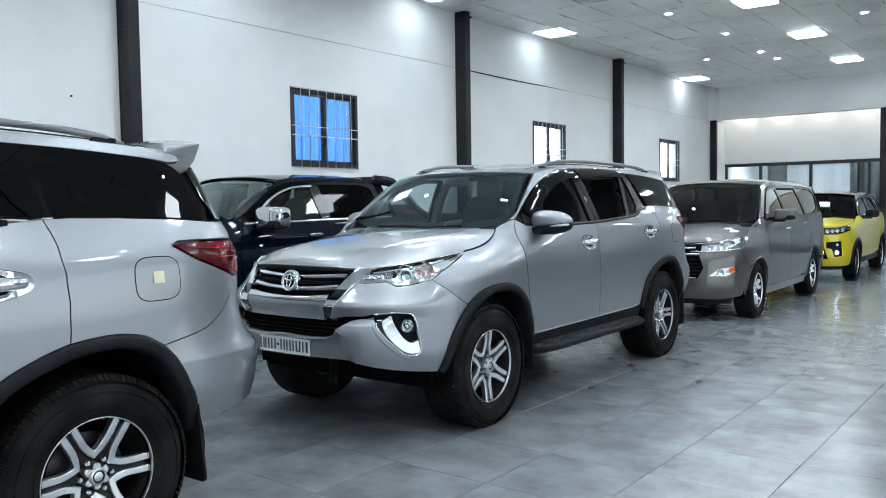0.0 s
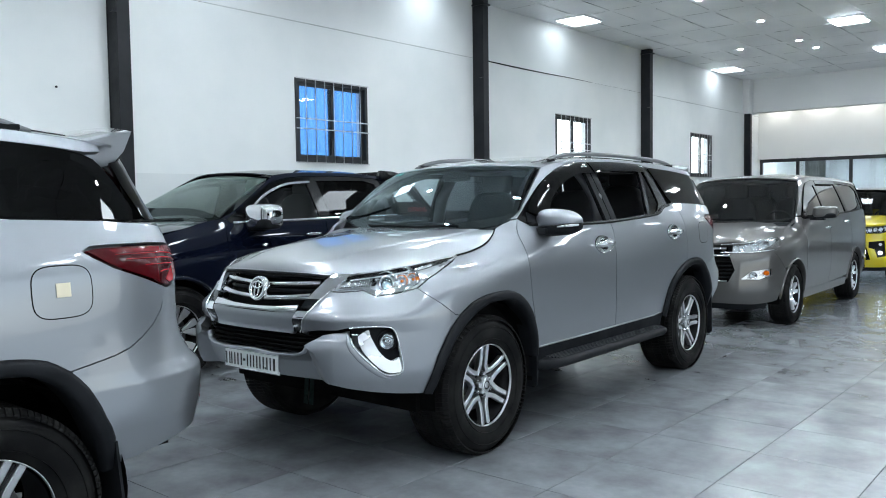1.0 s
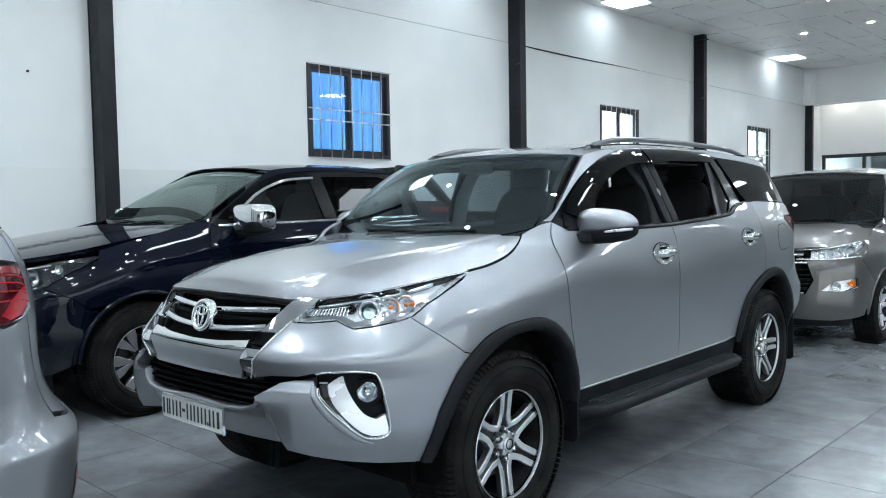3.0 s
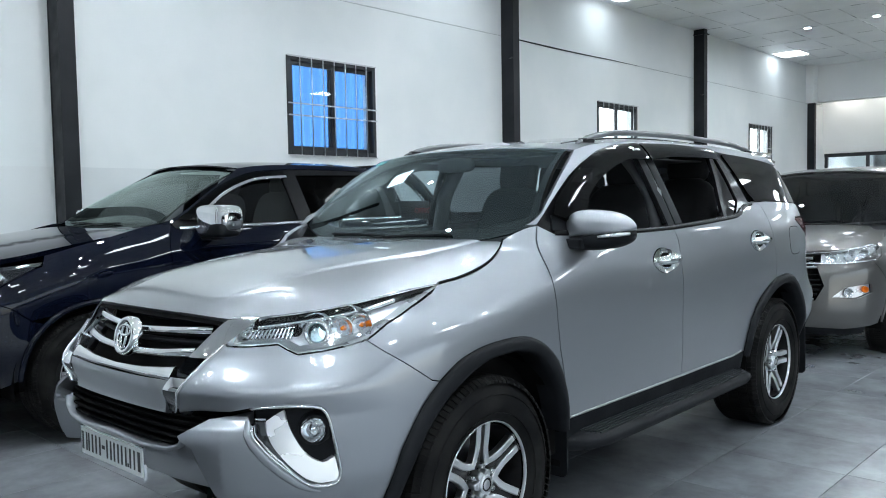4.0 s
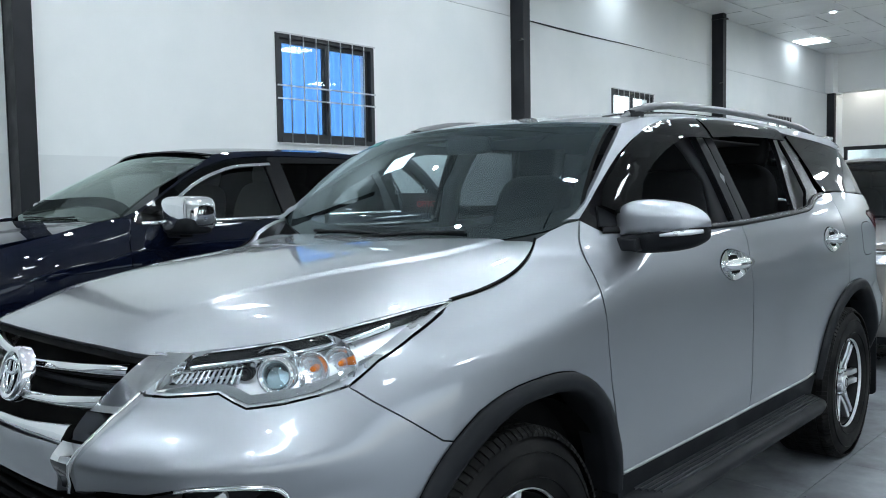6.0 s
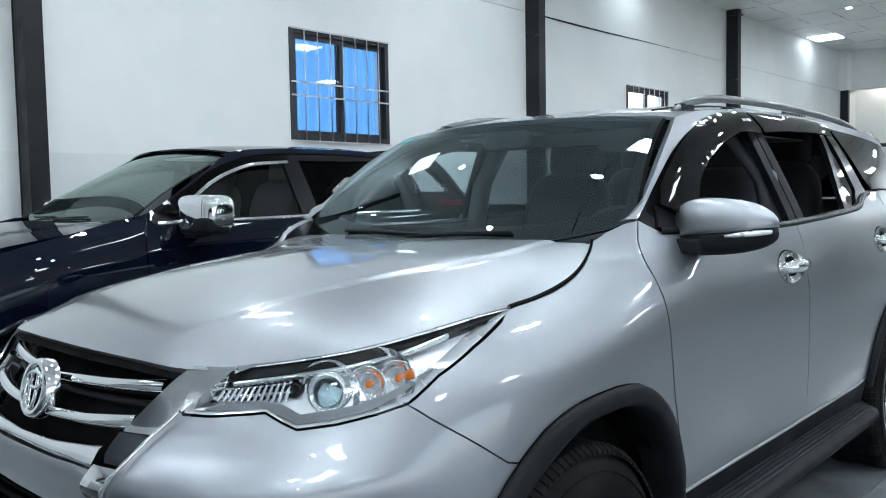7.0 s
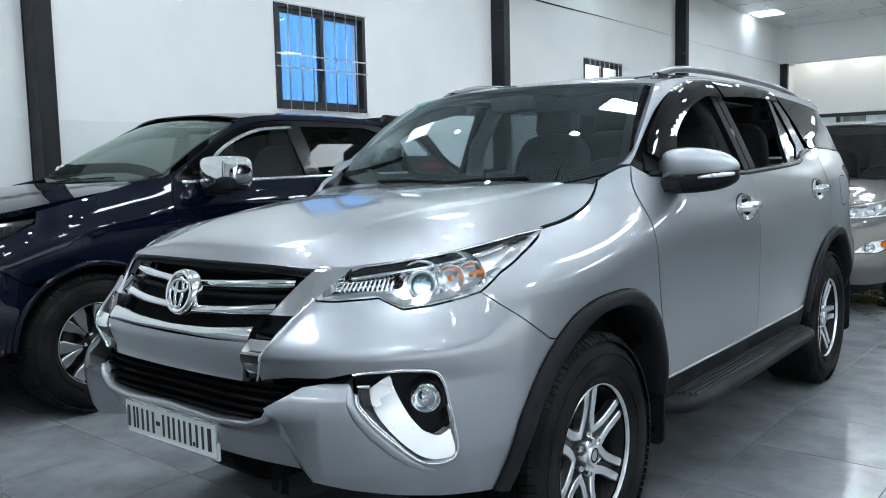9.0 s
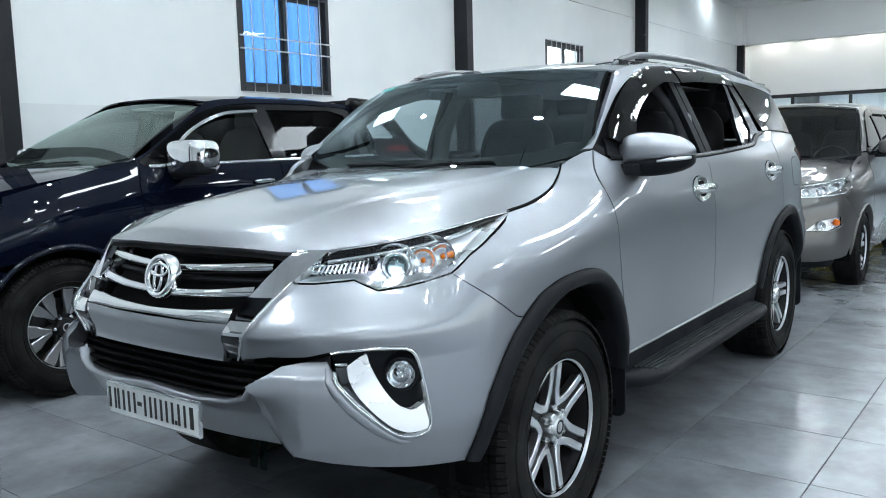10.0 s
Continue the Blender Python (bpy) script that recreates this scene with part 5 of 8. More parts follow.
        guide = [(0.52, 0.936), (0.6, 0.934), (0.69, 0.940), (0.74, 0.926), (0.772, 0.914), (0.856, 0.921), (0.932, 0.932), (1.0, 0.953), (1.10, 0.992), (1.06, 0.984), (0.98, 0.960), (0.9, 0.942), (0.78, 0.930), (0.74, 0.946), (0.69, 0.952), (0.6, 0.945)]
        part("light_guide", sheet(left(guide, s), B.wrap(-0.014), 0.02, 0.0, 0.03), CHROME, body)
        for k in range(12):
            f = k / 11
            a = 0.575 + 0.17 * f
            part("reflector_rib", strip(bmesh.new(), B.wrap(-0.035), left([(a, 0.944), (a + 0.014, 0.962 + 0.016 * f)], s), 0.009, 0.010), CHROME, body)

        def lamp(a, z, parts, deep=-0.03):
            c = B.wrap(deep)(np.array([[s * a, z]]))[0]
            d = Vector((s * 0.55, -0.83, 0.06)).normalized()
            m = Matrix.Translation(c) @ Vector((0, 1, 0)).rotation_difference(d).to_matrix().to_4x4()
            for nm, prof, mat in parts:
                o = part(nm, lathe_bm(prof, 28, "y"), mat, body, smooth=True)
                o.matrix_local = m
        lamp(0.765, 0.966, (("side_lamp", [(-0.03, 0.017), (0.004, 0.015), (0.006, 0.012), (-0.004, 0.010), (-0.006, 0.0005)], GLOSSY),))
        part("reflector_panel", sheet(left([(0.545, 0.943), (0.70, 0.948), (0.755, 0.958), (0.775, 0.985), (0.70, 0.982), (0.61, 0.972)], s), B.wrap(-0.040), 0.02, 0.0, 0.004), DARK_CHROME, body)
        for z0, z1 in ((0.950, 0.957), (0.962, 0.972)):
            part("reflector_ledge", strip(bmesh.new(), B.wrap(-0.034), left([(0.56, z0), (0.76, z1 + 0.004)], s), 0.004, 0.007), CHROME, body)
        lamp(0.85, 0.962, (("reflector_bowl", [(0.0, 0.062), (-0.004, 0.055), (-0.016, 0.046), (-0.02, 0.04)], CHROME),), -0.034)
        lamp(0.98, 0.975, (("reflector_bowl", [(0.004, 0.066), (-0.002, 0.060), (-0.012, 0.05), (-0.016, 0.04)], CHROME),), -0.036)
        lamp(0.85, 0.962, (("projector_ring", [(-0.03, 0.043), (0.012, 0.040), (0.016, 0.034), (0.006, 0.028)], CHROME), ("projector_lens", [(0.002, 0.028), (0.012, 0.020), (0.016, 0.0005)], WINDSCREEN), ("projector_bowl", [(0.001, 0.028), (-0.02, 0.02), (-0.02, 0.0005)], DARK_CHROME)))
        lamp(0.945, 0.972, (("beam_bowl", [(0.010, 0.038), (0.012, 0.035), (0.001, 0.031), (-0.003, 0.018), (-0.004, 0.0005)], REFLECTOR), ("amber_bulb", [(-0.006, 0.005), (0.003, 0.0068), (0.009, 0.0055), (0.012, 0.0005)], AMBER)))
        lamp(1.015, 0.978, (("beam_bowl", [(0.010, 0.038), (0.012, 0.035), (0.001, 0.031), (-0.003, 0.018), (-0.004, 0.0005)], REFLECTOR), ("amber_bulb", [(-0.006, 0.005), (0.003, 0.0068), (0.009, 0.0055), (0.012, 0.0005)], AMBER)))

    # bonnet
    def hood_map(p):
        x, y = np.abs(p[:, 0]), p[:, 1]
        hc = eased([-0.84, -0.80, -0.77, -0.73, -0.68, -0.5, -0.2, 0.1, 0.35, 0.55], [0.985, 1.012, 1.035, 1.055, 1.072, 1.112, 1.155, 1.182, 1.195, 1.2], y)
        he = eased([-0.85, -0.72, -0.677, -0.616, -0.535, -0.405, -0.207, -0.1, 0.0, 0.11, 0.21, 0.27, 0.30, 0.40, 0.55], [0.90, 0.905, 0.925, 0.966, 1.016, 1.049, 1.067, 1.075, 1.087, 1.112, 1.145, 1.170, 1.183, 1.205, 1.22], y, 0.05)
        t = x / 0.70
        z = hc - (hc - he) * t**3
        xc = 0.30 + 0.22 * np.clip((y + 0.8) / 1.25, 0, 1)
        k = np.clip((xc - x) / 0.032 + 0.5, 0, 1)
        return np.stack([p[:, 0], y, z + 0.008 * k * k * (3 - 2 * k) * np.clip((y + 0.80) / 0.6, 0, 1)], 1)
    edge = [(0.0, -0.80), (0.15, -0.798), (0.28, -0.79), (0.40, -0.772), (0.472, -0.735), (0.512, -0.68), (0.573, -0.617), (0.645, -0.534), (0.688, -0.405), (0.695, -0.207), (0.699, -0.115), (0.705, -0.01), (0.707, 0.11), (0.698, 0.212), (0.685, 0.272), (0.678, 0.295), (0.655, 0.335), (0.60, 0.372), (0.5, 0.365), (0.3, 0.335), (0.0, 0.315)]
    edge = curve(edge[:18], 40) + edge[18:]
    part("bonnet", sheet(edge + [(-a, b) for a, b in edge[::-1]][1:-1], hood_map, 0.0125, 0.005, 0.03, lip=0.003), SILVER, car)
    # dark strip laid along the bonnet edge, painting the shade of the gap
    shut = curve([(1.30, 1.045), (1.39, 1.0745), (1.50, 1.088), (1.617, 1.112), (1.718, 1.146), (1.782, 1.188), (1.797, 1.211)], 30)
    for s in (1, -1):
        part("bonnet_shut_seal", strip(bmesh.new(), W, left(shut[6:], s), 0.005, 0.002, 0.004), UNDER, car, "dark line drawn for the shade in the bonnet gap")
    # dark sheet just under the bonnet, added to blacken the gap round it
    dark_edge = curve([(x * (1.014 if y > -0.6 else 1.006), y - (0.003 if y < -0.6 else 0.0)) for x, y in edge[:40]], 40) + edge[40:]
    part("bonnet_seal", sheet(dark_edge + [(-a, b) for a, b in dark_edge[::-1]][1:-1], lambda p: hood_map(p) - np.array([0, 0, 0.016]), 0.06, 0.0, 0.0), UNDER, car)
    # cowl and wipers
    bm = bmesh.new()
    rows = [[bm.verts.new((x, y + d, z)) for x, y in curve([(-0.72, 0.50), (-0.5, 0.42), (0, 0.34), (0.5, 0.42), (0.72, 0.50)], 21)] for d, z in ((-0.06, 1.15), (-0.02, 1.175), (0.12, 1.175))]
    for a, b in zip(rows, rows[1:]):
        for k in range(20):
            bm.faces.new((a[k], a[k + 1], b[k + 1], b[k]))
    part("cowl", bm, PLASTIC, car)

    # windscreen between base and top lines
    def ws_map(p, lift=0.0):
        u, v = p[:, 0], p[:, 1]
        a = np.abs(u)
        xb, yb, zb = 0.72 * u, 0.30 + 0.16 * a**2.2, 1.175 + 0.08 * a**3
        xt, yt, zt = 0.59 * u, 0.775 + 0.10 * a**2.2, 1.604 - 0.026 * a**2.2
        bow = 0.035 * 4 * v * (1 - v)
        return np.stack([xb + (xt - xb) * v, yb + (yt - yb) * v - bow * 0.6, zb + (zt - zb) * v + bow * 0.8 + lift], 1)
    rect = lambda u, a, b: [(-u, a), (u, a), (u, b), (-u, b)]
    part("windscreen", sheet(resample(rect(0.985, 0.0, 0.99), 0.1), ws_map, 0.08, 0.0, 0.0), WINDSCREEN, car, "green-tinted windscreen")
    band = part("windscreen_band", sheet(resample(rect(1.0, 0.0, 1.0), 0.1), lambda p: ws_map(p, -0.006), 0.08, 0.0, 0.0, holes=[resample(rect(0.94, 0.12, 0.95), 0.1)]), UNDER, car, "black windscreen edge band")
    for k, (x, z) in enumerate(((-0.80, 0.90), (-0.87, 0.90))):
        part("inspection_sticker", sheet([(x + 0.035 * math.cos(t / 8 * math.pi), z + 0.045 * math.sin(t / 8 * math.pi)) for t in range(16)], lambda p: ws_map(p, 0.004), 0.03, 0.0, 0.0), TEAL, car)
    for x0, x1 in ((-0.1, 0.5), (-0.55, 0.0)):
        b0, b1 = ws_map(np.array([[x0, 0.03], [x1, 0.045]]), 0.012)
        part("wiper", tube(bmesh.new(), [b0, (b0 + b1) / 2 + np.array([0, 0, 0.003]), b1], 0.0055, 6), PLASTIC, car, smooth=True)

    # greenhouse: pillars, window frames, glass
    frame_line = curve([(0.45, 1.26), (0.55, 1.33), (0.66, 1.40), (0.81, 1.48), (1.01, 1.556), (1.2, 1.598), (1.48, 1.62), (1.86, 1.628), (2.2, 1.626), (2.40, 1.61), (2.75, 1.594), (3.1, 1.568), (3.22, 1.555)], 40)
    zedge = lambda Y: pchip([0.8, 0.88, 1.1, 1.5, 2.0, 2.5, 3.0, 3.35, 3.6], [1.555, 1.575, 1.612, 1.641, 1.652, 1.645, 1.619, 1.585, 1.565], Y)
    roofline = [(y, float(zedge(np.array([y]))[0])) for y in np.linspace(0.88, 3.3, 26)]
    pillar_front = curve([(0.88, 1.575), (0.72, 1.47), (0.58, 1.37), (0.46, 1.285), (0.40, 1.26)], 12)
    panel("roof_side", sd(frame_line + [(3.30, 1.56)] + roofline[::-1] + pillar_front[1:]), SILVER, gap=0.001, res=0.03)
    fglass = curve([(0.70, 1.222), (0.70, 1.33), (0.76, 1.42), (0.90, 1.50), (1.08, 1.555), (1.25, 1.585), (1.37, 1.595)], 16) + [(1.385, 1.59), (1.415, 1.222)]
    rglass = [(1.575, 1.232), (1.54, 1.60), (2.15, 1.606), (2.22, 1.60), (2.06, 1.256)]
    tglass = [(2.115, 1.258), (2.265, 1.595), (2.29, 1.59), (2.33, 1.335), (2.24, 1.272)]
    fl = [p for p in frame_line if p[0] < 2.34]
    frames = panel("window_frame", sd(fl + [(2.36, 1.60), (2.47, 1.322)] + belt_r[::-1][1:] + belt[::-1][1:]), GLOSSY, "gloss black window surround", gap=0.001, holes=[sd(fglass), sd(rglass), sd(tglass)], out=-0.006)
    # the left door windows are wound down
    panel("front_door_glass", sd(fglass), LIGHT_GLASS, gap=-0.004, depth=0.0, out=-0.016, res=0.06, sides=(-1,))
    panel("rear_door_glass", sd(rglass), TINTED, gap=-0.004, depth=0.0, out=-0.016, res=0.06, sides=(-1,))
    panel("quarter_light", sd(tglass), BLACK_GLASS, gap=-0.004, depth=0.0, out=-0.016, res=0.06)
    panel("pillar_cover", sd([(1.39, 1.59), (1.42, 1.225), (1.49, 1.228), (1.455, 1.592)]), PLASTIC, out=-0.002, depth=0.01)
    panel("pillar_cover", sd([(1.46, 1.592), (1.495, 1.229), (1.57, 1.232), (1.53, 1.594)]), PLASTIC, out=-0.002, depth=0.01)
    rear_glass = [(2.42, 1.612), (2.75, 1.606), (2.96, 1.597), (3.1, 1.572), (3.24, 1.545), (3.29, 1.50), (3.405, 1.305), (3.2, 1.318), (2.9, 1.331), (2.66, 1.335), (2.54, 1.33), (2.40, 1.59)]
    panel("rear_side_glass", sd(soften(rear_glass, 1)), BLACK_GLASS, "dark tinted rear side window", depth=0.01, out=-0.004)
    for s in (1, -1):
        part("belt_trim", strip(bmesh.new(), W, left(sd(belt[1:] + belt_r[1:]), s), 0.02, 0.007), GLOSSY, car)
    # wind deflectors over the door glass
    vis1 = curve([(0.535, 1.30), (0.57, 1.34), (0.69, 1.42), (0.84, 1.50), (1.04, 1.575), (1.22, 1.612), (1.44, 1.628)], 16) + curve([(1.44, 1.545), (1.3, 1.545), (1.12, 1.51), (0.95, 1.45), (0.80, 1.37), (0.70, 1.275), (0.64, 1.262)], 14)
    vis2 = [(1.46, 1.628), (1.8, 1.638), (2.1, 1.637), (2.28, 1.63), (2.24, 1.57), (2.0, 1.572), (1.7, 1.565), (1.47, 1.548)]
    line_s, line_z = [B.side(Y) for Y, _ in frame_line], [z for _, z in frame_line]

    def visor(p):
        """Bulging out from the window frame towards its lower edge."""
        d = np.clip((np.interp(np.abs(p[:, 0]), line_s, line_z) + 0.012 - p[:, 1]) / 0.085, 0, 1.1)[:, None]
        f = np.sqrt(d * (2 - d) + 1e-6)
        return B.wrap(0.004)(p) * (1 - f) + B.wrap(0.034)(p) * f
    for v in (vis1, vis2):
        for s in (1, -1):
            vis = part("wind_deflector", sheet(left(sd(v), s), visor, 0.02, 0.0, 0.006, lip=0.002), SMOKE, car, "smoked plastic wind deflector")
            if v is vis1:
                part("deflector_mark", strip(bmesh.new(), lambda p: visor(p) + np.array([s * 0.0015, 0, 0]), left(sd([(1.325, 1.588), (1.40, 1.592)]), s), 0.009, 0.001, 0.001), SATIN, vis, "small pale lettering bar")
    # roof
    Pe = lambda y: B.wrap()(np.stack([np.array([B.side(v) for v in np.atleast_1d(y)]), zedge(np.atleast_1d(y))], 1))
    yy = np.linspace(0.85, 3.45, 60)
    ex = Pe(yy)[:, 0]

    def roof_map(p):
        u, y = p[:, 0], p[:, 1]
        X = np.interp(y, yy, ex)
        front = 0.10 * (1 - np.abs(u)**2.2) * np.clip((1.3 - y) / 0.45, 0, 1)
        return np.stack([u * X, y - front, zedge(y) + 0.045 * (1 - np.abs(u)**2.6) * np.clip(0.5 + (y - 0.85) * 0.75, 0.5, 1)], 1)
    part("roof", sheet(resample([(-1, 0.88), (1, 0.88), (1, 3.32), (-1, 3.32)], 0.1), roof_map, 0.06, 0.0, 0.01), SILVER, car)
    for u in (0.8, -0.8):
        part("roof_groove", tube(bmesh.new(), roof_map(np.array([(u, y) for y in np.linspace(1.0, 3.2, 20)])) + np.array([0, 0, 0.001]), 0.004, 5), PLASTIC, car)
    # roof rails
    for s in (1, -1):
        base = roof_map(np.array([(s * 0.90, y) for y in np.linspace(1.02, 3.05, 24)]))
        lift = np.interp(np.linspace(0, 1, 24), [0, 0.06, 0.14, 0.86, 0.94, 1], [0.0, 0.022, 0.032, 0.028, 0.02, 0.0])
        rail = part("roof_rail", tube(bmesh.new(), base + np.stack([0 * lift, 0 * lift, lift], 1), [0.008] + [0.015] * 22 + [0.008], 8), gray_rail, car, "grey roof rail", True)
        for k in (1, 22):
            part("rail_foot", box(bmesh.new(), base[k][0] - 0.014, base[k][0] + 0.014, base[k][1] - 0.05, base[k][1] + 0.05, base[k][2] - 0.005, base[k][2] + lift[k], 0.004), PLASTIC, rail)
    # door mirrors
    for s in (1, -1):
        bm = bmesh.new()
        cut = lambda x: 1.207 + 0.024 * max(0.0, min(1.0, (s * x - 0.77) / 0.23))

        def shell(b, cz, half):
            """The housing's common form: swept back and tapering towards its outer end."""
            blob(b, s * 0.874, 0.655, cz, 0.135, 0.075, half, 3.0, 28, 16)
            for v in b.verts:
                t = (s * v.co.x - 0.739) / 0.27
                v.co.y += 0.06 * t * t
                if v.co.y > 0.71:
                    v.co.y = 0.71 + (v.co.y - 0.71) * 0.3
                v.co.z = 1.222 + (v.co.z - 1.222) * (1.10 - 0.42 * max(0.0, t)**3)
            return b
        shell(bm, 1.235, 0.074)
        for v in bm.verts:
            v.co.z = max(v.co.z, cut(v.co.x))
        mir = part("door_mirror", bm, SILVER, car, "silver door mirror with black base")
        bm = shell(bmesh.new(), 1.208, 0.052)
        for v in bm.verts:
            v.co.z = min(v.co.z, cut(v.co.x) - 0.003)
            v.co.x -= s * 0.002
            v.co.y += 0.003
        part("mirror_base", bm, PLASTIC, mir)
        part("mirror_foot", box(bmesh.new(), min(s * 0.74, s * 0.84), max(s * 0.74, s * 0.84), 0.57, 0.68, 1.16, 1.20, 0.008), PLASTIC, mir)
        part("mirror_indicator", tube(bmesh.new(), [(s * 0.90, 0.601, 1.208), (s * 0.94, 0.611, 1.213), (s * 0.98, 0.634, 1.217), (s * 1.001, 0.672, 1.219)], [0.004, 0.007, 0.008, 0.006], 8), SATIN, mir, "clear indicator strip", smooth=True)
        part("mirror_glass", box(bmesh.new(), min(s * 0.80, s * 0.93), max(s * 0.80, s * 0.93), 0.728, 0.732, 1.195, 1.262, 0.002), CHROME, mir)
        panel("mirror_sail", sd([(0.52, 1.235), (0.545, 1.30), (0.64, 1.262), (0.69, 1.30), (0.69, 1.225)]), PLASTIC, out=0.002, depth=0.01, sides=(s,))
    # door handles with chrome bowls
    for Y, z in ((1.30, 1.072), (2.40, 1.112)):
        for s in (1, -1):
            c = W(np.array([[s * B.side(Y), z]]))[0]
            bowl = [(B.side(Y) + 0.122 * math.cos(t), z + 0.053 * math.sin(t) * (1.0 + 0.10 * math.cos(3 * t))) for t in np.linspace(0, 2 * math.pi, 25)[:-1]]
            cup = lambda p: np.exp(-(((np.abs(p[:, 0]) - B.side(Y)) / 0.050)**4 + ((p[:, 1] - z) / 0.042)**4))[:, None]
            hb = part("door_handle", sheet(left(bowl, s), lambda p: B.wrap(0.014)(p) * (1 - cup(p)) + B.wrap(0.002)(p) * cup(p), 0.008, 0.0, 0.014, lip=0.003), CHROME, car, "chrome door handle with bowl cover")
            # dark sheet peeping out round the bowl, painting the shade at its edge
            part("handle_gasket", sheet(left(bowl, s), B.wrap(0.006), 0.03, -0.0025, 0.0, lip=0), UNDER, hb)
            bm = bmesh.new()
            tube(bm, [(c[0] + s * 0.006, Y - 0.10, z), (c[0] + s * 0.028, Y - 0.075, z + 0.002), (c[0] + s * 0.036, Y, z + 0.004), (c[0] + s * 0.028, Y + 0.075, z + 0.004), (c[0] + s * 0.006, Y + 0.10, z + 0.003)], [0.014, 0.021, 0.023, 0.021, 0.014], 12, 1.0)
            part("grip", bm, CHROME, hb, smooth=True)
    # side steps
    for s in (1, -1):
        bm = bmesh.new()
        sec = [(0.74, 0.436), (0.785, 0.436), (0.895, 0.424), (0.922, 0.414), (0.930, 0.398), (0.915, 0.374), (0.86, 0.360), (0.74, 0.365)]
        rows = []
        for Y, f, dz in ((0.46, 0.10, 0.0), (0.50, 0.42, 0.0), (0.56, 0.80, 0.0), (0.63, 0.97, 0.0), (0.72, 1.0, 0.0), (1.4, 1.0, 0.0), (2.05, 1.0, 0.0), (2.13, 0.9, 0.0), (2.18, 0.6, 0.0), (2.20, 0.05, 0.0)):
            rows.append([bm.verts.new((s * (0.74 + (x - 0.74) * f), Y, z + dz)) for x, z in sec])
        for a, b in zip(rows, rows[1:]):
            for k in range(len(sec)):
                bm.faces.new((a[k], a[(k + 1) % len(sec)], b[(k + 1) % len(sec)], b[k])).smooth = True
        step = part("side_step", bm, PLASTIC, car, "black ribbed side step")
        for k in range(7):
            x, z = s * (0.790 + k * 0.0165), 0.4355 - 0.0018 * k
            part("step_rib", box(bmesh.new(), x - 0.0045, x + 0.0045, 0.56 + 0.012 * k, 2.10, z - 0.012, z + 0.0055, 0.002), STEP_RIB, step)
    # back: tail lamps, bumper, tailgate, spoiler
    for s in (1, -1):
        lampb = part("tail_lamp", sheet(left(tail_loop, s), B.wrap(0.004), 0.025, 0.003, 0.03, lip=0.003), RED_DARK, car, "wedge-shaped red tail lamp")
        part("lamp_band", sheet(left([(4.70, 1.213), (4.90, 1.215), (5.02, 1.210), (5.088, 1.199), (5.098, 1.182), (5.02, 1.193), (4.90, 1.199), (4.72, 1.203)], s), B.wrap(0.0058), 0.02, 0.0, 0.0, lip=0.001), RED_MID, lampb)
        part("lamp_glow", sheet(left([(4.955, 1.092), (5.00, 1.128), (5.06, 1.15), (5.10, 1.155), (5.096, 1.112), (5.04, 1.086), (4.985, 1.079)], s), B.wrap(0.0058), 0.02, 0.0, 0.0, lip=0.001), RED_LENS, lampb)
        for z0, z1, a0 in ((1.196, 1.176, 4.72), (1.178, 1.158, 4.76), (1.152, 1.138, 4.84), (1.122, 1.118, 4.92)):
            part("lamp_rib", strip(bmesh.new(), B.wrap(0.0050), left([(a0, z0), (4.95, (z0 + z1) / 2 + 0.006), (5.04, z1 + 0.008), (5.10, z1 - 0.004)], s), 0.0035, 0.0025, 0.002), RED_LENS, lampb)
        part("reversing_lens", sheet(left([(4.985, 1.073), (5.04, 1.082), (5.092, 1.106), (5.098, 1.094), (5.045, 1.076)], s), B.wrap(0.0058), 0.02, 0.0, 0.0, lip=0.001), REFLECTOR, lampb, "clear reversing lamp lens")
        reflector = part("bumper_reflector_recess", sheet(left([(5.19, 0.645), (5.24, 0.65), (5.235, 0.56), (5.20, 0.54)], s), B.wrap(0.0015), 0.02, 0.0, 0.0, lip=0.001), PLASTIC, car)
        part("bumper_reflector", sheet(left([(5.198, 0.636), (5.23, 0.641), (5.227, 0.57), (5.206, 0.556)], s), B.wrap(0.004), 0.02, 0.0, 0.0, lip=0.001), RED_LENS, reflector, "red rear bumper reflector")
    rb = seam_r[::-1] + [(5.03, 1.069), (5.088, 1.086), (5.122, 0.95), (5.16, 0.80), (5.30, 0.775), (B.s[-1], 0.775), (B.s[-1], 0.50), (5.30, 0.50), (5.08, 0.505), (4.984, 0.496), (4.80, 0.468)] + sd([p for p in arch_r if p[0] > 3.015][::-1])
    panel("rear_bumper", rb, SILVER, gap=0.002, res=0.013)
    tg = [(5.09, 1.30), (5.115, 1.22), (5.132, 1.17), (5.112, 1.10), (5.092, 1.088), (5.126, 0.95), (5.166, 0.81), (5.30, 0.783), (B.s[-1], 0.783), (B.s[-1], 1.29)]
    panel("tailgate", tg, SILVER, gap=0.001)
    rwin = sd([(3.43, 1.315), (3.36, 1.43), (3.33, 1.52)]) + [q(0.72, 3.64, 1.56), q(0.4, 3.81, 1.565), (B.s[-1], 1.57), (B.s[-1], 1.30), q(0.6, 3.75, 1.30)]
    panel("rear_window", rwin, BLACK_GLASS, depth=0.005, gap=0.0)
    bm = bmesh.new()
    sec = [(3.20, -0.03), (3.30, -0.004), (3.40, 0.02), (3.465, 0.036), (3.462, 0.024), (3.43, -0.04), (3.38, -0.09), (3.30, -0.115), (3.20, -0.08)]
    rows = []
    for u in np.linspace(-1, 1, 17):
        fz = 1.612 + 0.04 * (1 - abs(u)**2.6)
        w = 0.585
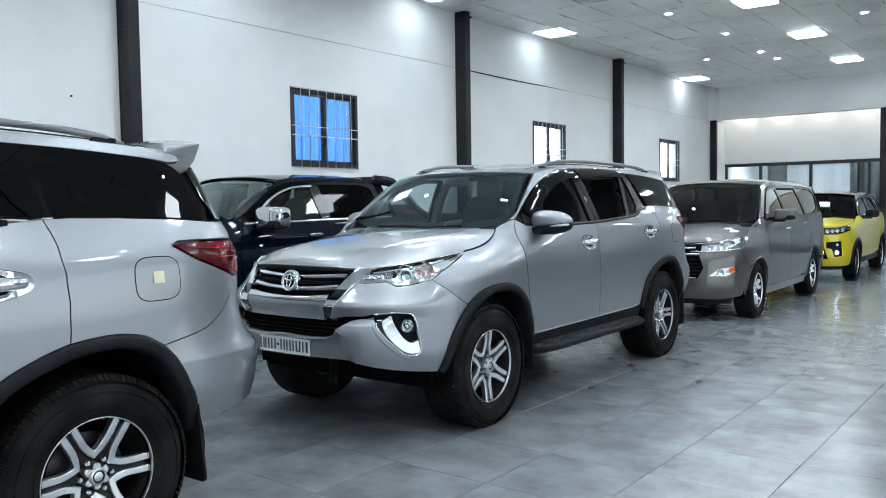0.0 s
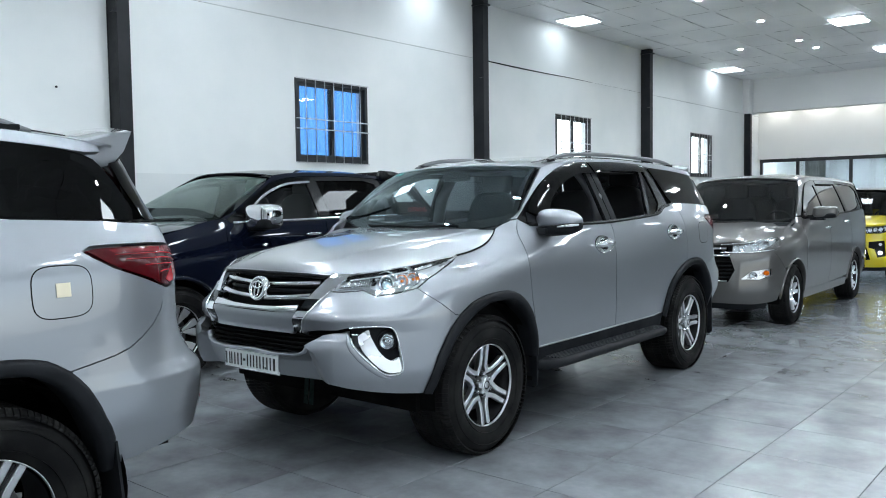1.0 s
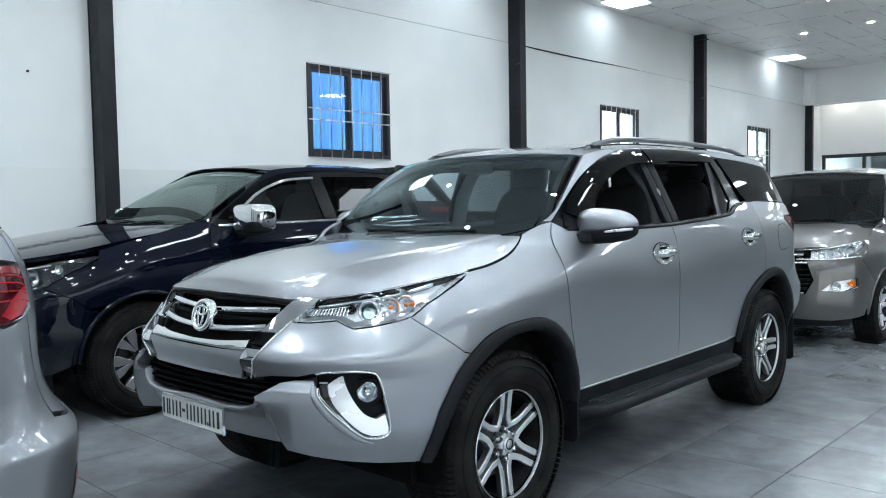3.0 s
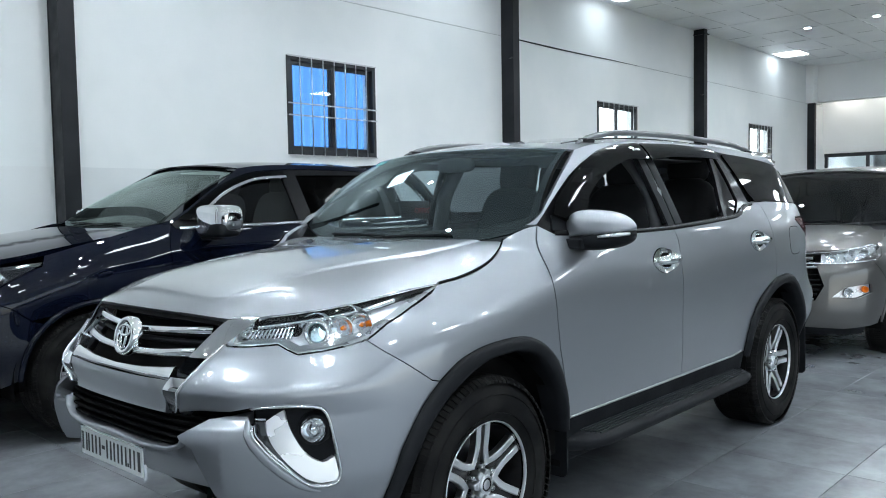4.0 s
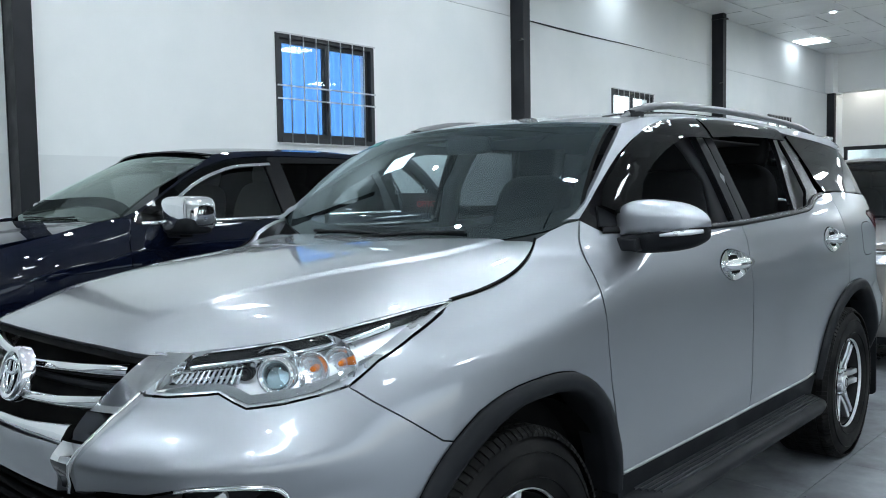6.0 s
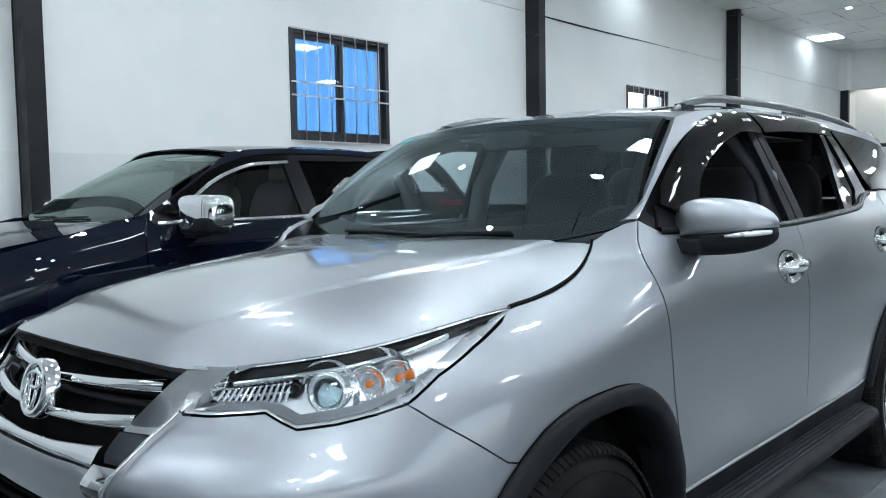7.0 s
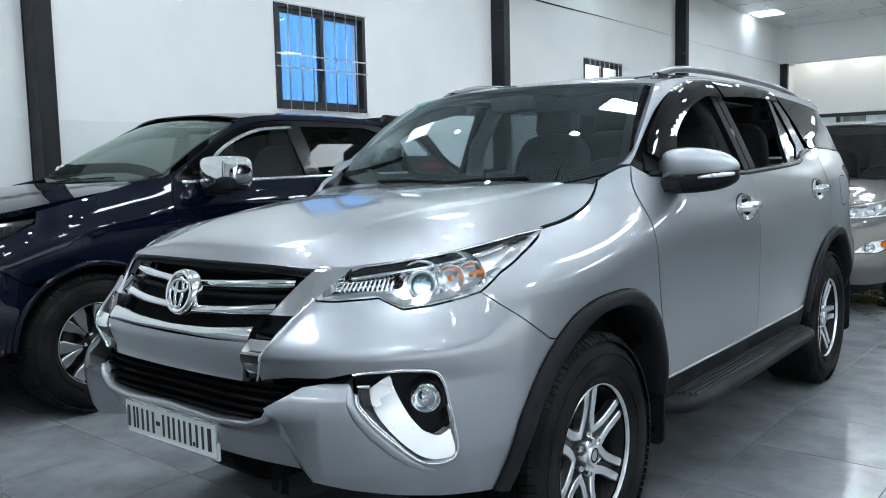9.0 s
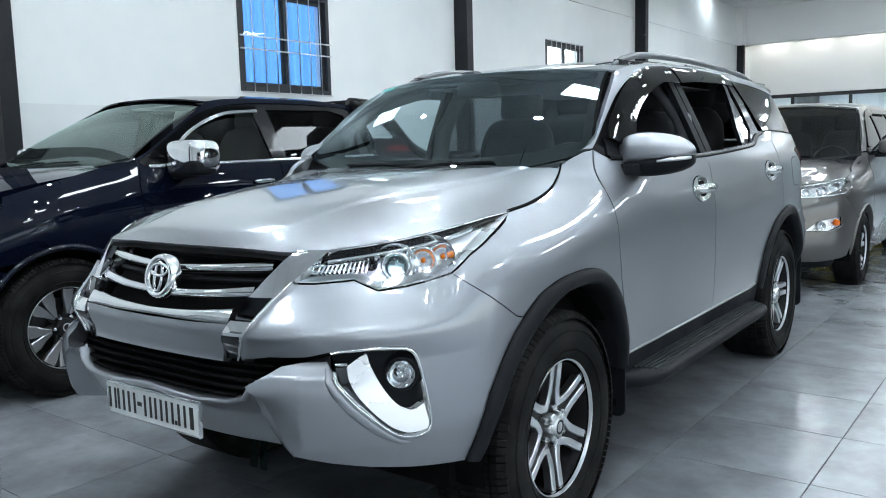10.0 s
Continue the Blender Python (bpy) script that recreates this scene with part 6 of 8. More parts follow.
        rows.append([bm.verts.new((u * w * (1 - 0.10 * (y - 3.2) / 0.3), y - 0.03 * abs(u)**3, fz + z)) for y, z in sec])
    for a, b in zip(rows, rows[1:]):
        for k in range(len(sec)):
            bm.faces.new((a[k], a[(k + 1) % len(sec)], b[(k + 1) % len(sec)], b[k])).smooth = True
    bm.faces.new(rows[0]), bm.faces.new(rows[-1][::-1])
    bmesh.ops.recalc_face_normals(bm, faces=bm.faces[:])
    part("rear_spoiler", bm, SILVER, car, "silver roof spoiler")
    # fuel flap on the left rear quarter: a lid over a dark sheet that paints the shaded groove
    flap_s, fz2 = 4.520, 1.087
    rr = [(flap_s + 0.100 * math.copysign(abs(math.cos(t))**0.55, math.cos(t)), fz2 + 0.084 * math.copysign(abs(math.sin(t))**0.55, math.sin(t))) for t in np.linspace(0, 2 * math.pi, 41)[:-1]]
    part("fuel_flap_gap", sheet(rr, B.wrap(0.0006), 0.03, -0.003, 0.0, lip=0), UNDER, car)
    part("fuel_flap", sheet(rr, B.wrap(0.0016), 0.03, 0.001, 0.0, lip=0), SILVER, car)
    # floor pan, inner shell and cabin
    bm = bmesh.new()
    box(bm, -0.70, 0.70, -0.45, 0.42, 0.30, 0.95)
    box(bm, -0.78, 0.78, 0.42, 2.30, 0.36, 0.46)
    box(bm, -0.45, 0.45, 2.2, 3.6, 0.38, 0.75)
    part("floor_pan", bm, UNDER, car)
    bm = bmesh.new()
    box(bm, -0.35, 0.35, -0.6, -0.45, 0.44, 0.52)
    box(bm, -0.06, 0.06, 0.4, 3.4, 0.24, 0.34)
    part("underbody", bm, UNDER, car)
    for s in (1, -1):
        part("inner_panel", sheet(left(sd([(0.5, 0.42), (0.5, 1.2), (1.4, 1.2), (2.2, 1.25), (2.6, 1.33), (3.3, 1.3), (3.2, 0.9), (2.3, 0.9), (2.2, 0.42)]), s), B.wrap(-0.035), 0.12, 0.0, 0.0), TRIM_GREY, car)
    dash = part("dashboard", blob(bmesh.new(), 0, 0.62, 1.06, 0.72, 0.24, 0.12, 4), SEAT, car)
    part("instrument_hood", blob(bmesh.new(), 0.36, 0.70, 1.17, 0.17, 0.10, 0.045, 3), SEAT, dash)
    bm = bmesh.new()
    ring = [(0.36 + 0.185 * math.cos(t), 0.93 + 0.06 * math.sin(t), 1.10 + 0.175 * math.sin(t)) for t in np.linspace(0, 2 * math.pi, 33)]
    tube(bm, ring, 0.015, 8)
    tube(bm, [(0.19, 0.92, 1.10), (0.36, 0.91, 1.09), (0.53, 0.92, 1.10)], 0.018, 6)
    part("steering_wheel", bm, SEAT, dash, smooth=True)
    for x in (0.37, -0.37):
        seat(car, x, 1.40, 0.76, wide=0.235)
    for x in (0.38, -0.38, 0.0):
        seat(car, x, 2.1, 0.80, wide=0.2)
    part("rear_view_mirror", blob(bmesh.new(), 0, 0.80, 1.53, 0.11, 0.025, 0.035, 4), SEAT, car)
    bm = bmesh.new()
    box(bm, -0.48, 0.48, 1.08, 3.0, 1.565, 1.572)
    part("headlining", bm, TRIM_GREY, car)
    for s in (1, -1):
        part("cabin_pillar", tube(bmesh.new(), [(s * 0.73, 1.47, 1.15), (s * 0.68, 1.47, 1.38), (s * 0.55, 1.46, 1.57)], 0.045, 10), TRIM_GREY, car, smooth=True)
    # wheels
    for y in (0.0, 2.745):
        make_wheel(car, 0.698, y, width=0.285, side=1, turn=0 if y else 30)
        make_wheel(car, -0.698, y, width=0.285, side=-1)
    return car


gray_rail = gloss_vary(material("grey_rail_metal", (0.20, 0.205, 0.215), 0.35, 0.8), 12, 0.28, 0.42)
main_suv = build_suv(pose(-0.815, 0, 0, 0, 0, 0.94))
near_suv = copy_thing(main_suv, pose(-0.815, -5.255, 0, 0, 0, 0.5))
near_suv["label"] = "silver SUV with red tail lamps and fuel flap sticker"
sticker = part("flap_sticker", box(bmesh.new(), -0.0006, 0.0006, -0.024, 0.024, -0.023, 0.023), STICKER, near_suv, "cream square sticker")
sticker.matrix_local = pose(0.8385, 3.01, 1.093, 0, -7, 3)
# a strap left hanging under the front bumper of the middle SUV
STRAP = vary(material("dark_green_webbing", (0.008, 0.03, 0.026), 0.8), 60, (0.005, 0.02, 0.018), (0.012, 0.045, 0.04))
bm = bmesh.new()
for dx in (0.0, 0.045):
    rows = [[bm.verts.new((0.04 + dx + a, -0.60 - 0.10 * (0.5 - z), z)) for a in (0.0, 0.034)] for z in (0.50, 0.44, 0.38, 0.33, 0.285)]
    for a, b in zip(rows, rows[1:]):
        bm.faces.new((a[0], a[1], b[1], b[0])).smooth = True
bmesh.ops.solidify(bm, geom=bm.faces[:], thickness=0.004)
part("webbing_strap", bm, STRAP, main_suv, "dark green webbing strap hanging down")


# ---- the other cars, built from one set of rules ----
def arc(yc, zc, r, zlow, n=20, up=1.0):
    a0 = math.asin(max(-0.9, min(0.9, (zlow - zc) / r)))
    return [(yc - r * math.cos(a), zc + r * up * math.sin(a) if math.sin(a) > 0 else zc + r * math.sin(a)) for a in np.linspace(a0, math.pi - a0, n)]


def scale_z(k, f):
    """The same car with all its heights scaled."""
    p3 = lambda l: [(*p[:2], p[2] * f, *p[3:]) for p in l]
    p2 = lambda l: [(a, z * f) for a, z in l]
    k = dict(k)
    for n in ("hub_z", "sill", "belt", "front_low", "shut_z", "tail_top"):
        k[n] *= f
    for n in ("fender_top", "fender_front", "bumper_top", "bumper_low", "fogs", "grille", "headlight", "lamps"):
        k[n] = p3(k[n])
    k["openings"], k["lamp_strips"] = [p3(l) for l in k["openings"]], [p3(l) for l in k["lamp_strips"]]
    k["bars"] = [(b[0] * f, *b[1:]) for b in k["bars"]]
    k["profiles"] = [(a, [(z * f, d) for z, d in p]) for a, p in k["profiles"]]
    k["hood"] = dict(k["hood"], mid=[z * f for z in k["hood"]["mid"]], edge=[z * f for z in k["hood"]["edge"]])
    k["screen"] = dict(k["screen"], zb=k["screen"]["zb"] * f, zt=k["screen"]["zt"] * f)
    for n in ("roof", "frame", "pillar", "frame_end", "handles"):
        k[n] = p2(k[n])
    k["glass"], k["deflectors"] = [(p2(g), m) for g, m in k["glass"]], [p2(l) for l in k.get("deflectors", [])]
    k["mirror"] = (*k["mirror"][:2], k["mirror"][2] * f, *k["mirror"][3:])
    return k


def build_car(name, label, at, k):
    """k: the car's numbers, in metres from the middle of the front axle on the ground."""
    car = thing(name, label, "car", at, "parked cars")
    B = Body(k["outline"], k["profiles"])
    W = B.wrap()
    P = k["paint"]
    q = lambda X, Y, z: (B.at(X, Y), z)
    sd = lambda pts: [(B.at(k["half"], Y), z) for Y, z in pts]
    left = lambda pts, s: pts if s > 0 else mirror_pts(pts)

    def panel(nm, pts, mat, label="", res=0.045, gap=0.003, depth=0.02, holes=(), out=0.0, parent=None, sides=(1, -1), lip=0.0015):
        return [part(nm, sheet(left(pts, s), B.wrap(out), res, gap, depth, [left(h, s) for h in holes], lip), mat, parent or car, label) for s in sides]

    def across(nm, half, mat, label="", out=0.0, res=0.04, depth=0.02, gap=0.0, holes=()):
        return part(nm, sheet(half + [(-a, z) for a, z in half[::-1] if a > 1e-6], B.wrap(out), res, gap, depth, holes), mat, car, label)

    hz, R, ra, wb, zs, zb = k["hub_z"], k["tyre"], k["arch"], k["base"], k["sill"], k["belt"]
    af, ar = arc(0.0, hz, ra, k["front_low"], 24), arc(wb, hz, ra, k["front_low"], 24)
    df, dm, dr = k["door_front"], k["door_mid"], k["door_rear"]
    hlp = k["headlight"]
    # side panels
    fender = [q(*p) for p in k["fender_top"]] + sd([(df + 0.04, zb + 0.03), (df, zb - 0.1), (df, zs + 0.1), (df + 0.02, zs)]) + sd([p for p in af[::-1] if p[1] > zs - 0.02 and p[0] > 0]) + sd([p for p in af[::-1] if p[0] <= 0 and p[1] > k["shut_z"]]) + [q(*p) for p in k["fender_front"]]
    panel("front_fender", fender, P, res=0.03)
    panel("front_door", sd([(df + 0.02, zs), (df, zs + 0.1), (df, zb - 0.1), (df + 0.04, zb + 0.03), (df + 0.07, zb), (dm, zb + k["rise"] * (dm - df)), (dm, zs)]), P)
    rear_cut = [p for p in ar if p[0] < dr and p[1] > zs and p[0] < wb] if dr > wb - ra else []
    panel("rear_door", sd([(dm, zs), (dm, zb + k["rise"] * (dm - df)), (dr, zb + k["rise"] * (dr - df))] + ([(dr, [p for p in rear_cut][-1][1])] + rear_cut[::-1] if rear_cut else [(dr, zs)])), P)
    e = k["end"]
    zr = zb + k["rise"] * (dr - df)
    quarter = sd([(dr, zr), (e - 0.25, k.get("tail_top", zr + 0.03))]) + [q(k["half"] - 0.12, e - 0.08, k.get("tail_top", zr + 0.03)), q(k["half"] - 0.10, e - 0.05, 0.62)] + sd([(e - 0.3, 0.52)] + [p for p in ar[::-1] if p[1] > 0.52 and (p[0] > wb or p[0] > dr)] + ([] if rear_cut else [p for p in ar[::-1] if p[0] <= wb and p[1] > 0.4] + [(dr, zs)]))
    panel("quarter_panel", quarter, P)
    panel("rear_bumper", sd([(wb + ra + 0.0, k["front_low"]), (wb + ra - 0.01, 0.51), (e - 0.3, 0.51)]) + [q(k["half"] - 0.1, e - 0.05, 0.61), (B.s[-1], 0.66), (B.s[-1], 0.35), q(k["half"] - 0.1, e - 0.05, 0.35)], k.get("bumper_rear", P))
    panel("tailgate", [q(k["half"] - 0.12, e - 0.07, 0.62), (B.s[-1], 0.67), (B.s[-1], zr + 0.02), q(k["half"] - 0.13, e - 0.07, zr + 0.02)], P)
    panel("rocker", sd([(ra - 0.01, zs), (wb - ra + 0.01, zs), (wb - ra + 0.01, zs - 0.1), (ra - 0.01, zs - 0.1)]), k["cladding"], depth=0.05, res=0.06)
    for yc, al in ((0.0, af), (wb, ar)):
        ai = arc(yc, hz, ra - k["flare"], k["front_low"], 24)
        for s in (1, -1):
            bm = bmesh.new()
            A, I = np.array(left(sd(al), s)), np.array(left(sd(ai), s))
            rows = [[bm.verts.new(p) for p in B.wrap(l)(A * (1 - f) + I * f)] for f, l in ((0.0, 0.0), (0.1, 0.012), (0.8, 0.016), (1.0, 0.01), (1.0, -0.08))]
            for a, b in zip(rows, rows[1:]):
                for i in range(len(a) - 1):
                    bm.faces.new((a[i], a[i + 1], b[i + 1], b[i])).smooth = True
            part("wheel_arch_trim", bm, k["cladding"], car)
            bm = bmesh.new()
            rows = [[bm.verts.new((s * x, yc + r * math.cos(a), hz + r * math.sin(a))) for a in np.linspace(-0.2, math.pi + 0.2, 20)] for x, r in ((0.45, 0.05), (0.45, ra + 0.01), (k["half"] - 0.06, ra + 0.01))]
            for a, b in zip(rows, rows[1:]):
                for i in range(19):
                    bm.faces.new((a[i], a[i + 1], b[i + 1], b[i]))
            part("wheel_arch_liner", bm, UNDER, car)
    # front bumper
    whole_grille = [q(*p) for p in k["grille"]]
    whole_grille = whole_grille + [(-a, z) for a, z in whole_grille[::-1] if a > 1e-6]
    bump = [q(*p) for p in k["bumper_top"]] + [q(*p) for p in k["fender_front"][::-1]] + sd([p for p in af if p[0] <= 0 and p[1] < k["shut_z"]][::-1]) + [q(*p) for p in k["bumper_low"]]
    part("front_bumper", sheet(bump + [(-a, z) for a, z in bump[::-1] if a > 1e-6], W, 0.03, 0.002, 0.02, holes=[whole_grille] + [[q(*p) for p in h] for h in k["openings"]] + [mirror_pts([q(*p) for p in h]) for h in k["openings"]]), P, car)
    for h in k["openings"]:
        panel("fog_recess", [q(*p) for p in h], k.get("recess", PLASTIC), gap=0.0, depth=0.0, out=-0.03, res=0.05)
    for X, Y, z, r, mat in k["fogs"]:
        for s in (1, -1):
            c = B.wrap(-0.012)(np.array([[s * B.at(X, Y), z]]))[0]
            f = part("fog_lamp", lathe_bm([(-0.01, r * 1.15), (0.012, r * 1.1), (0.014, r), (0.0, r * 0.8), (-0.008, 0.0005)], 20, "y"), mat, car, smooth=True)
            f.matrix_local = Matrix.Translation(c) @ Vector((0, 1, 0)).rotation_difference(Vector((s * 0.5, -0.85, 0))).to_matrix().to_4x4()
            if mat is not AMBER:
                part("lens", lathe_bm([(0.012, r), (0.02, r * 0.6), (0.022, 0.0005)], 20, "y"), LENS, f, smooth=True)
    across("valance", [(0.0, k["front_low"] + 0.12), q(*k["bumper_low"][0][:2], k["front_low"] + 0.12), q(*k["bumper_low"][0][:2], 0.2), (0.0, 0.2)], PLASTIC, out=-0.05, res=0.08)
    g = [q(*p) for p in k["grille"]]
    across("grille", g, UNDER, out=-0.05, res=0.06, depth=0.0)
    for z, xe, w, mat in k["bars"]:
        a = B.at(xe, k["grille"][1][1])
        part("grille_bar", strip(bmesh.new(), B.wrap(-0.025), [(-a, z + 0.006), (0, z), (a, z + 0.006)], w, 0.025, 0.012), mat, car)
    # headlights
    for s in (1, -1):
        hl = [q(*p) for p in hlp]
        body = part("headlight", sheet(left(hl, s), B.wrap(-0.035), 0.035, 0.0, 0.0), k.get("lamp_back", REFLECTOR), car, "clear glass headlight")
        part("lens", sheet(left(hl, s), B.wrap(0.001), 0.035, 0.0, 0.03), LENS, body)
        for X, Y, z, r, mat in k["lamps"]:
            c = B.wrap(-0.02)(np.array([[s * B.at(X, Y), z]]))[0]
            o = part("beam_bowl", lathe_bm([(0.012, r), (-0.006, r * 0.75), (-0.014, r * 0.3), (-0.014, 0.0005)], 20, "y"), mat, body, smooth=True)
            o.matrix_local = Matrix.Translation(c) @ Vector((0, 1, 0)).rotation_difference(Vector((s * 0.45, -0.89, 0.05))).to_matrix().to_4x4()
        for line in k["lamp_strips"]:
            part("lamp_strip", strip(bmesh.new(), B.wrap(0.0), left([q(*p) for p in line], s), 0.012, 0.006), CHROME, body)
    # bonnet
    hk = k["hood"]

    def hood_map(p):
        x, y = np.abs(p[:, 0]), p[:, 1]
        hc, he = pchip(hk["y"], hk["mid"], y), pchip(hk["y"], hk["edge"], y)
        xc = hk["crease"][0] + hk["crease"][1] * np.clip((y - hk["y"][0]) / (hk["y"][-1] - hk["y"][0]), 0, 1)
        t = np.clip((xc - x) / 0.05 + 0.5, 0, 1)
        return np.stack([p[:, 0], y, hc - (hc - he) * (x / hk["x"])**3 + 0.01 * t * t * (3 - 2 * t)], 1)
    edge = curve(hk["outline"][:-2], 30) + hk["outline"][-2:]
    part("bonnet", sheet(edge + [(-a, b) for a, b in edge[::-1] if a > 1e-6], hood_map, 0.04, 0.003, 0.03, lip=0.003), P, car)
    # windscreen
    ws = k["screen"]

    def ws_map(p, lift=0.0):
        u, v = p[:, 0], p[:, 1]
        a = np.abs(u)
        b0 = np.stack([ws["xb"] * u, ws["yb"] + 0.14 * a**2.2, ws["zb"] + 0.05 * a**3], 1)
        t0 = np.stack([ws["xt"] * u, ws["yt"] + 0.09 * a**2.2, ws["zt"] - 0.045 * a**2.2], 1)
        bow = (0.03 * 4 * v * (1 - v))[:, None] * np.array([0, -0.6, 0.8])
        return b0 + (t0 - b0) * v[:, None] + bow + np.array([0, 0, lift])
    rect = lambda u, a, b: resample([(-u, a), (u, a), (u, b), (-u, b)], 0.12)
    part("windscreen", sheet(rect(0.985, 0.0, 0.99), ws_map, 0.1, 0.0, 0.0), k.get("screen_glass", WINDSCREEN), car, "tinted windscreen")
    part("windscreen_band", sheet(rect(1.0, 0.0, 1.0), lambda p: ws_map(p, -0.006), 0.1, 0.0, 0.0, holes=[rect(0.95, 0.045, 0.955)]), GLOSSY, car)
    bm = bmesh.new()
    rows = [[bm.verts.new((ws["xb"] * u, ws["yb"] + 0.14 * abs(u)**2.2 + d, ws["zb"] + z)) for u in np.linspace(-1, 1, 17)] for d, z in ((-0.08, -0.03), (0.0, 0.0), (0.1, -0.01))]
    for a, b in zip(rows, rows[1:]):
        for i in range(16):
            bm.faces.new((a[i], a[i + 1], b[i + 1], b[i]))
    part("cowl", bm, PLASTIC, car)
    for x0, x1 in ((-0.15, 0.45), (-0.6, -0.05)):
        b0, b1 = ws_map(np.array([[x0, 0.03], [x1, 0.05]]), 0.012)
        part("wiper", tube(bmesh.new(), [b0, (b0 + b1) / 2 + np.array([0, 0, 0.003]), b1], 0.0055, 6), PLASTIC, car, smooth=True)
    # upper body
    roof_y = [a for a, _ in k["roof"]]
    zedge = lambda Y: pchip(roof_y, [b for _, b in k["roof"]], Y)
    fr = curve(k["frame"], 30)
    rl = [(y, float(zedge(np.array([y]))[0])) for y in np.linspace(roof_y[0], roof_y[-1], 20)]
    panel("roof_side", sd(fr + rl[::-1] + curve(k["pillar"], 8)[1:]), k.get("roof_paint", P), gap=0.001)
    glasses = [sd(g2) for g2, _ in k["glass"]]
    fl = [p for p in fr if p[0] < k["frame_end"][0][0]]
    panel("window_frame", sd(fl + k["frame_end"] + [(dr, zr), (dm, zb + k["rise"] * (dm - df)), (df + 0.07, zb)]), GLOSSY, "black window surround", gap=0.001, holes=glasses, out=-0.006)
    for g2, mat in k["glass"]:
        panel("side_window", sd(g2), mat, gap=-0.004, depth=0.0, out=-0.016, res=0.08)
    if k.get("belt_chrome"):
        for s in (1, -1):
            part("belt_trim", strip(bmesh.new(), W, left(sd([(df + 0.09, zb), (dm, zb + k["rise"] * (dm - df)), (dr, zr)]), s), 0.02, 0.007), CHROME, car, "chrome belt strip")
    for v in k.get("deflectors", []):
        panel("wind_deflector", sd(v), k.get("deflector_mat", SMOKE), "wind deflector with bright edge", gap=0.0, depth=0.012, out=0.016, res=0.04, lip=0.003)
        if k.get("belt_chrome"):
            for s in (1, -1):
                part("deflector_edge", strip(bmesh.new(), B.wrap(0.018), left(sd(v[16:29]), s), 0.02, 0.005), CHROME, car, "bright deflector edge")
    yy = np.linspace(roof_y[0], roof_y[-1], 40)
    ex = W(np.stack([np.array([B.at(k["half"], v) for v in yy]), zedge(yy)], 1))[:, 0]

    def roof_map(p):
        u, y = p[:, 0], p[:, 1]
        front = 0.09 * (1 - np.abs(u)**2.2) * np.clip((roof_y[0] + 0.45 - y) / 0.45, 0, 1)
        return np.stack([u * np.interp(y, yy, ex), y - front, zedge(y) + 0.04 * (1 - np.abs(u)**2.6)], 1)
    part("roof", sheet(resample([(-1, roof_y[0]), (1, roof_y[0]), (1, roof_y[-1]), (-1, roof_y[-1])], 0.1), roof_map, 0.07, 0.0, 0.01), k.get("roof_paint", P), car)
    ye = roof_y[-1]
    bm = bmesh.new()
    top, zr2 = roof_map(np.array([(u, ye) for u in np.linspace(-1, 1, 13)])), zr + 0.0
    low = [(u * (k["half"] - 0.1), k["back_y"], zr2) for u in np.linspace(-1, 1, 13)]
    rows = [[bm.verts.new(p) for p in top], [bm.verts.new(p) for p in low]]
    for i in range(12):
        bm.faces.new((rows[0][i], rows[0][i + 1], rows[1][i + 1], rows[1][i])).smooth = True
    part("rear_window", bm, BLACK_GLASS, car)
    # mirrors and handles
    mx, my, mz, msz, mmat = k["mirror"]
    for s in (1, -1):
        bm = blob(bmesh.new(), s * mx, my, mz, msz[0], msz[1], msz[2], 4.4, 28, 16)
        for v in bm.verts:
            t = (s * v.co.x - mx + msz[0]) / (2 * msz[0])
            v.co.y += 0.05 * t * t
        mir = part("door_mirror", bm, mmat, car, k.get("mirror_label", "door mirror in body colour"))
        part("mirror_base", blob(bmesh.new(), s * (mx - 0.012), my + 0.024, mz - msz[2] * 0.62, msz[0] * 1.03, msz[1] * 1.08, msz[2] * 0.52, 4, 28, 16), PLASTIC, mir)
        part("mirror_foot", box(bmesh.new(), min(s * (k["half"] - 0.12), s * mx), max(s * (k["half"] - 0.12), s * mx), my - 0.03, my + 0.05, mz - msz[2] - 0.03, mz - msz[2] + 0.03, 0.01), PLASTIC, mir)
        for Y, z in k["handles"]:
            c = W(np.array([[s * B.at(k["half"], Y), z]]))[0]
            bm = tube(bmesh.new(), [(c[0], Y - 0.09, z), (c[0] + s * 0.026, Y - 0.06, z), (c[0] + s * 0.03, Y, z + 0.002), (c[0] + s * 0.026, Y + 0.06, z + 0.002), (c[0], Y + 0.09, z)], [0.01, 0.014, 0.015, 0.014, 0.01], 8)
            part("door_handle", bm, k["handle_mat"], car, smooth=True)
    # cabin and underside
    bm = bmesh.new()
    h = k["half"]
    box(bm, -h + 0.15, h - 0.15, -0.4, df - 0.02, 0.32, k["hood"]["edge"][2] - 0.12)
    box(bm, -h + 0.08, h - 0.08, df, wb - ra - 0.05, 0.33, 0.43)
    box(bm, -h + 0.4, h - 0.4, wb - ra - 0.1, e - 0.2, 0.36, 0.7)
    part("floor_pan", bm, UNDER, car)
    for s in (1, -1):
        part("inner_panel", sheet(left(sd([(df + 0.05, zs), (df + 0.05, zb - 0.03), (dr, zr - 0.03), (dr, zs + 0.4), (wb - ra - 0.05, zs)]), s), B.wrap(-0.035), 0.15, 0.0, 0.0), TRIM_GREY, car)
    dash = part("dashboard", blob(bmesh.new(), 0, df + 0.16, zb - 0.14, h - 0.14, 0.22, 0.11, 4), k.get("trim", SEAT), car)
    bm = bmesh.new()
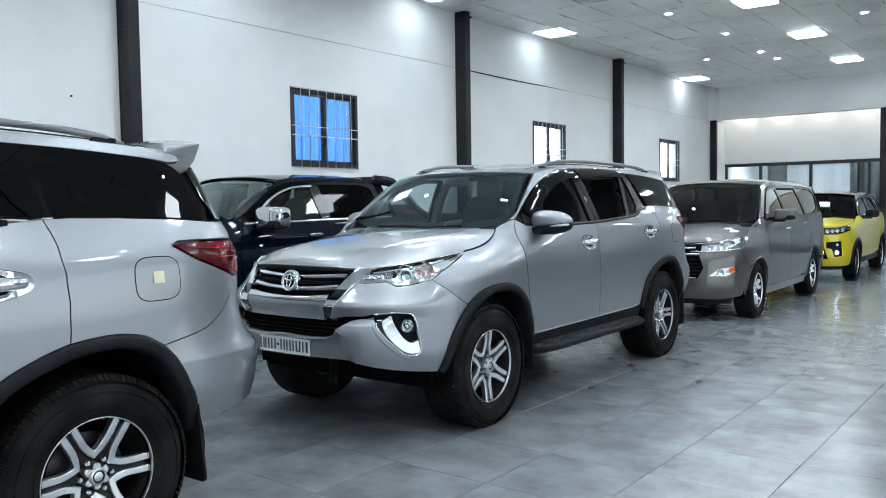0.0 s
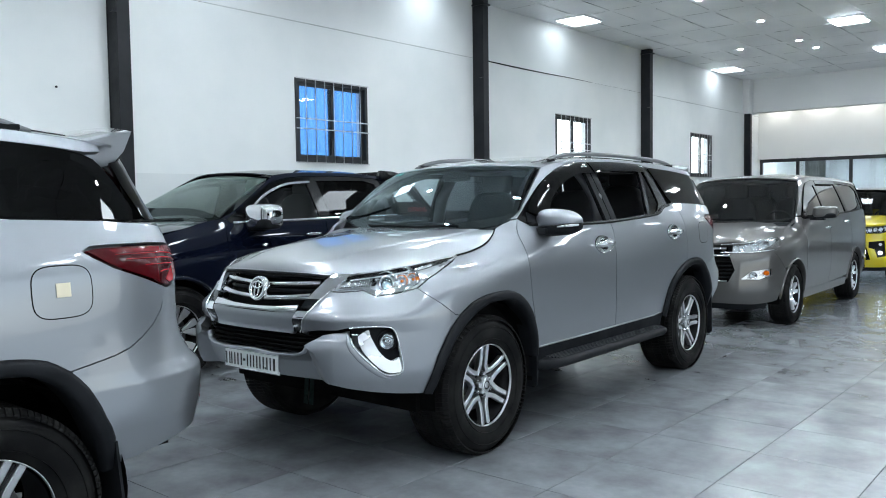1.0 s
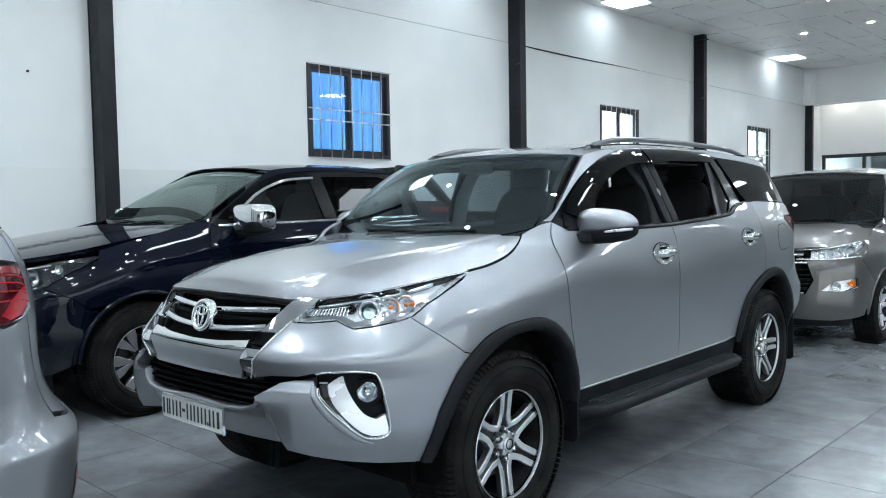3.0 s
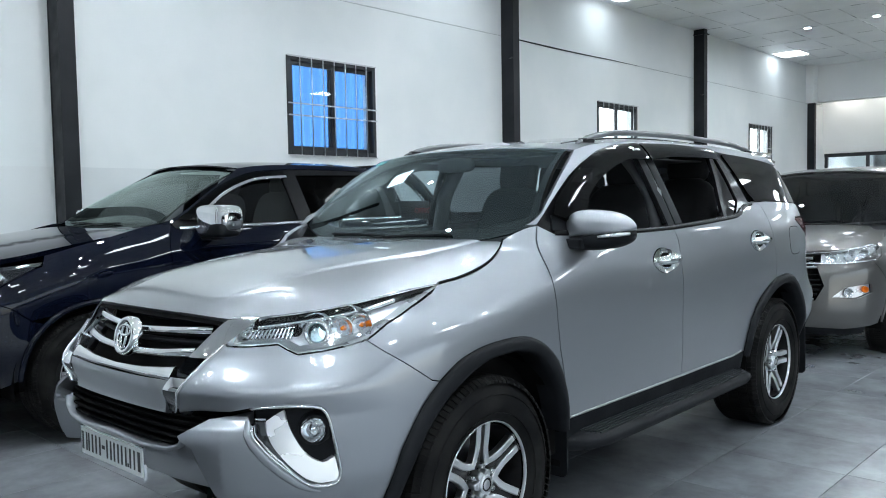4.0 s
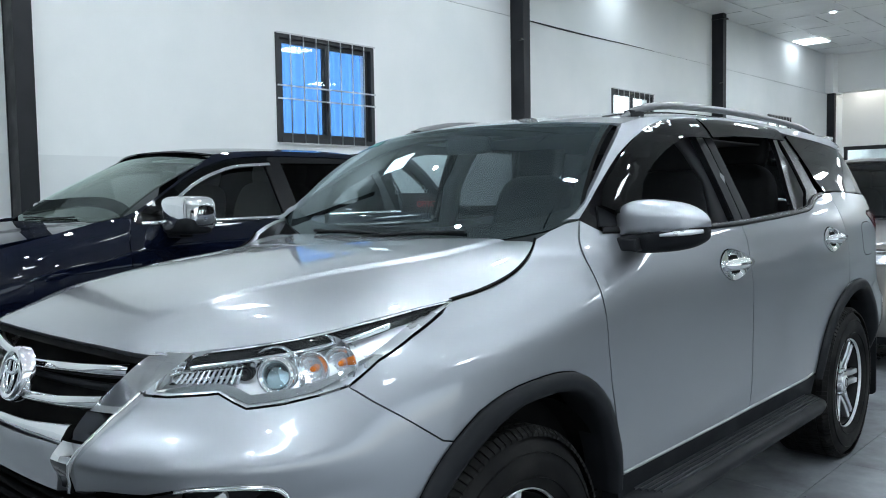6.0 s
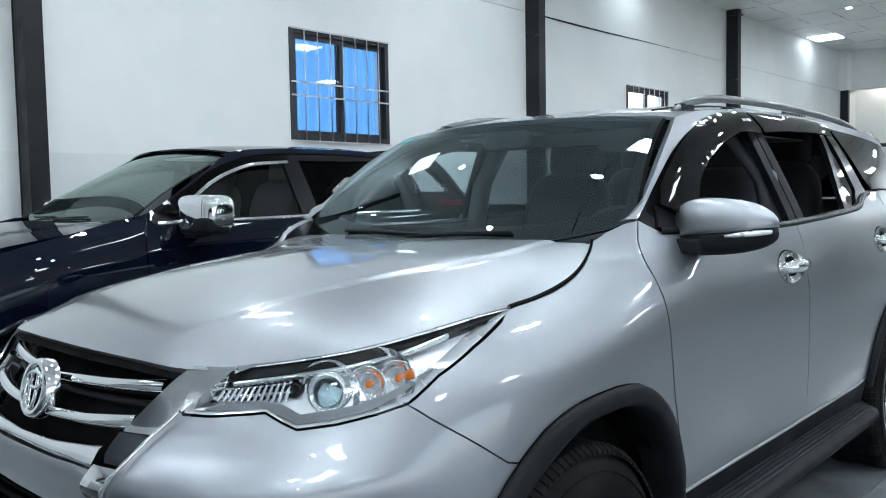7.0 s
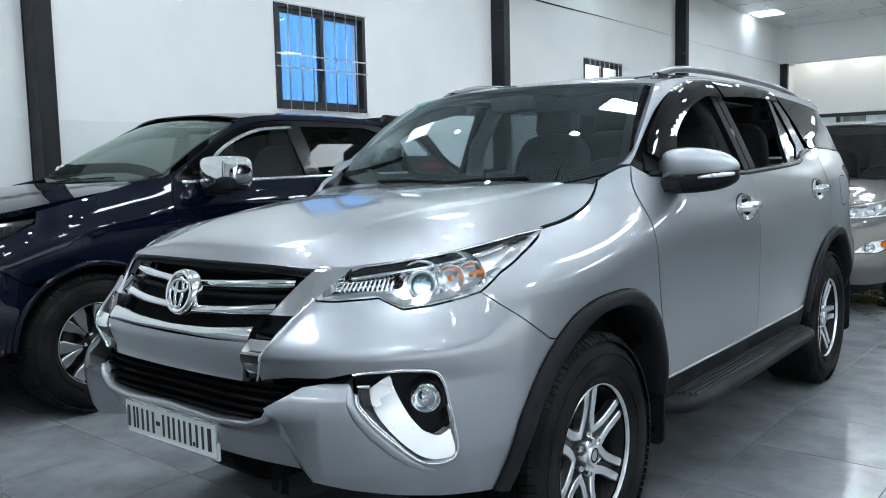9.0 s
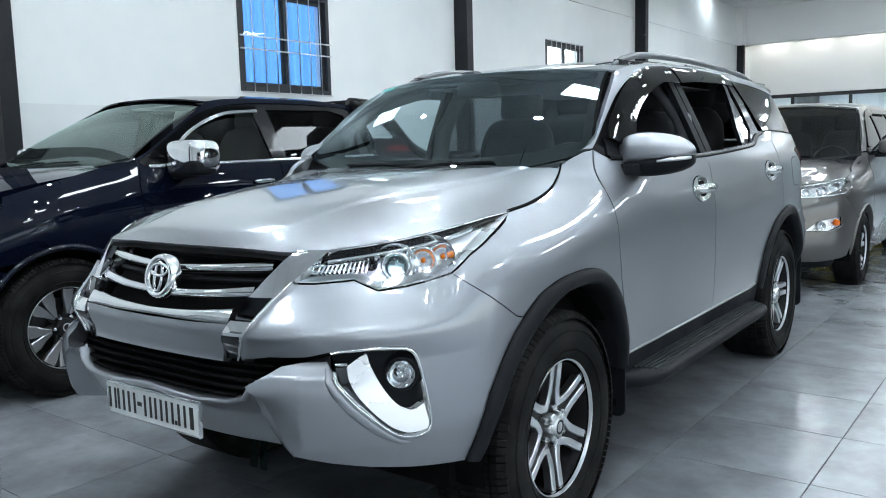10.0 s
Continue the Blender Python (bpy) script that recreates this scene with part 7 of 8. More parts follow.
    tube(bm, [(0.36 + 0.18 * math.cos(t), df + 0.46 + 0.06 * math.sin(t), zb - 0.09 + 0.17 * math.sin(t)) for t in np.linspace(0, 2 * math.pi, 25)], 0.015, 6)
    part("steering_wheel", bm, SEAT, dash, smooth=True)
    for x in (0.37, -0.37):
        seat(car, x, df + 0.85, zb - 0.43, k.get("trim", SEAT))
        seat(car, x, df + 1.65, zb - 0.42, k.get("trim", SEAT))
    part("headlining", box(bmesh.new(), -0.5, 0.5, roof_y[0] + 0.2, roof_y[-1] - 0.1, float(zedge(np.array([roof_y[0] + 0.3]))[0]) - 0.03, float(zedge(np.array([roof_y[0] + 0.3]))[0]) - 0.02), k.get("trim", TRIM_GREY), car)
    for y in (0.0, wb):
        for s in (1, -1):
            make_wheel(car, s * k["track"], y, R, k["rim"], k["tread"], k["style"], s, hz - 0.004, spoke_mat=k.get("spokes"))
    return car


FRONT_PROFILE = lambda d: [(0.2, 0.14), (0.35, 0.06), (0.5, 0.01), (0.65, 0.0), (0.78, 0.012), (0.87, 0.04), (0.95, 0.075), (1.02 + d, 0.12), (1.08 + d, 0.17), (1.4, 0.5)]
pickup = build_car("pickup_truck", "dark blue double-cab pickup with chrome mirrors beside the wall", pose(-3.84, -0.04, 0, 0, 0, 0.8), scale_z(dict(
    paint=NAVY, cladding=NAVY, half=0.90, hub_z=0.40, tyre=0.374, rim=0.222, tread=0.25, style="petal", track=0.765, arch=0.45, flare=0.03, base=3.22, sill=0.50, belt=1.30, rise=0.012,
    front_low=0.42, shut_z=0.78, door_front=0.50, door_mid=1.60, door_rear=2.58, end=4.40, tail_top=1.23, back_y=2.72,
    outline=[(0, -0.92), (0.3, -0.90), (0.55, -0.83), (0.72, -0.71), (0.82, -0.54), (0.875, -0.3), (0.905, 0), (0.90, 0.4), (0.90, 1.5), (0.90, 2.6), (0.90, 4.2), (0.84, 4.36), (0.5, 4.40), (0, 4.40)],
    profiles=[((0, -0.92), FRONT_PROFILE(0.06)), ((0.55, -0.83), FRONT_PROFILE(0.06)),
              ((0.82, -0.54), [(0.2, 0.12), (0.35, 0.05), (0.5, 0.01), (0.65, 0.0), (0.85, 0.0), (0.95, 0.02), (1.03, 0.05), (1.1, 0.10), (1.16, 0.17), (1.4, 0.4)]),
              ((0.905, -0.05), [(0.2, 0.08), (0.4, 0.03), (0.6, 0.0), (0.9, 0.0), (1.0, 0.006), (1.1, 0.025), (1.17, 0.065), (1.22, 0.12), (1.27, 0.19), (1.4, 0.36)]),
              ((0.90, 0.3), [(0.2, 0.08), (0.4, 0.04), (0.6, 0.01), (0.9, 0.01), (1.05, 0.02), (1.15, 0.04), (1.22, 0.07), (1.28, 0.13), (1.35, 0.19), (1.8, 0.32)]),
              ((0.90, 0.65), [(0.2, 0.08), (0.4, 0.05), (0.6, 0.015), (0.85, 0.0), (1.05, 0.01), (1.18, 0.03), (1.3, 0.06), (1.45, 0.13), (1.6, 0.205), (1.75, 0.29), (1.9, 0.4)]),
              ((0.90, 2.6), [(0.2, 0.08), (0.4, 0.05), (0.6, 0.015), (0.85, 0.0), (1.05, 0.01), (1.18, 0.03), (1.3, 0.055), (1.45, 0.12), (1.6, 0.19), (1.75, 0.27), (1.9, 0.4)]),
              ((0.90, 4.2), [(0.2, 0.08), (0.4, 0.05), (0.6, 0.015), (0.85, 0.0), (1.2, 0.01), (1.8, 0.2)]), ((0, 4.4), [(0.2, 0.1), (0.5, 0.0), (1.2, 0.01), (1.8, 0.1)])],
    fender_top=[(0.84, -0.25, 1.165), (0.88, -0.1, 1.205), (0.9, 0.1, 1.25), (0.9, 0.25, 1.287), (0.9, 0.36, 1.315), (0.9, 0.45, 1.335)],
    fender_front=[(0.88, -0.36, 0.78), (0.85, -0.45, 0.86), (0.80, -0.60, 0.93), (0.83, -0.45, 1.02), (0.87, -0.28, 1.10)],
    bumper_top=[(0.0, -0.92, 1.0), (0.36, -0.90, 1.0), (0.50, -0.85, 0.95), (0.65, -0.77, 0.915), (0.75, -0.68, 0.915)],
    bumper_low=[(0.80, -0.58, 0.36), (0.6, -0.8, 0.36), (0.3, -0.90, 0.38), (0.0, -0.92, 0.38)],
    openings=[[(0.60, -0.80, 0.66), (0.78, -0.63, 0.68), (0.80, -0.60, 0.56), (0.66, -0.75, 0.52)]],
    fogs=[(0.72, -0.70, 0.60, 0.04, REFLECTOR)],
    grille=[(0.0, -0.92, 1.02), (0.38, -0.89, 1.03), (0.36, -0.89, 0.72), (0.0, -0.92, 0.70)],
    bars=[(0.99, 0.36, 0.03, CHROME), (0.93, 0.36, 0.012, PLASTIC), (0.88, 0.36, 0.012, PLASTIC), (0.82, 0.36, 0.03, CHROME), (0.76, 0.35, 0.012, PLASTIC)],
    headlight=[(0.50, -0.85, 0.965), (0.65, -0.77, 0.925), (0.75, -0.68, 0.925), (0.80, -0.60, 0.935), (0.83, -0.45, 1.025), (0.87, -0.28, 1.105), (0.86, -0.26, 1.125), (0.82, -0.5, 1.10), (0.72, -0.70, 1.07), (0.58, -0.81, 1.05)],
    lamp_back=DARK_CHROME, lamps=[(0.66, -0.76, 0.99, 0.055, REFLECTOR), (0.76, -0.65, 1.0, 0.05, CHROME), (0.81, -0.50, 1.045, 0.026, SATIN)], lamp_strips=[[(0.55, -0.82, 1.035), (0.70, -0.71, 1.05), (0.80, -0.55, 1.075)]],
    hood=dict(x=0.74, y=[-0.86, -0.80, -0.7, -0.4, 0.0, 0.3, 0.55], mid=[1.05, 1.10, 1.15, 1.215, 1.275, 1.305, 1.32], edge=[1.03, 1.05, 1.09, 1.155, 1.235, 1.28, 1.305], crease=(0.35, 0.2),
              outline=[(0.0, -0.83), (0.3, -0.82), (0.5, -0.79), (0.62, -0.68), (0.70, -0.48), (0.735, -0.25), (0.745, 0.0), (0.745, 0.2), (0.73, 0.34), (0.70, 0.42), (0.4, 0.42), (0.0, 0.36)]),
    screen_glass=pane_material("clear_windscreen", (0.80, 0.88, 0.85), 1.55, 0.0, (0.84, 1.0, 0.94)), screen=dict(xb=0.74, yb=0.38, zb=1.295, xt=0.61, yt=1.10, zt=1.765), roof=[(1.17, 1.735), (1.35, 1.76), (1.7, 1.775), (2.1, 1.775), (2.45, 1.755), (2.62, 1.73)],
    frame=[(0.55, 1.335), (0.7, 1.43), (0.85, 1.525), (1.0, 1.61), (1.15, 1.672), (1.3, 1.71), (1.6, 1.735), (2.0, 1.74), (2.4, 1.725), (2.60, 1.70), (2.64, 1.55), (2.66, 1.33)],
    pillar=[(1.17, 1.735), (0.98, 1.62), (0.78, 1.50), (0.58, 1.375), (0.48, 1.33)], frame_end=[(2.50, 1.70), (2.55, 1.34)],
    glass=[(curve([(0.76, 1.31), (0.82, 1.43), (0.95, 1.535), (1.10, 1.61), (1.28, 1.66), (1.50, 1.68)], 14) + [(1.53, 1.675), (1.55, 1.318)], TINTED), ([(1.68, 1.322), (1.66, 1.685), (2.28, 1.695), (2.42, 1.66), (2.46, 1.5), (2.44, 1.332)], FILM_GLASS)],
    trim=PALE_TRIM, belt_chrome=True, deflectors=[curve([(0.60, 1.365), (0.7, 1.44), (0.85, 1.53), (1.0, 1.615), (1.15, 1.675), (1.3, 1.71), (1.55, 1.728)], 16) + curve([(1.55, 1.675), (1.3, 1.655), (1.12, 1.605), (0.95, 1.525), (0.80, 1.42), (0.72, 1.345)], 14)],
    mirror=(1.0, 0.75, 1.352, (0.15, 0.085, 0.1), CHROME), mirror_label="chrome-capped door mirror", handles=[(1.42, 1.17), (2.42, 1.18)], handle_mat=CHROME), 0.937))
# load bed and sports bar of the pickup
bm = bmesh.new()
box(bm, -0.84, -0.80, 2.72, 4.3, 0.6, 1.16, 0.008), box(bm, 0.80, 0.84, 2.72, 4.3, 0.6, 1.16, 0.008), box(bm, -0.8, 0.8, 2.72, 4.3, 0.56, 0.62)
part("load_bed", bm, PLASTIC, pickup)
bm = bmesh.new()
for s in (1, -1):
    tube(bm, curve([(s * 0.62, 2.56, 1.645), (s * 0.65, 2.74, 1.635), (s * 0.70, 2.90, 1.53), (s * 0.75, 3.14, 1.30), (s * 0.78, 3.42, 1.17)], 14), 0.055, 10)
tube(bm, [(-0.62, 2.66, 1.64), (0.62, 2.66, 1.64)], 0.05, 10)
bar = part("sports_bar", bm, GLOSSY, pickup, "black sports bar behind the cab", True)
for s in (1, -1):
    bm = bmesh.new()
    side = [(s * 0.80, 2.66, 1.15), (s * 0.80, 3.30, 1.15), (s * 0.77, 3.02, 1.375), (s * 0.76, 2.66, 1.375)]
    v = [bm.verts.new(p) for p in side] + [bm.verts.new((x - s * 0.03, y, z)) for x, y, z in side]
    bm.faces.new(v[:4]), bm.faces.new(v[4:][::-1])
    for k in range(4):
        bm.faces.new((v[k], v[(k + 1) % 4], v[4 + (k + 1) % 4], v[4 + k]))
    bmesh.ops.recalc_face_normals(bm, faces=bm.faces[:])
    part("sports_bar_plate", bm, PLASTIC, bar)
    bm = bmesh.new()
    for i in range(11):
        for j in range(6):
            y, z = 2.63 + i * 0.034 + (j % 2) * 0.017, 1.385 + j * 0.03
            if z < 1.56 - (y - 2.70) * 0.62:
                tube(bm, [(s * (0.755 - (z - 1.375) * 0.25), y + 0.018 * math.cos(t * math.pi / 3 + 0.52), z + 0.018 * math.sin(t * math.pi / 3 + 0.52)) for t in range(7)], 0.0035, 4, caps=False)
    part("honeycomb_guard", bm, BAR, bar, "pale honeycomb guard")
txt = bpy.data.curves.new("offroad_sticker", "FONT")
txt.body, txt.size, txt.extrude, txt.align_x = "OFFROAD", 0.066, 0.001, "CENTER"
txt.materials.append(RED_INK)
ob = new("offroad_sticker", txt)
ob.parent = pickup
ob.matrix_local = pose(0.793, 2.955, 1.27, 90, 0, 90) @ pose(0, 0, 0, -8)
ob["label"] = "red sticker lettering on the sports bar"

build_car("minivan", "grey-bronze people carrier with chrome-edged grille behind the SUV", pose(-0.90, 5.63, 0, 0, 0, 1.0), dict(
    paint=BRONZE, cladding=BRONZE, half=0.83, hub_z=0.325, tyre=0.325, rim=0.2, tread=0.21, style="star", track=0.72, arch=0.385, flare=0.012, base=2.70, sill=0.33, belt=1.12, rise=0.02,
    front_low=0.30, shut_z=0.62, door_front=0.42, door_mid=1.42, door_rear=2.46, end=3.80, back_y=3.74, tail_top=1.2,
    outline=[(0, -0.86), (0.3, -0.84), (0.52, -0.77), (0.66, -0.66), (0.75, -0.52), (0.805, -0.3), (0.83, 0), (0.83, 0.4), (0.835, 1.4), (0.835, 2.5), (0.83, 3.0), (0.80, 3.48), (0.72, 3.73), (0.5, 3.80), (0, 3.82)],
    profiles=[((0, -0.86), [(0.2, 0.1), (0.3, 0.03), (0.42, 0.0), (0.6, 0.015), (0.72, 0.03), (0.82, 0.06), (0.92, 0.11), (1.0, 0.18), (1.3, 0.5)]),
              ((0.55, -0.75), [(0.2, 0.1), (0.3, 0.03), (0.42, 0.0), (0.6, 0.01), (0.72, 0.02), (0.82, 0.05), (0.92, 0.10), (1.0, 0.18), (1.3, 0.5)]),
              ((0.76, -0.5), [(0.2, 0.08), (0.3, 0.03), (0.45, 0.0), (0.7, 0.0), (0.82, 0.02), (0.9, 0.06), (0.97, 0.12), (1.3, 0.4)]),
              ((0.83, -0.02), [(0.2, 0.06), (0.35, 0.02), (0.6, 0.0), (0.8, 0.0), (0.9, 0.03), (0.97, 0.08), (1.02, 0.15), (1.3, 0.35)]),
              ((0.83, 0.5), [(0.2, 0.06), (0.35, 0.03), (0.6, 0.0), (0.85, 0.0), (1.0, 0.025), (1.12, 0.06), (1.3, 0.13), (1.5, 0.22), (1.62, 0.28), (1.8, 0.4)]),
              ((0.835, 2.4), [(0.2, 0.06), (0.35, 0.03), (0.6, 0.0), (0.85, 0.0), (1.0, 0.015), (1.15, 0.05), (1.3, 0.10), (1.5, 0.18), (1.62, 0.25), (1.8, 0.4)]),
              ((0.75, 3.66), [(0.2, 0.08), (0.4, 0.01), (0.9, 0.0), (1.15, 0.03), (1.3, 0.08), (1.5, 0.15), (1.62, 0.22), (1.8, 0.4)]), ((0, 3.82), [(0.2, 0.1), (0.45, 0.0), (1.0, 0.03), (1.3, 0.1), (1.6, 0.25), (1.8, 0.4)])],
    fender_top=[(0.80, -0.30, 0.955), (0.83, -0.05, 1.0), (0.83, 0.12, 1.05), (0.83, 0.26, 1.10), (0.83, 0.36, 1.15)],
    fender_front=[(0.81, -0.30, 0.62), (0.79, -0.40, 0.72), (0.76, -0.48, 0.80), (0.79, -0.36, 0.86), (0.80, -0.30, 0.93)],
    bumper_top=[(0.0, -0.86, 0.84), (0.28, -0.84, 0.84), (0.42, -0.80, 0.80), (0.6, -0.71, 0.80)],
    bumper_low=[(0.76, -0.48, 0.28), (0.6, -0.7, 0.26), (0.3, -0.83, 0.27), (0.0, -0.86, 0.27)],
    openings=[[(0.50, -0.775, 0.525), (0.59, -0.715, 0.605), (0.735, -0.53, 0.635), (0.74, -0.52, 0.56), (0.66, -0.64, 0.52)]], recess=SATIN,
    fogs=[(0.61, -0.70, 0.565, 0.035, REFLECTOR), (0.705, -0.58, 0.588, 0.024, AMBER)],
    grille=[(0.0, -0.86, 0.86), (0.36, -0.82, 0.86), (0.44, -0.79, 0.62), (0.38, -0.82, 0.50), (0.0, -0.86, 0.49)],
    bars=[(0.83, 0.36, 0.024, CHROME), (0.76, 0.40, 0.024, CHROME), (0.70, 0.41, 0.014, UNDER), (0.66, 0.42, 0.014, PLASTIC), (0.62, 0.43, 0.014, PLASTIC), (0.58, 0.42, 0.014, PLASTIC), (0.54, 0.40, 0.014, PLASTIC), (0.50, 0.37, 0.02, CHROME)],
    headlight=[(0.42, -0.80, 0.805), (0.60, -0.71, 0.81), (0.76, -0.48, 0.83), (0.79, -0.37, 0.87), (0.80, -0.30, 0.935), (0.78, -0.36, 0.945), (0.66, -0.6, 0.915), (0.42, -0.78, 0.875)], lamp_back=REFLECTOR,
    lamps=[(0.52, -0.76, 0.84, 0.035, REFLECTOR), (0.64, -0.66, 0.855, 0.042, REFLECTOR), (0.72, -0.54, 0.87, 0.042, REFLECTOR)], lamp_strips=[[(0.30, -0.84, 0.80), (0.60, -0.71, 0.805), (0.76, -0.48, 0.825)], [(0.30, -0.82, 0.88), (0.60, -0.69, 0.905), (0.77, -0.40, 0.945)]],
    hood=dict(x=0.70, y=[-0.80, -0.74, -0.66, -0.4, -0.1, 0.2, 0.4], mid=[0.88, 0.92, 0.955, 1.01, 1.06, 1.09, 1.10], edge=[0.80, 0.83, 0.86, 0.91, 0.97, 1.04, 1.09], crease=(0.42, 0.15),
              outline=[(0.0, -0.79), (0.25, -0.78), (0.42, -0.735), (0.56, -0.62), (0.65, -0.46), (0.69, -0.30), (0.705, -0.1), (0.71, 0.05), (0.70, 0.18), (0.68, 0.26), (0.4, 0.22), (0.0, 0.16)]),
    screen=dict(xb=0.73, yb=0.14, zb=1.08, xt=0.60, yt=0.80, zt=1.60), screen_glass=pane_material("dark_windscreen", (0.46, 0.49, 0.49), 1.7), roof=[(0.88, 1.565), (1.1, 1.60), (1.6, 1.62), (2.3, 1.615), (2.9, 1.595), (3.5, 1.55)],
    frame=[(0.46, 1.16), (0.6, 1.27), (0.75, 1.38), (0.9, 1.47), (1.1, 1.54), (1.4, 1.57), (2.0, 1.575), (2.6, 1.565), (3.2, 1.54), (3.42, 1.51)],
    pillar=[(0.88, 1.565), (0.7, 1.44), (0.5, 1.29), (0.36, 1.16)], frame_end=[(3.40, 1.50), (3.54, 1.25), (3.42, 1.19)],
    glass=[(curve([(0.66, 1.15), (0.74, 1.28), (0.9, 1.42), (1.1, 1.50), (1.34, 1.535)], 12) + [(1.37, 1.53), (1.38, 1.15)], SMOKED_GLASS), ([(1.46, 1.15), (1.44, 1.535), (2.30, 1.54), (2.38, 1.175)], SMOKED_GLASS), ([(2.48, 1.18), (2.40, 1.54), (3.15, 1.51), (3.32, 1.45), (3.40, 1.25), (3.34, 1.20)], BLACK_GLASS)],
    deflectors=[curve([(0.52, 1.2), (0.6, 1.27), (0.75, 1.38), (0.9, 1.475), (1.1, 1.545), (1.4, 1.575)], 12) + curve([(1.4, 1.52), (1.1, 1.485), (0.92, 1.41), (0.8, 1.31), (0.7, 1.2)], 10), [(1.42, 1.575), (2.3, 1.578), (2.3, 1.53), (1.42, 1.525)]],
    mirror=(0.93, 0.72, 1.195, (0.125, 0.075, 0.065), BRONZE), mirror_label="bronze door mirror with bright cap", handles=[(1.28, 1.0), (2.2, 1.05)], handle_mat=CHROME, spokes=SATIN))

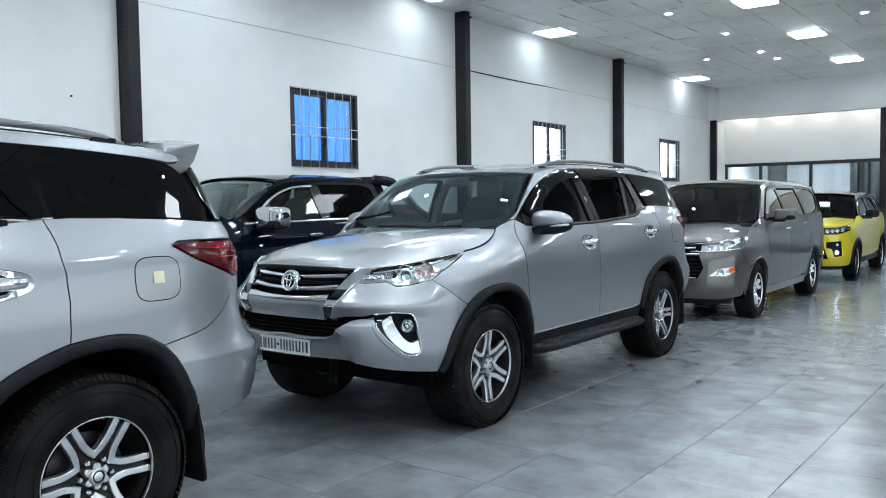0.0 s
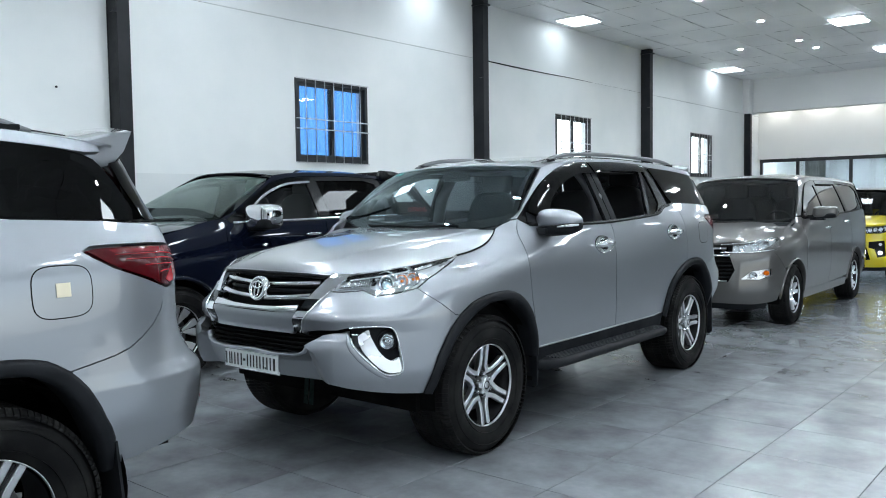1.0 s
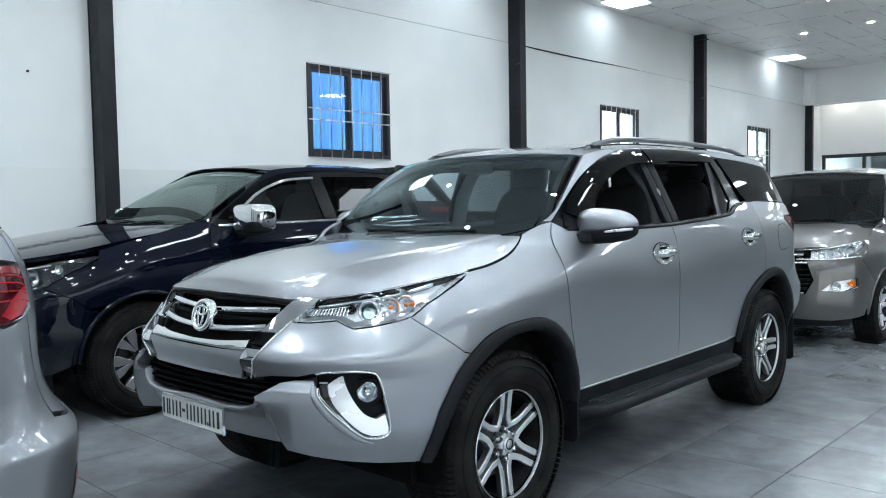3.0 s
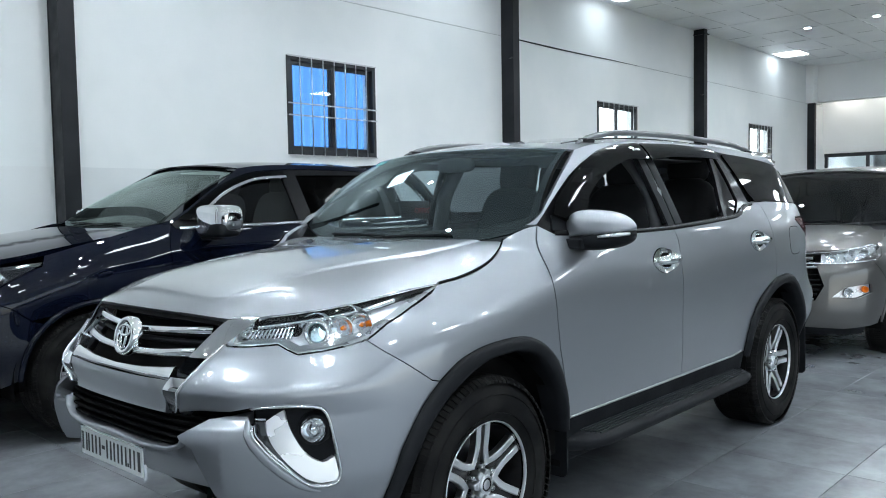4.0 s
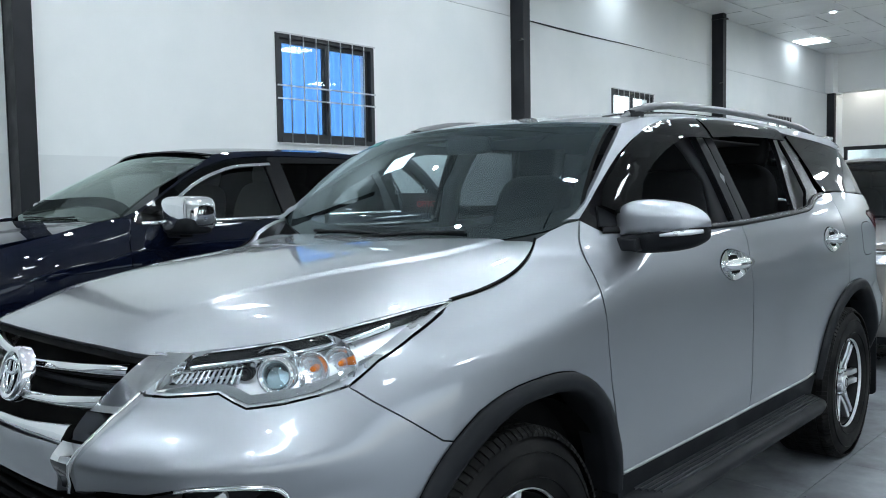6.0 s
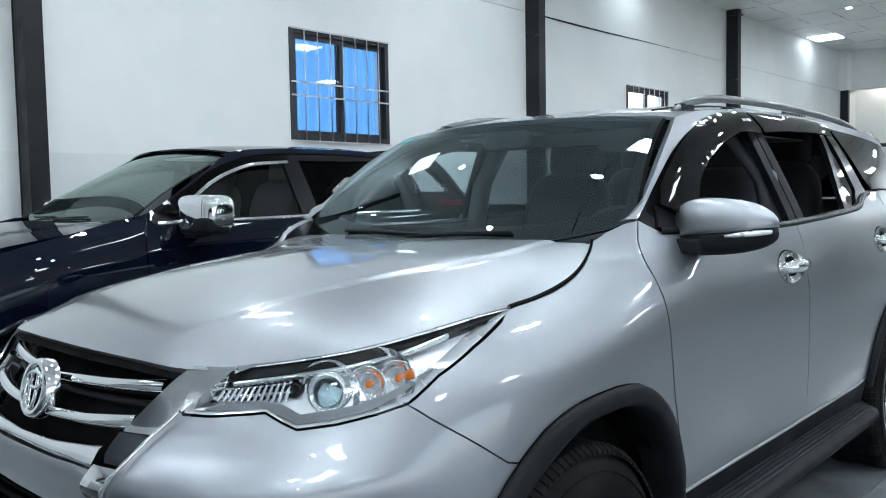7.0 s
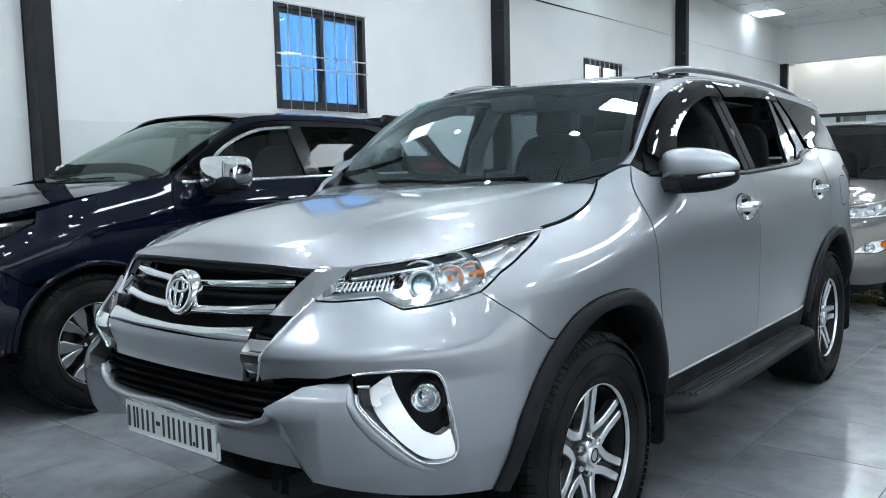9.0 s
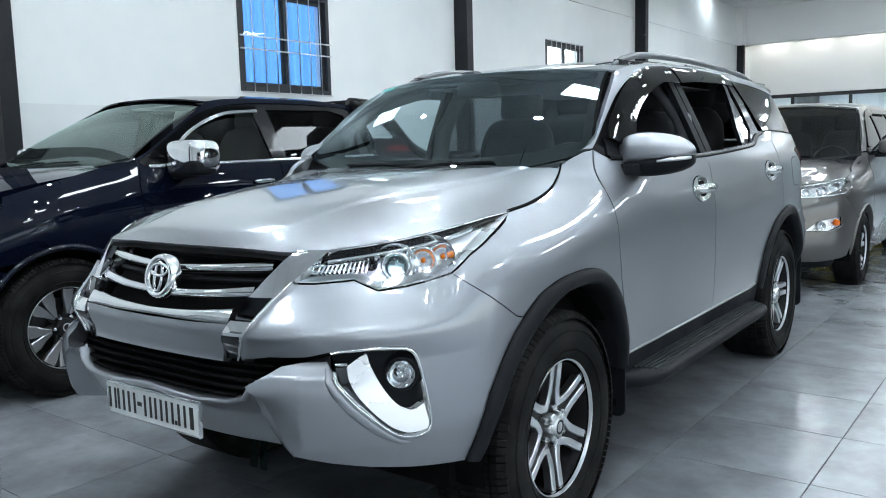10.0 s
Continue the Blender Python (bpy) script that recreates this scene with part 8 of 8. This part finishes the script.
build_car("small_suv", "bright yellow small SUV with a black roof at the far end", pose(-0.86, 11.1, 0, 0, 0, 1.0), dict(
    paint=YELLOW, roof_paint=BLACK, cladding=PLASTIC, half=0.79, hub_z=0.32, tyre=0.32, rim=0.21, tread=0.2, style="star", track=0.68, arch=0.40, flare=0.05, base=2.48, sill=0.36, belt=1.06, rise=0.03,
    front_low=0.28, shut_z=0.60, door_front=0.42, door_mid=1.35, door_rear=2.2, end=3.2, back_y=3.1, tail_top=1.12, bumper_rear=PLASTIC,
    outline=[(0, -0.76), (0.3, -0.75), (0.52, -0.71), (0.66, -0.62), (0.74, -0.48), (0.78, -0.25), (0.79, 0), (0.79, 0.4), (0.79, 1.4), (0.79, 2.3), (0.78, 2.7), (0.72, 3.05), (0.55, 3.18), (0, 3.2)],
    profiles=[((0, -0.76), [(0.2, 0.08), (0.3, 0.02), (0.42, 0.0), (0.6, 0.01), (0.75, 0.015), (0.88, 0.03), (0.95, 0.06), (1.02, 0.15), (1.3, 0.5)]),
              ((0.6, -0.67), [(0.2, 0.08), (0.3, 0.02), (0.42, 0.0), (0.6, 0.01), (0.75, 0.015), (0.88, 0.035), (0.95, 0.07), (1.02, 0.15), (1.3, 0.5)]),
              ((0.79, -0.05), [(0.2, 0.06), (0.35, 0.02), (0.6, 0.0), (0.85, 0.0), (0.93, 0.02), (0.98, 0.07), (1.03, 0.14), (1.3, 0.35)]),
              ((0.79, 0.5), [(0.2, 0.06), (0.35, 0.03), (0.6, 0.0), (0.85, 0.0), (0.98, 0.02), (1.06, 0.05), (1.2, 0.10), (1.4, 0.18), (1.5, 0.24), (1.7, 0.4)]),
              ((0.78, 2.7), [(0.2, 0.06), (0.35, 0.02), (0.6, 0.0), (0.9, 0.0), (1.1, 0.04), (1.3, 0.11), (1.5, 0.2), (1.7, 0.4)]), ((0, 3.2), [(0.2, 0.1), (0.45, 0.0), (0.9, 0.02), (1.2, 0.1), (1.5, 0.25), (1.7, 0.4)])],
    fender_top=[(0.75, -0.36, 0.95), (0.78, -0.15, 0.975), (0.79, 0.1, 1.0), (0.79, 0.25, 1.04), (0.79, 0.36, 1.08)],
    fender_front=[(0.77, -0.30, 0.60), (0.76, -0.38, 0.72), (0.74, -0.46, 0.80), (0.76, -0.36, 0.86)],
    bumper_top=[(0.0, -0.76, 0.87), (0.32, -0.75, 0.87), (0.40, -0.74, 0.79), (0.6, -0.67, 0.79)],
    bumper_low=[(0.75, -0.45, 0.27), (0.6, -0.66, 0.26), (0.3, -0.75, 0.26), (0.0, -0.76, 0.26)],
    openings=[[(0.44, -0.73, 0.66), (0.66, -0.62, 0.68), (0.68, -0.6, 0.44), (0.56, -0.69, 0.42), (0.52, -0.71, 0.55), (0.44, -0.73, 0.57)]],
    fogs=[(0.60, -0.67, 0.49, 0.022, PANEL_LIGHT), (0.60, -0.67, 0.62, 0.02, REFLECTOR)],
    grille=[(0.0, -0.76, 0.60), (0.40, -0.74, 0.60), (0.46, -0.72, 0.38), (0.0, -0.76, 0.36)],
    bars=[(0.55, 0.4, 0.012, PLASTIC), (0.50, 0.42, 0.012, PLASTIC), (0.45, 0.43, 0.012, PLASTIC)],
    headlight=[(0.36, -0.74, 0.80), (0.60, -0.67, 0.80), (0.73, -0.50, 0.81), (0.76, -0.36, 0.87), (0.75, -0.36, 0.94), (0.62, -0.62, 0.90), (0.36, -0.72, 0.88)], lamp_back=DARK_CHROME,
    lamps=[(0.45, -0.72, 0.84, 0.032, REFLECTOR), (0.53, -0.70, 0.845, 0.032, REFLECTOR), (0.61, -0.66, 0.85, 0.032, REFLECTOR), (0.68, -0.58, 0.86, 0.032, REFLECTOR)], lamp_strips=[],
    hood=dict(x=0.70, y=[-0.74, -0.70, -0.6, -0.3, 0.0, 0.2, 0.4], mid=[0.90, 0.935, 0.97, 1.01, 1.04, 1.05, 1.06], edge=[0.86, 0.88, 0.90, 0.95, 0.99, 1.02, 1.05], crease=(0.40, 0.1),
              outline=[(0.0, -0.73), (0.25, -0.725), (0.42, -0.70), (0.57, -0.60), (0.65, -0.44), (0.685, -0.30), (0.70, -0.1), (0.70, 0.05), (0.69, 0.16), (0.67, 0.24), (0.4, 0.22), (0.0, 0.18)]),
    screen=dict(xb=0.70, yb=0.18, zb=1.04, xt=0.57, yt=0.66, zt=1.475), screen_glass=TINTED, roof=[(0.72, 1.445), (0.95, 1.47), (1.5, 1.485), (2.2, 1.47), (2.8, 1.42)],
    frame=[(0.46, 1.10), (0.55, 1.2), (0.66, 1.31), (0.8, 1.39), (1.0, 1.43), (1.5, 1.445), (2.1, 1.435), (2.5, 1.41), (2.62, 1.37)],
    pillar=[(0.72, 1.445), (0.58, 1.33), (0.46, 1.2), (0.38, 1.09)], frame_end=[(2.60, 1.35), (2.70, 1.16), (2.6, 1.12)],
    glass=[(curve([(0.60, 1.085), (0.64, 1.2), (0.76, 1.32), (0.95, 1.385), (1.24, 1.40)], 12) + [(1.27, 1.395), (1.29, 1.09)], TINTED), ([(1.38, 1.10), (1.36, 1.40), (2.0, 1.395), (2.12, 1.12)], BLACK_GLASS), ([(2.2, 1.13), (2.1, 1.39), (2.45, 1.37), (2.56, 1.16)], BLACK_GLASS)],
    mirror=(0.90, 0.60, 1.12, (0.10, 0.07, 0.065), GLOSSY), mirror_label="gloss black door mirror", spokes=DARK_ALLOY, handles=[(1.2, 0.92), (2.05, 0.96)], handle_mat=YELLOW))


# ---- floor tiles ----
tile_me = bpy.data.meshes.new("tile")
bm = box(bmesh.new(), -0.288, 0.288, -0.288, 0.288, -0.006, 0.0)
es = [e for e in bm.edges if all(v.co.z > -0.001 for v in e.verts)]
bmesh.ops.bevel(bm, geom=es, offset=0.0005, segments=1, affect="EDGES")
bm.to_mesh(tile_me)
bm.free()
tile_me.materials.append(TILE)
X0, Y0, STEP = 0.277, 0.595, 0.58
near_cells, far_cells = [], []
for i in range(-10, 16):
    for j in range(-22, 32):
        x, y = X0 + i * STEP, Y0 + j * STEP
        if x - 0.1 < WX or x + 0.29 > EX or y + 0.29 > NY + 0.9:
            continue
        near = (-0.4 < x < 3.0 and -2.2 < y < 8.0) or (-5 < x <= -0.4 and -2.6 < y < 1.0)
        (near_cells if near else far_cells).append((x, y))
for x, y in near_cells:
    ob = new("tile", tile_me)
    ob.location = (x, y, 0)
    ob.parent = floor
bm = bmesh.new()
for x, y in far_cells:
    box(bm, x - 0.288, x + 0.288, y - 0.288, y + 0.288, -0.006, 0.0)
tagged(part("far_tiles", bm, TILE, floor), kind="stuff")
